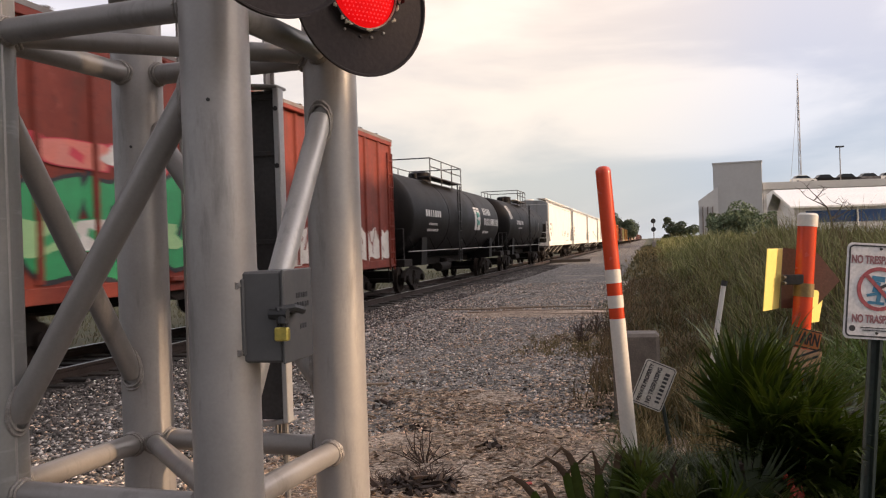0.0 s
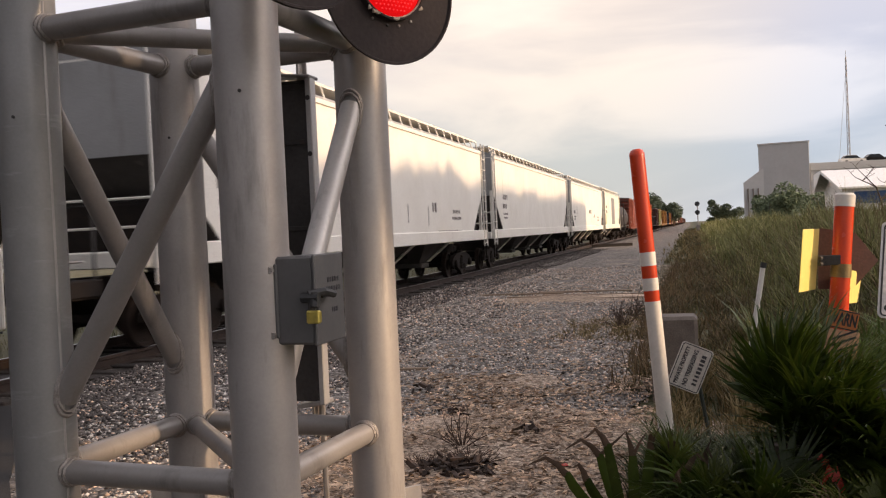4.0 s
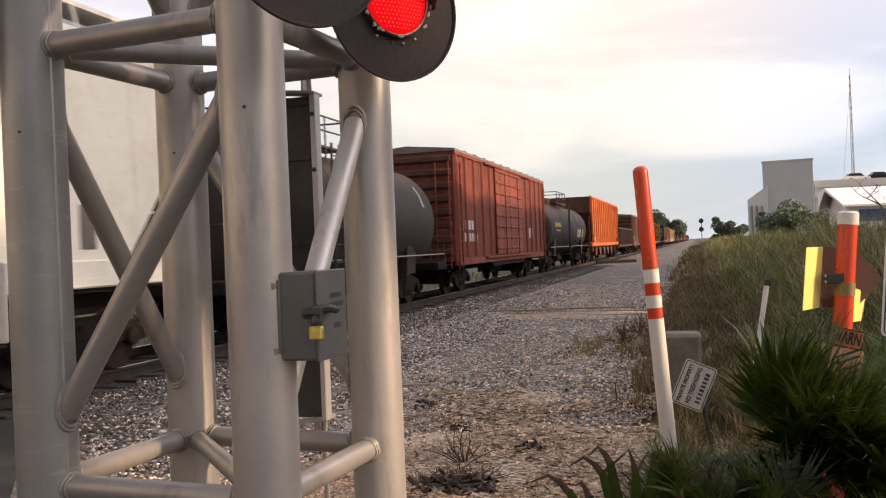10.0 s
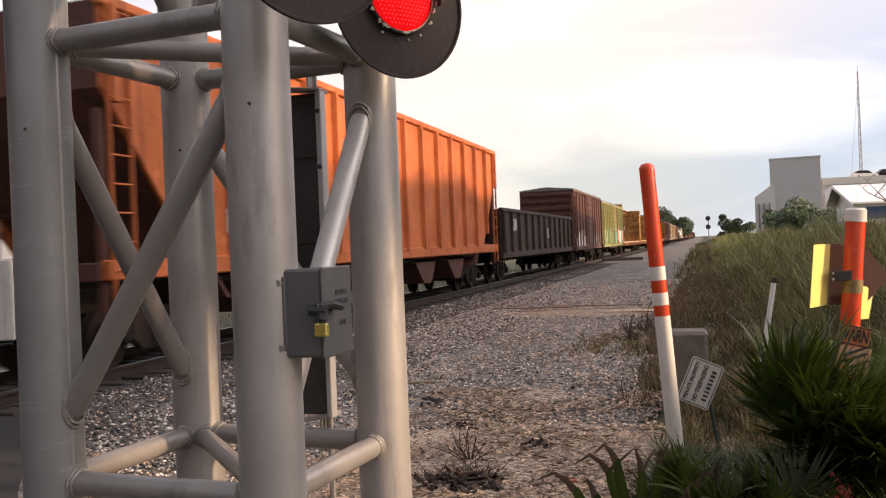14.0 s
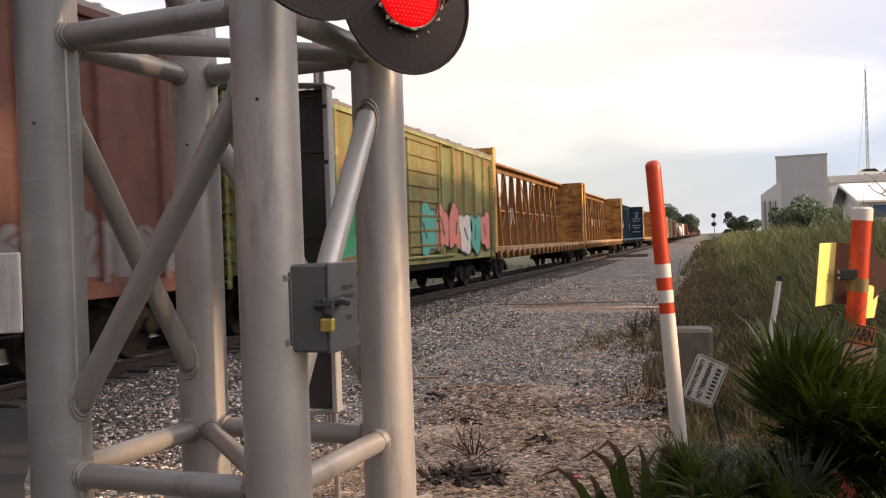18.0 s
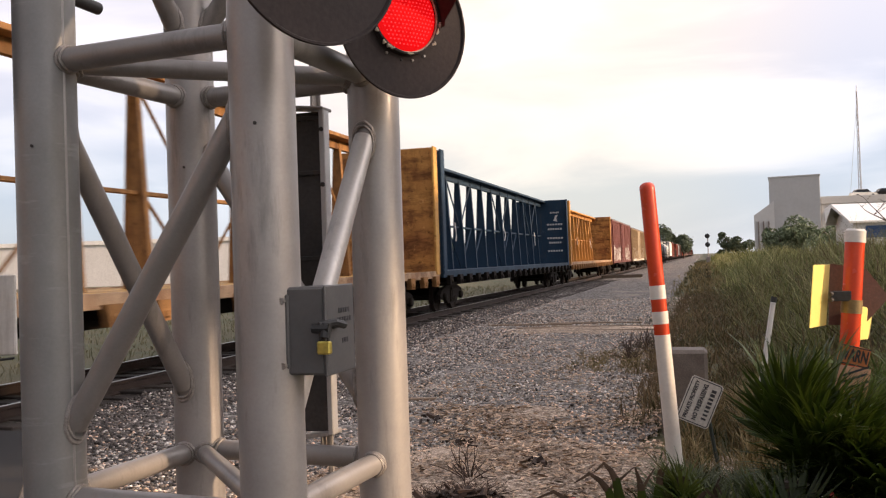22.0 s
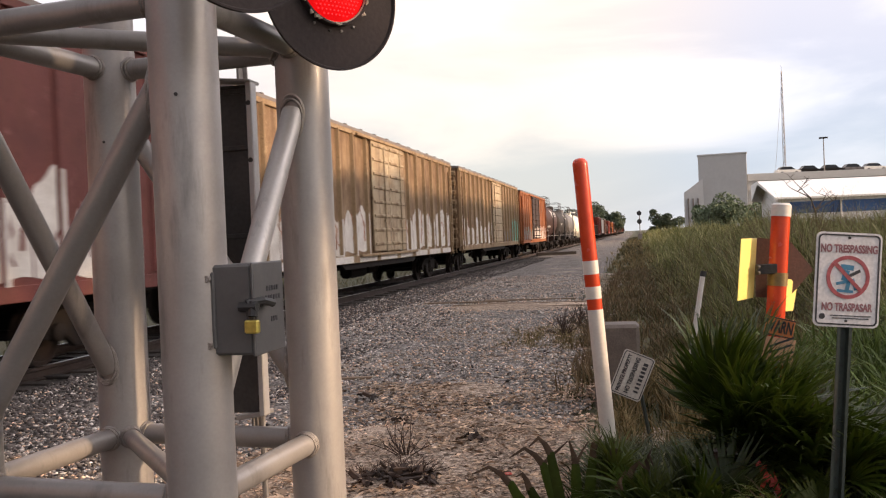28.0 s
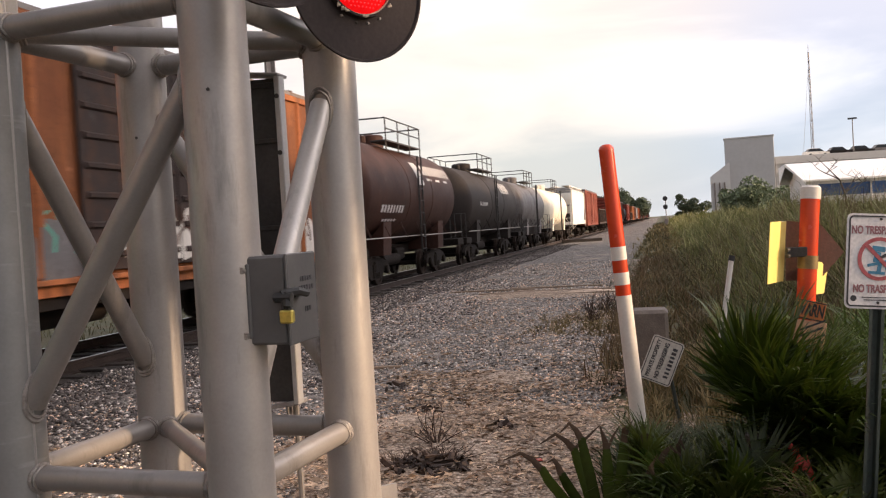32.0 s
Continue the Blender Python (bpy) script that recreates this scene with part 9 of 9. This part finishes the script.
def build_white_shed():
    th = thing("white_shed", "white metal shed with a blue band under the eaves", "building")
    x0, x1, y0, y1 = 11.2, 40.0, 74.3, 83.5
    dy = 0.2188  # skew of the front
    def pl(u, v):
        return (u, v + (u - x0) * dy)
    g = Geo()
    g.add([(*pl(x0, y0), -0.1), (*pl(x1, y0), -0.1), (*pl(x1, y1), -0.1), (*pl(x0, y1), -0.1), (*pl(x0, y0), 3.72), (*pl(x1, y0), 3.72), (*pl(x1, y1), 3.72), (*pl(x0, y1), 3.72)],
          [(0, 1, 5, 4), (1, 2, 6, 5), (2, 3, 7, 6), (3, 0, 4, 7), (4, 5, 6, 7), (3, 2, 1, 0)])
    part("wall", g, wall_white, th)
    ridge = y0 + 5.0
    g = Geo()
    a, b = pl(x0 - 0.3, y0 - 0.4), pl(x1, y0 - 0.4)
    c, d = pl(x1, ridge), pl(x0 - 0.9, ridge)
    e, f = pl(x1, y1), pl(x0 - 0.9, y1)
    g.add([(*a, 3.75), (*b, 3.75), (*c, 5.35), (*d, 5.35), (*e, 5.2), (*f, 5.2), (*a, 3.6), (*b, 3.6), (*c, 5.1), (*d, 5.1), (*e, 3.7), (*f, 3.7)],
          [(0, 1, 2, 3), (3, 2, 4, 5), (6, 7, 1, 0), (9, 8, 7, 6), (0, 3, 9, 6), (1, 7, 8, 2), (5, 4, 10, 11), (3, 5, 11, 9), (2, 8, 10, 4)])
    part("roof", g, roof_white, th)
    g = Geo()
    g.add([(*pl(x0, y0), 3.7), (*pl(x0, ridge), 5.2), (*pl(x0, y1), 3.7), (*pl(x0 + 0.2, y0), 3.7), (*pl(x0 + 0.2, ridge), 5.2), (*pl(x0 + 0.2, y1), 3.7)],
          [(0, 1, 2), (5, 4, 3), (0, 3, 4, 1), (1, 4, 5, 2)])
    part("gable", g, wall_white, th)
    for k in range(7):
        u0, u1 = x0 + 0.9 + k * 4.0, x0 + 0.9 + k * 4.0 + 3.92
        p, q = pl(u0, y0 - 0.06), pl(u1, y0 - 0.06)
        g = Geo()
        g.add([(*p, 2.42), (*q, 2.42), (*q, 3.36), (*p, 3.36), (p[0], p[1] + 0.06, 2.42), (q[0], q[1] + 0.06, 2.42), (q[0], q[1] + 0.06, 3.36), (p[0], p[1] + 0.06, 3.36)],
              [(0, 1, 2, 3), (0, 4, 5, 1), (3, 2, 6, 7), (0, 3, 7, 4), (1, 5, 6, 2)])
        part("blue_panel", g, band_blue, th, "blue cladding panel")
        g = Geo()
        m = pl(u1 + 0.04, y0 - 0.14)
        g.tube([(*m, 3.55), (*m, 0.0)], 0.07, 8)
        part("downpipe", g, wall_white, th)


build_white_shed()


def build_radio_mast():
    th = thing("radio_mast", "tall thin lattice radio mast behind the parking deck", "radio mast", at=(37.4, 234, 0))
    legs = [Vector((math.cos(a) * 0.42, math.sin(a) * 0.42, 0)) for a in (0.5, 2.59, 4.69)]
    top = 40.0
    for l in legs:
        g = Geo()
        g.tube([l, l * 0.75 + Vector((0, 0, 25)), l * 0.3 + Vector((0, 0, top))], [0.07, 0.06, 0.05], 6)
        part("leg", g, steel_mast, th)
    n = 22
    for k in range(n):
        za, zb = top * k / n, top * (k + 1) / n
        g = Geo()
        for i in range(3):
            fa, fb = 1 - 0.65 * za / top, 1 - 0.65 * zb / top
            p, q = legs[i] * fa + Vector((0, 0, za)), legs[(i + 1) % 3] * fb + Vector((0, 0, zb))
            g.tube([p, q], 0.028, 4)
        part("bracing", g, steel_mast, th)
    g = Geo()
    g.tube([(0, 0, top - 0.3), (0, 0, top + 1.6)], 0.05, 6)
    part("antenna", g, steel_mast, th)
    for s in (-1,):
        g = Geo()
        g.tube([(0, 0, 38), (s * 3.0, -1.2, 9)], 0.05, 4)
        part("stay_cable", g, wall_white, th)


steel_mast = material("weathered_mast_steel", (0.20, 0.19, 0.19), (0.26, 0.22, 0.2), rough=0.6, metal=0.3, scale=0.5, bump=0)
build_radio_mast()


def build_light_pole():
    th = thing("light_pole", "slim parking deck light pole with a flat head", "light pole", at=(34.25, 171.8, 10.8))
    g = Geo()
    g.tube([(0, 0, 0), (0, 0, 6.2)], [0.11, 0.08], 8)
    part("pole", g, steel_mast, th)
    g = Geo()
    g.box((0, 0, 6.3), (1.5, 0.6, 0.28), 0.06)
    part("lamp_head", g, black, th, "dark flat lamp head")


build_light_pole()


def build_line_signal():
    th = thing("railway_signal", "railway signal mast with two round black heads", "railway signal", at=(0.68, 135.95, 0))
    g = Geo()
    g.tube([(0.05, 0.2, -0.1), (0.05, 0.2, 4.6)], 0.07, 10)
    part("mast", g, steel_mast, th)
    for z in (4.19, 2.93):
        g = Geo()
        g.lathe([(0, 0.36), (0.03, 0.36), (0.05, 0.16), (0.3, 0.16)], 20, (0, 0, z), (0, -1, 0))
        part("signal_head", g, black, th, "round black signal head")
    g = Geo()
    g.box((0.05, 0.2, 0.5), (0.6, 0.5, 1.2), 0.03)
    part("cabinet", g, steel_mast, th)


build_line_signal()

# long low building beyond the track
g = Geo()
g.add([(-84, 89, -0.1), (-40, 103, -0.1), (-44, 116, -0.1), (-88, 102, -0.1), (-84, 89, 5.2), (-40, 103, 5.2), (-44, 116, 5.2), (-88, 102, 5.2)],
      [(0, 1, 5, 4), (1, 2, 6, 5), (2, 3, 7, 6), (3, 0, 4, 7), (4, 5, 6, 7)])
far = thing("low_warehouse", "long low cream warehouse beyond the track", "building")
part("wall", g, wall_white, far)
g = Geo()
g.add([(-84.4, 88.6, 5.2), (-39.6, 102.8, 5.2), (-43.8, 116.4, 5.2), (-88.4, 102.2, 5.2), (-84.4, 88.6, 5.7), (-39.6, 102.8, 5.7), (-43.8, 116.4, 5.7), (-88.4, 102.2, 5.7)],
      [(0, 1, 5, 4), (1, 2, 6, 5), (2, 3, 7, 6), (3, 0, 4, 7), (4, 5, 6, 7), (3, 2, 1, 0)])
part("roof", g, roof_white, far)


# ---- motion ----
def motions():
    for car, s0 in CARS:
        walk(car, [(t, pose(TRACK_X, s0 - SPEED * t, RAIL_Z)) for t in (0, 8, 16, 24, 32)])


motions()
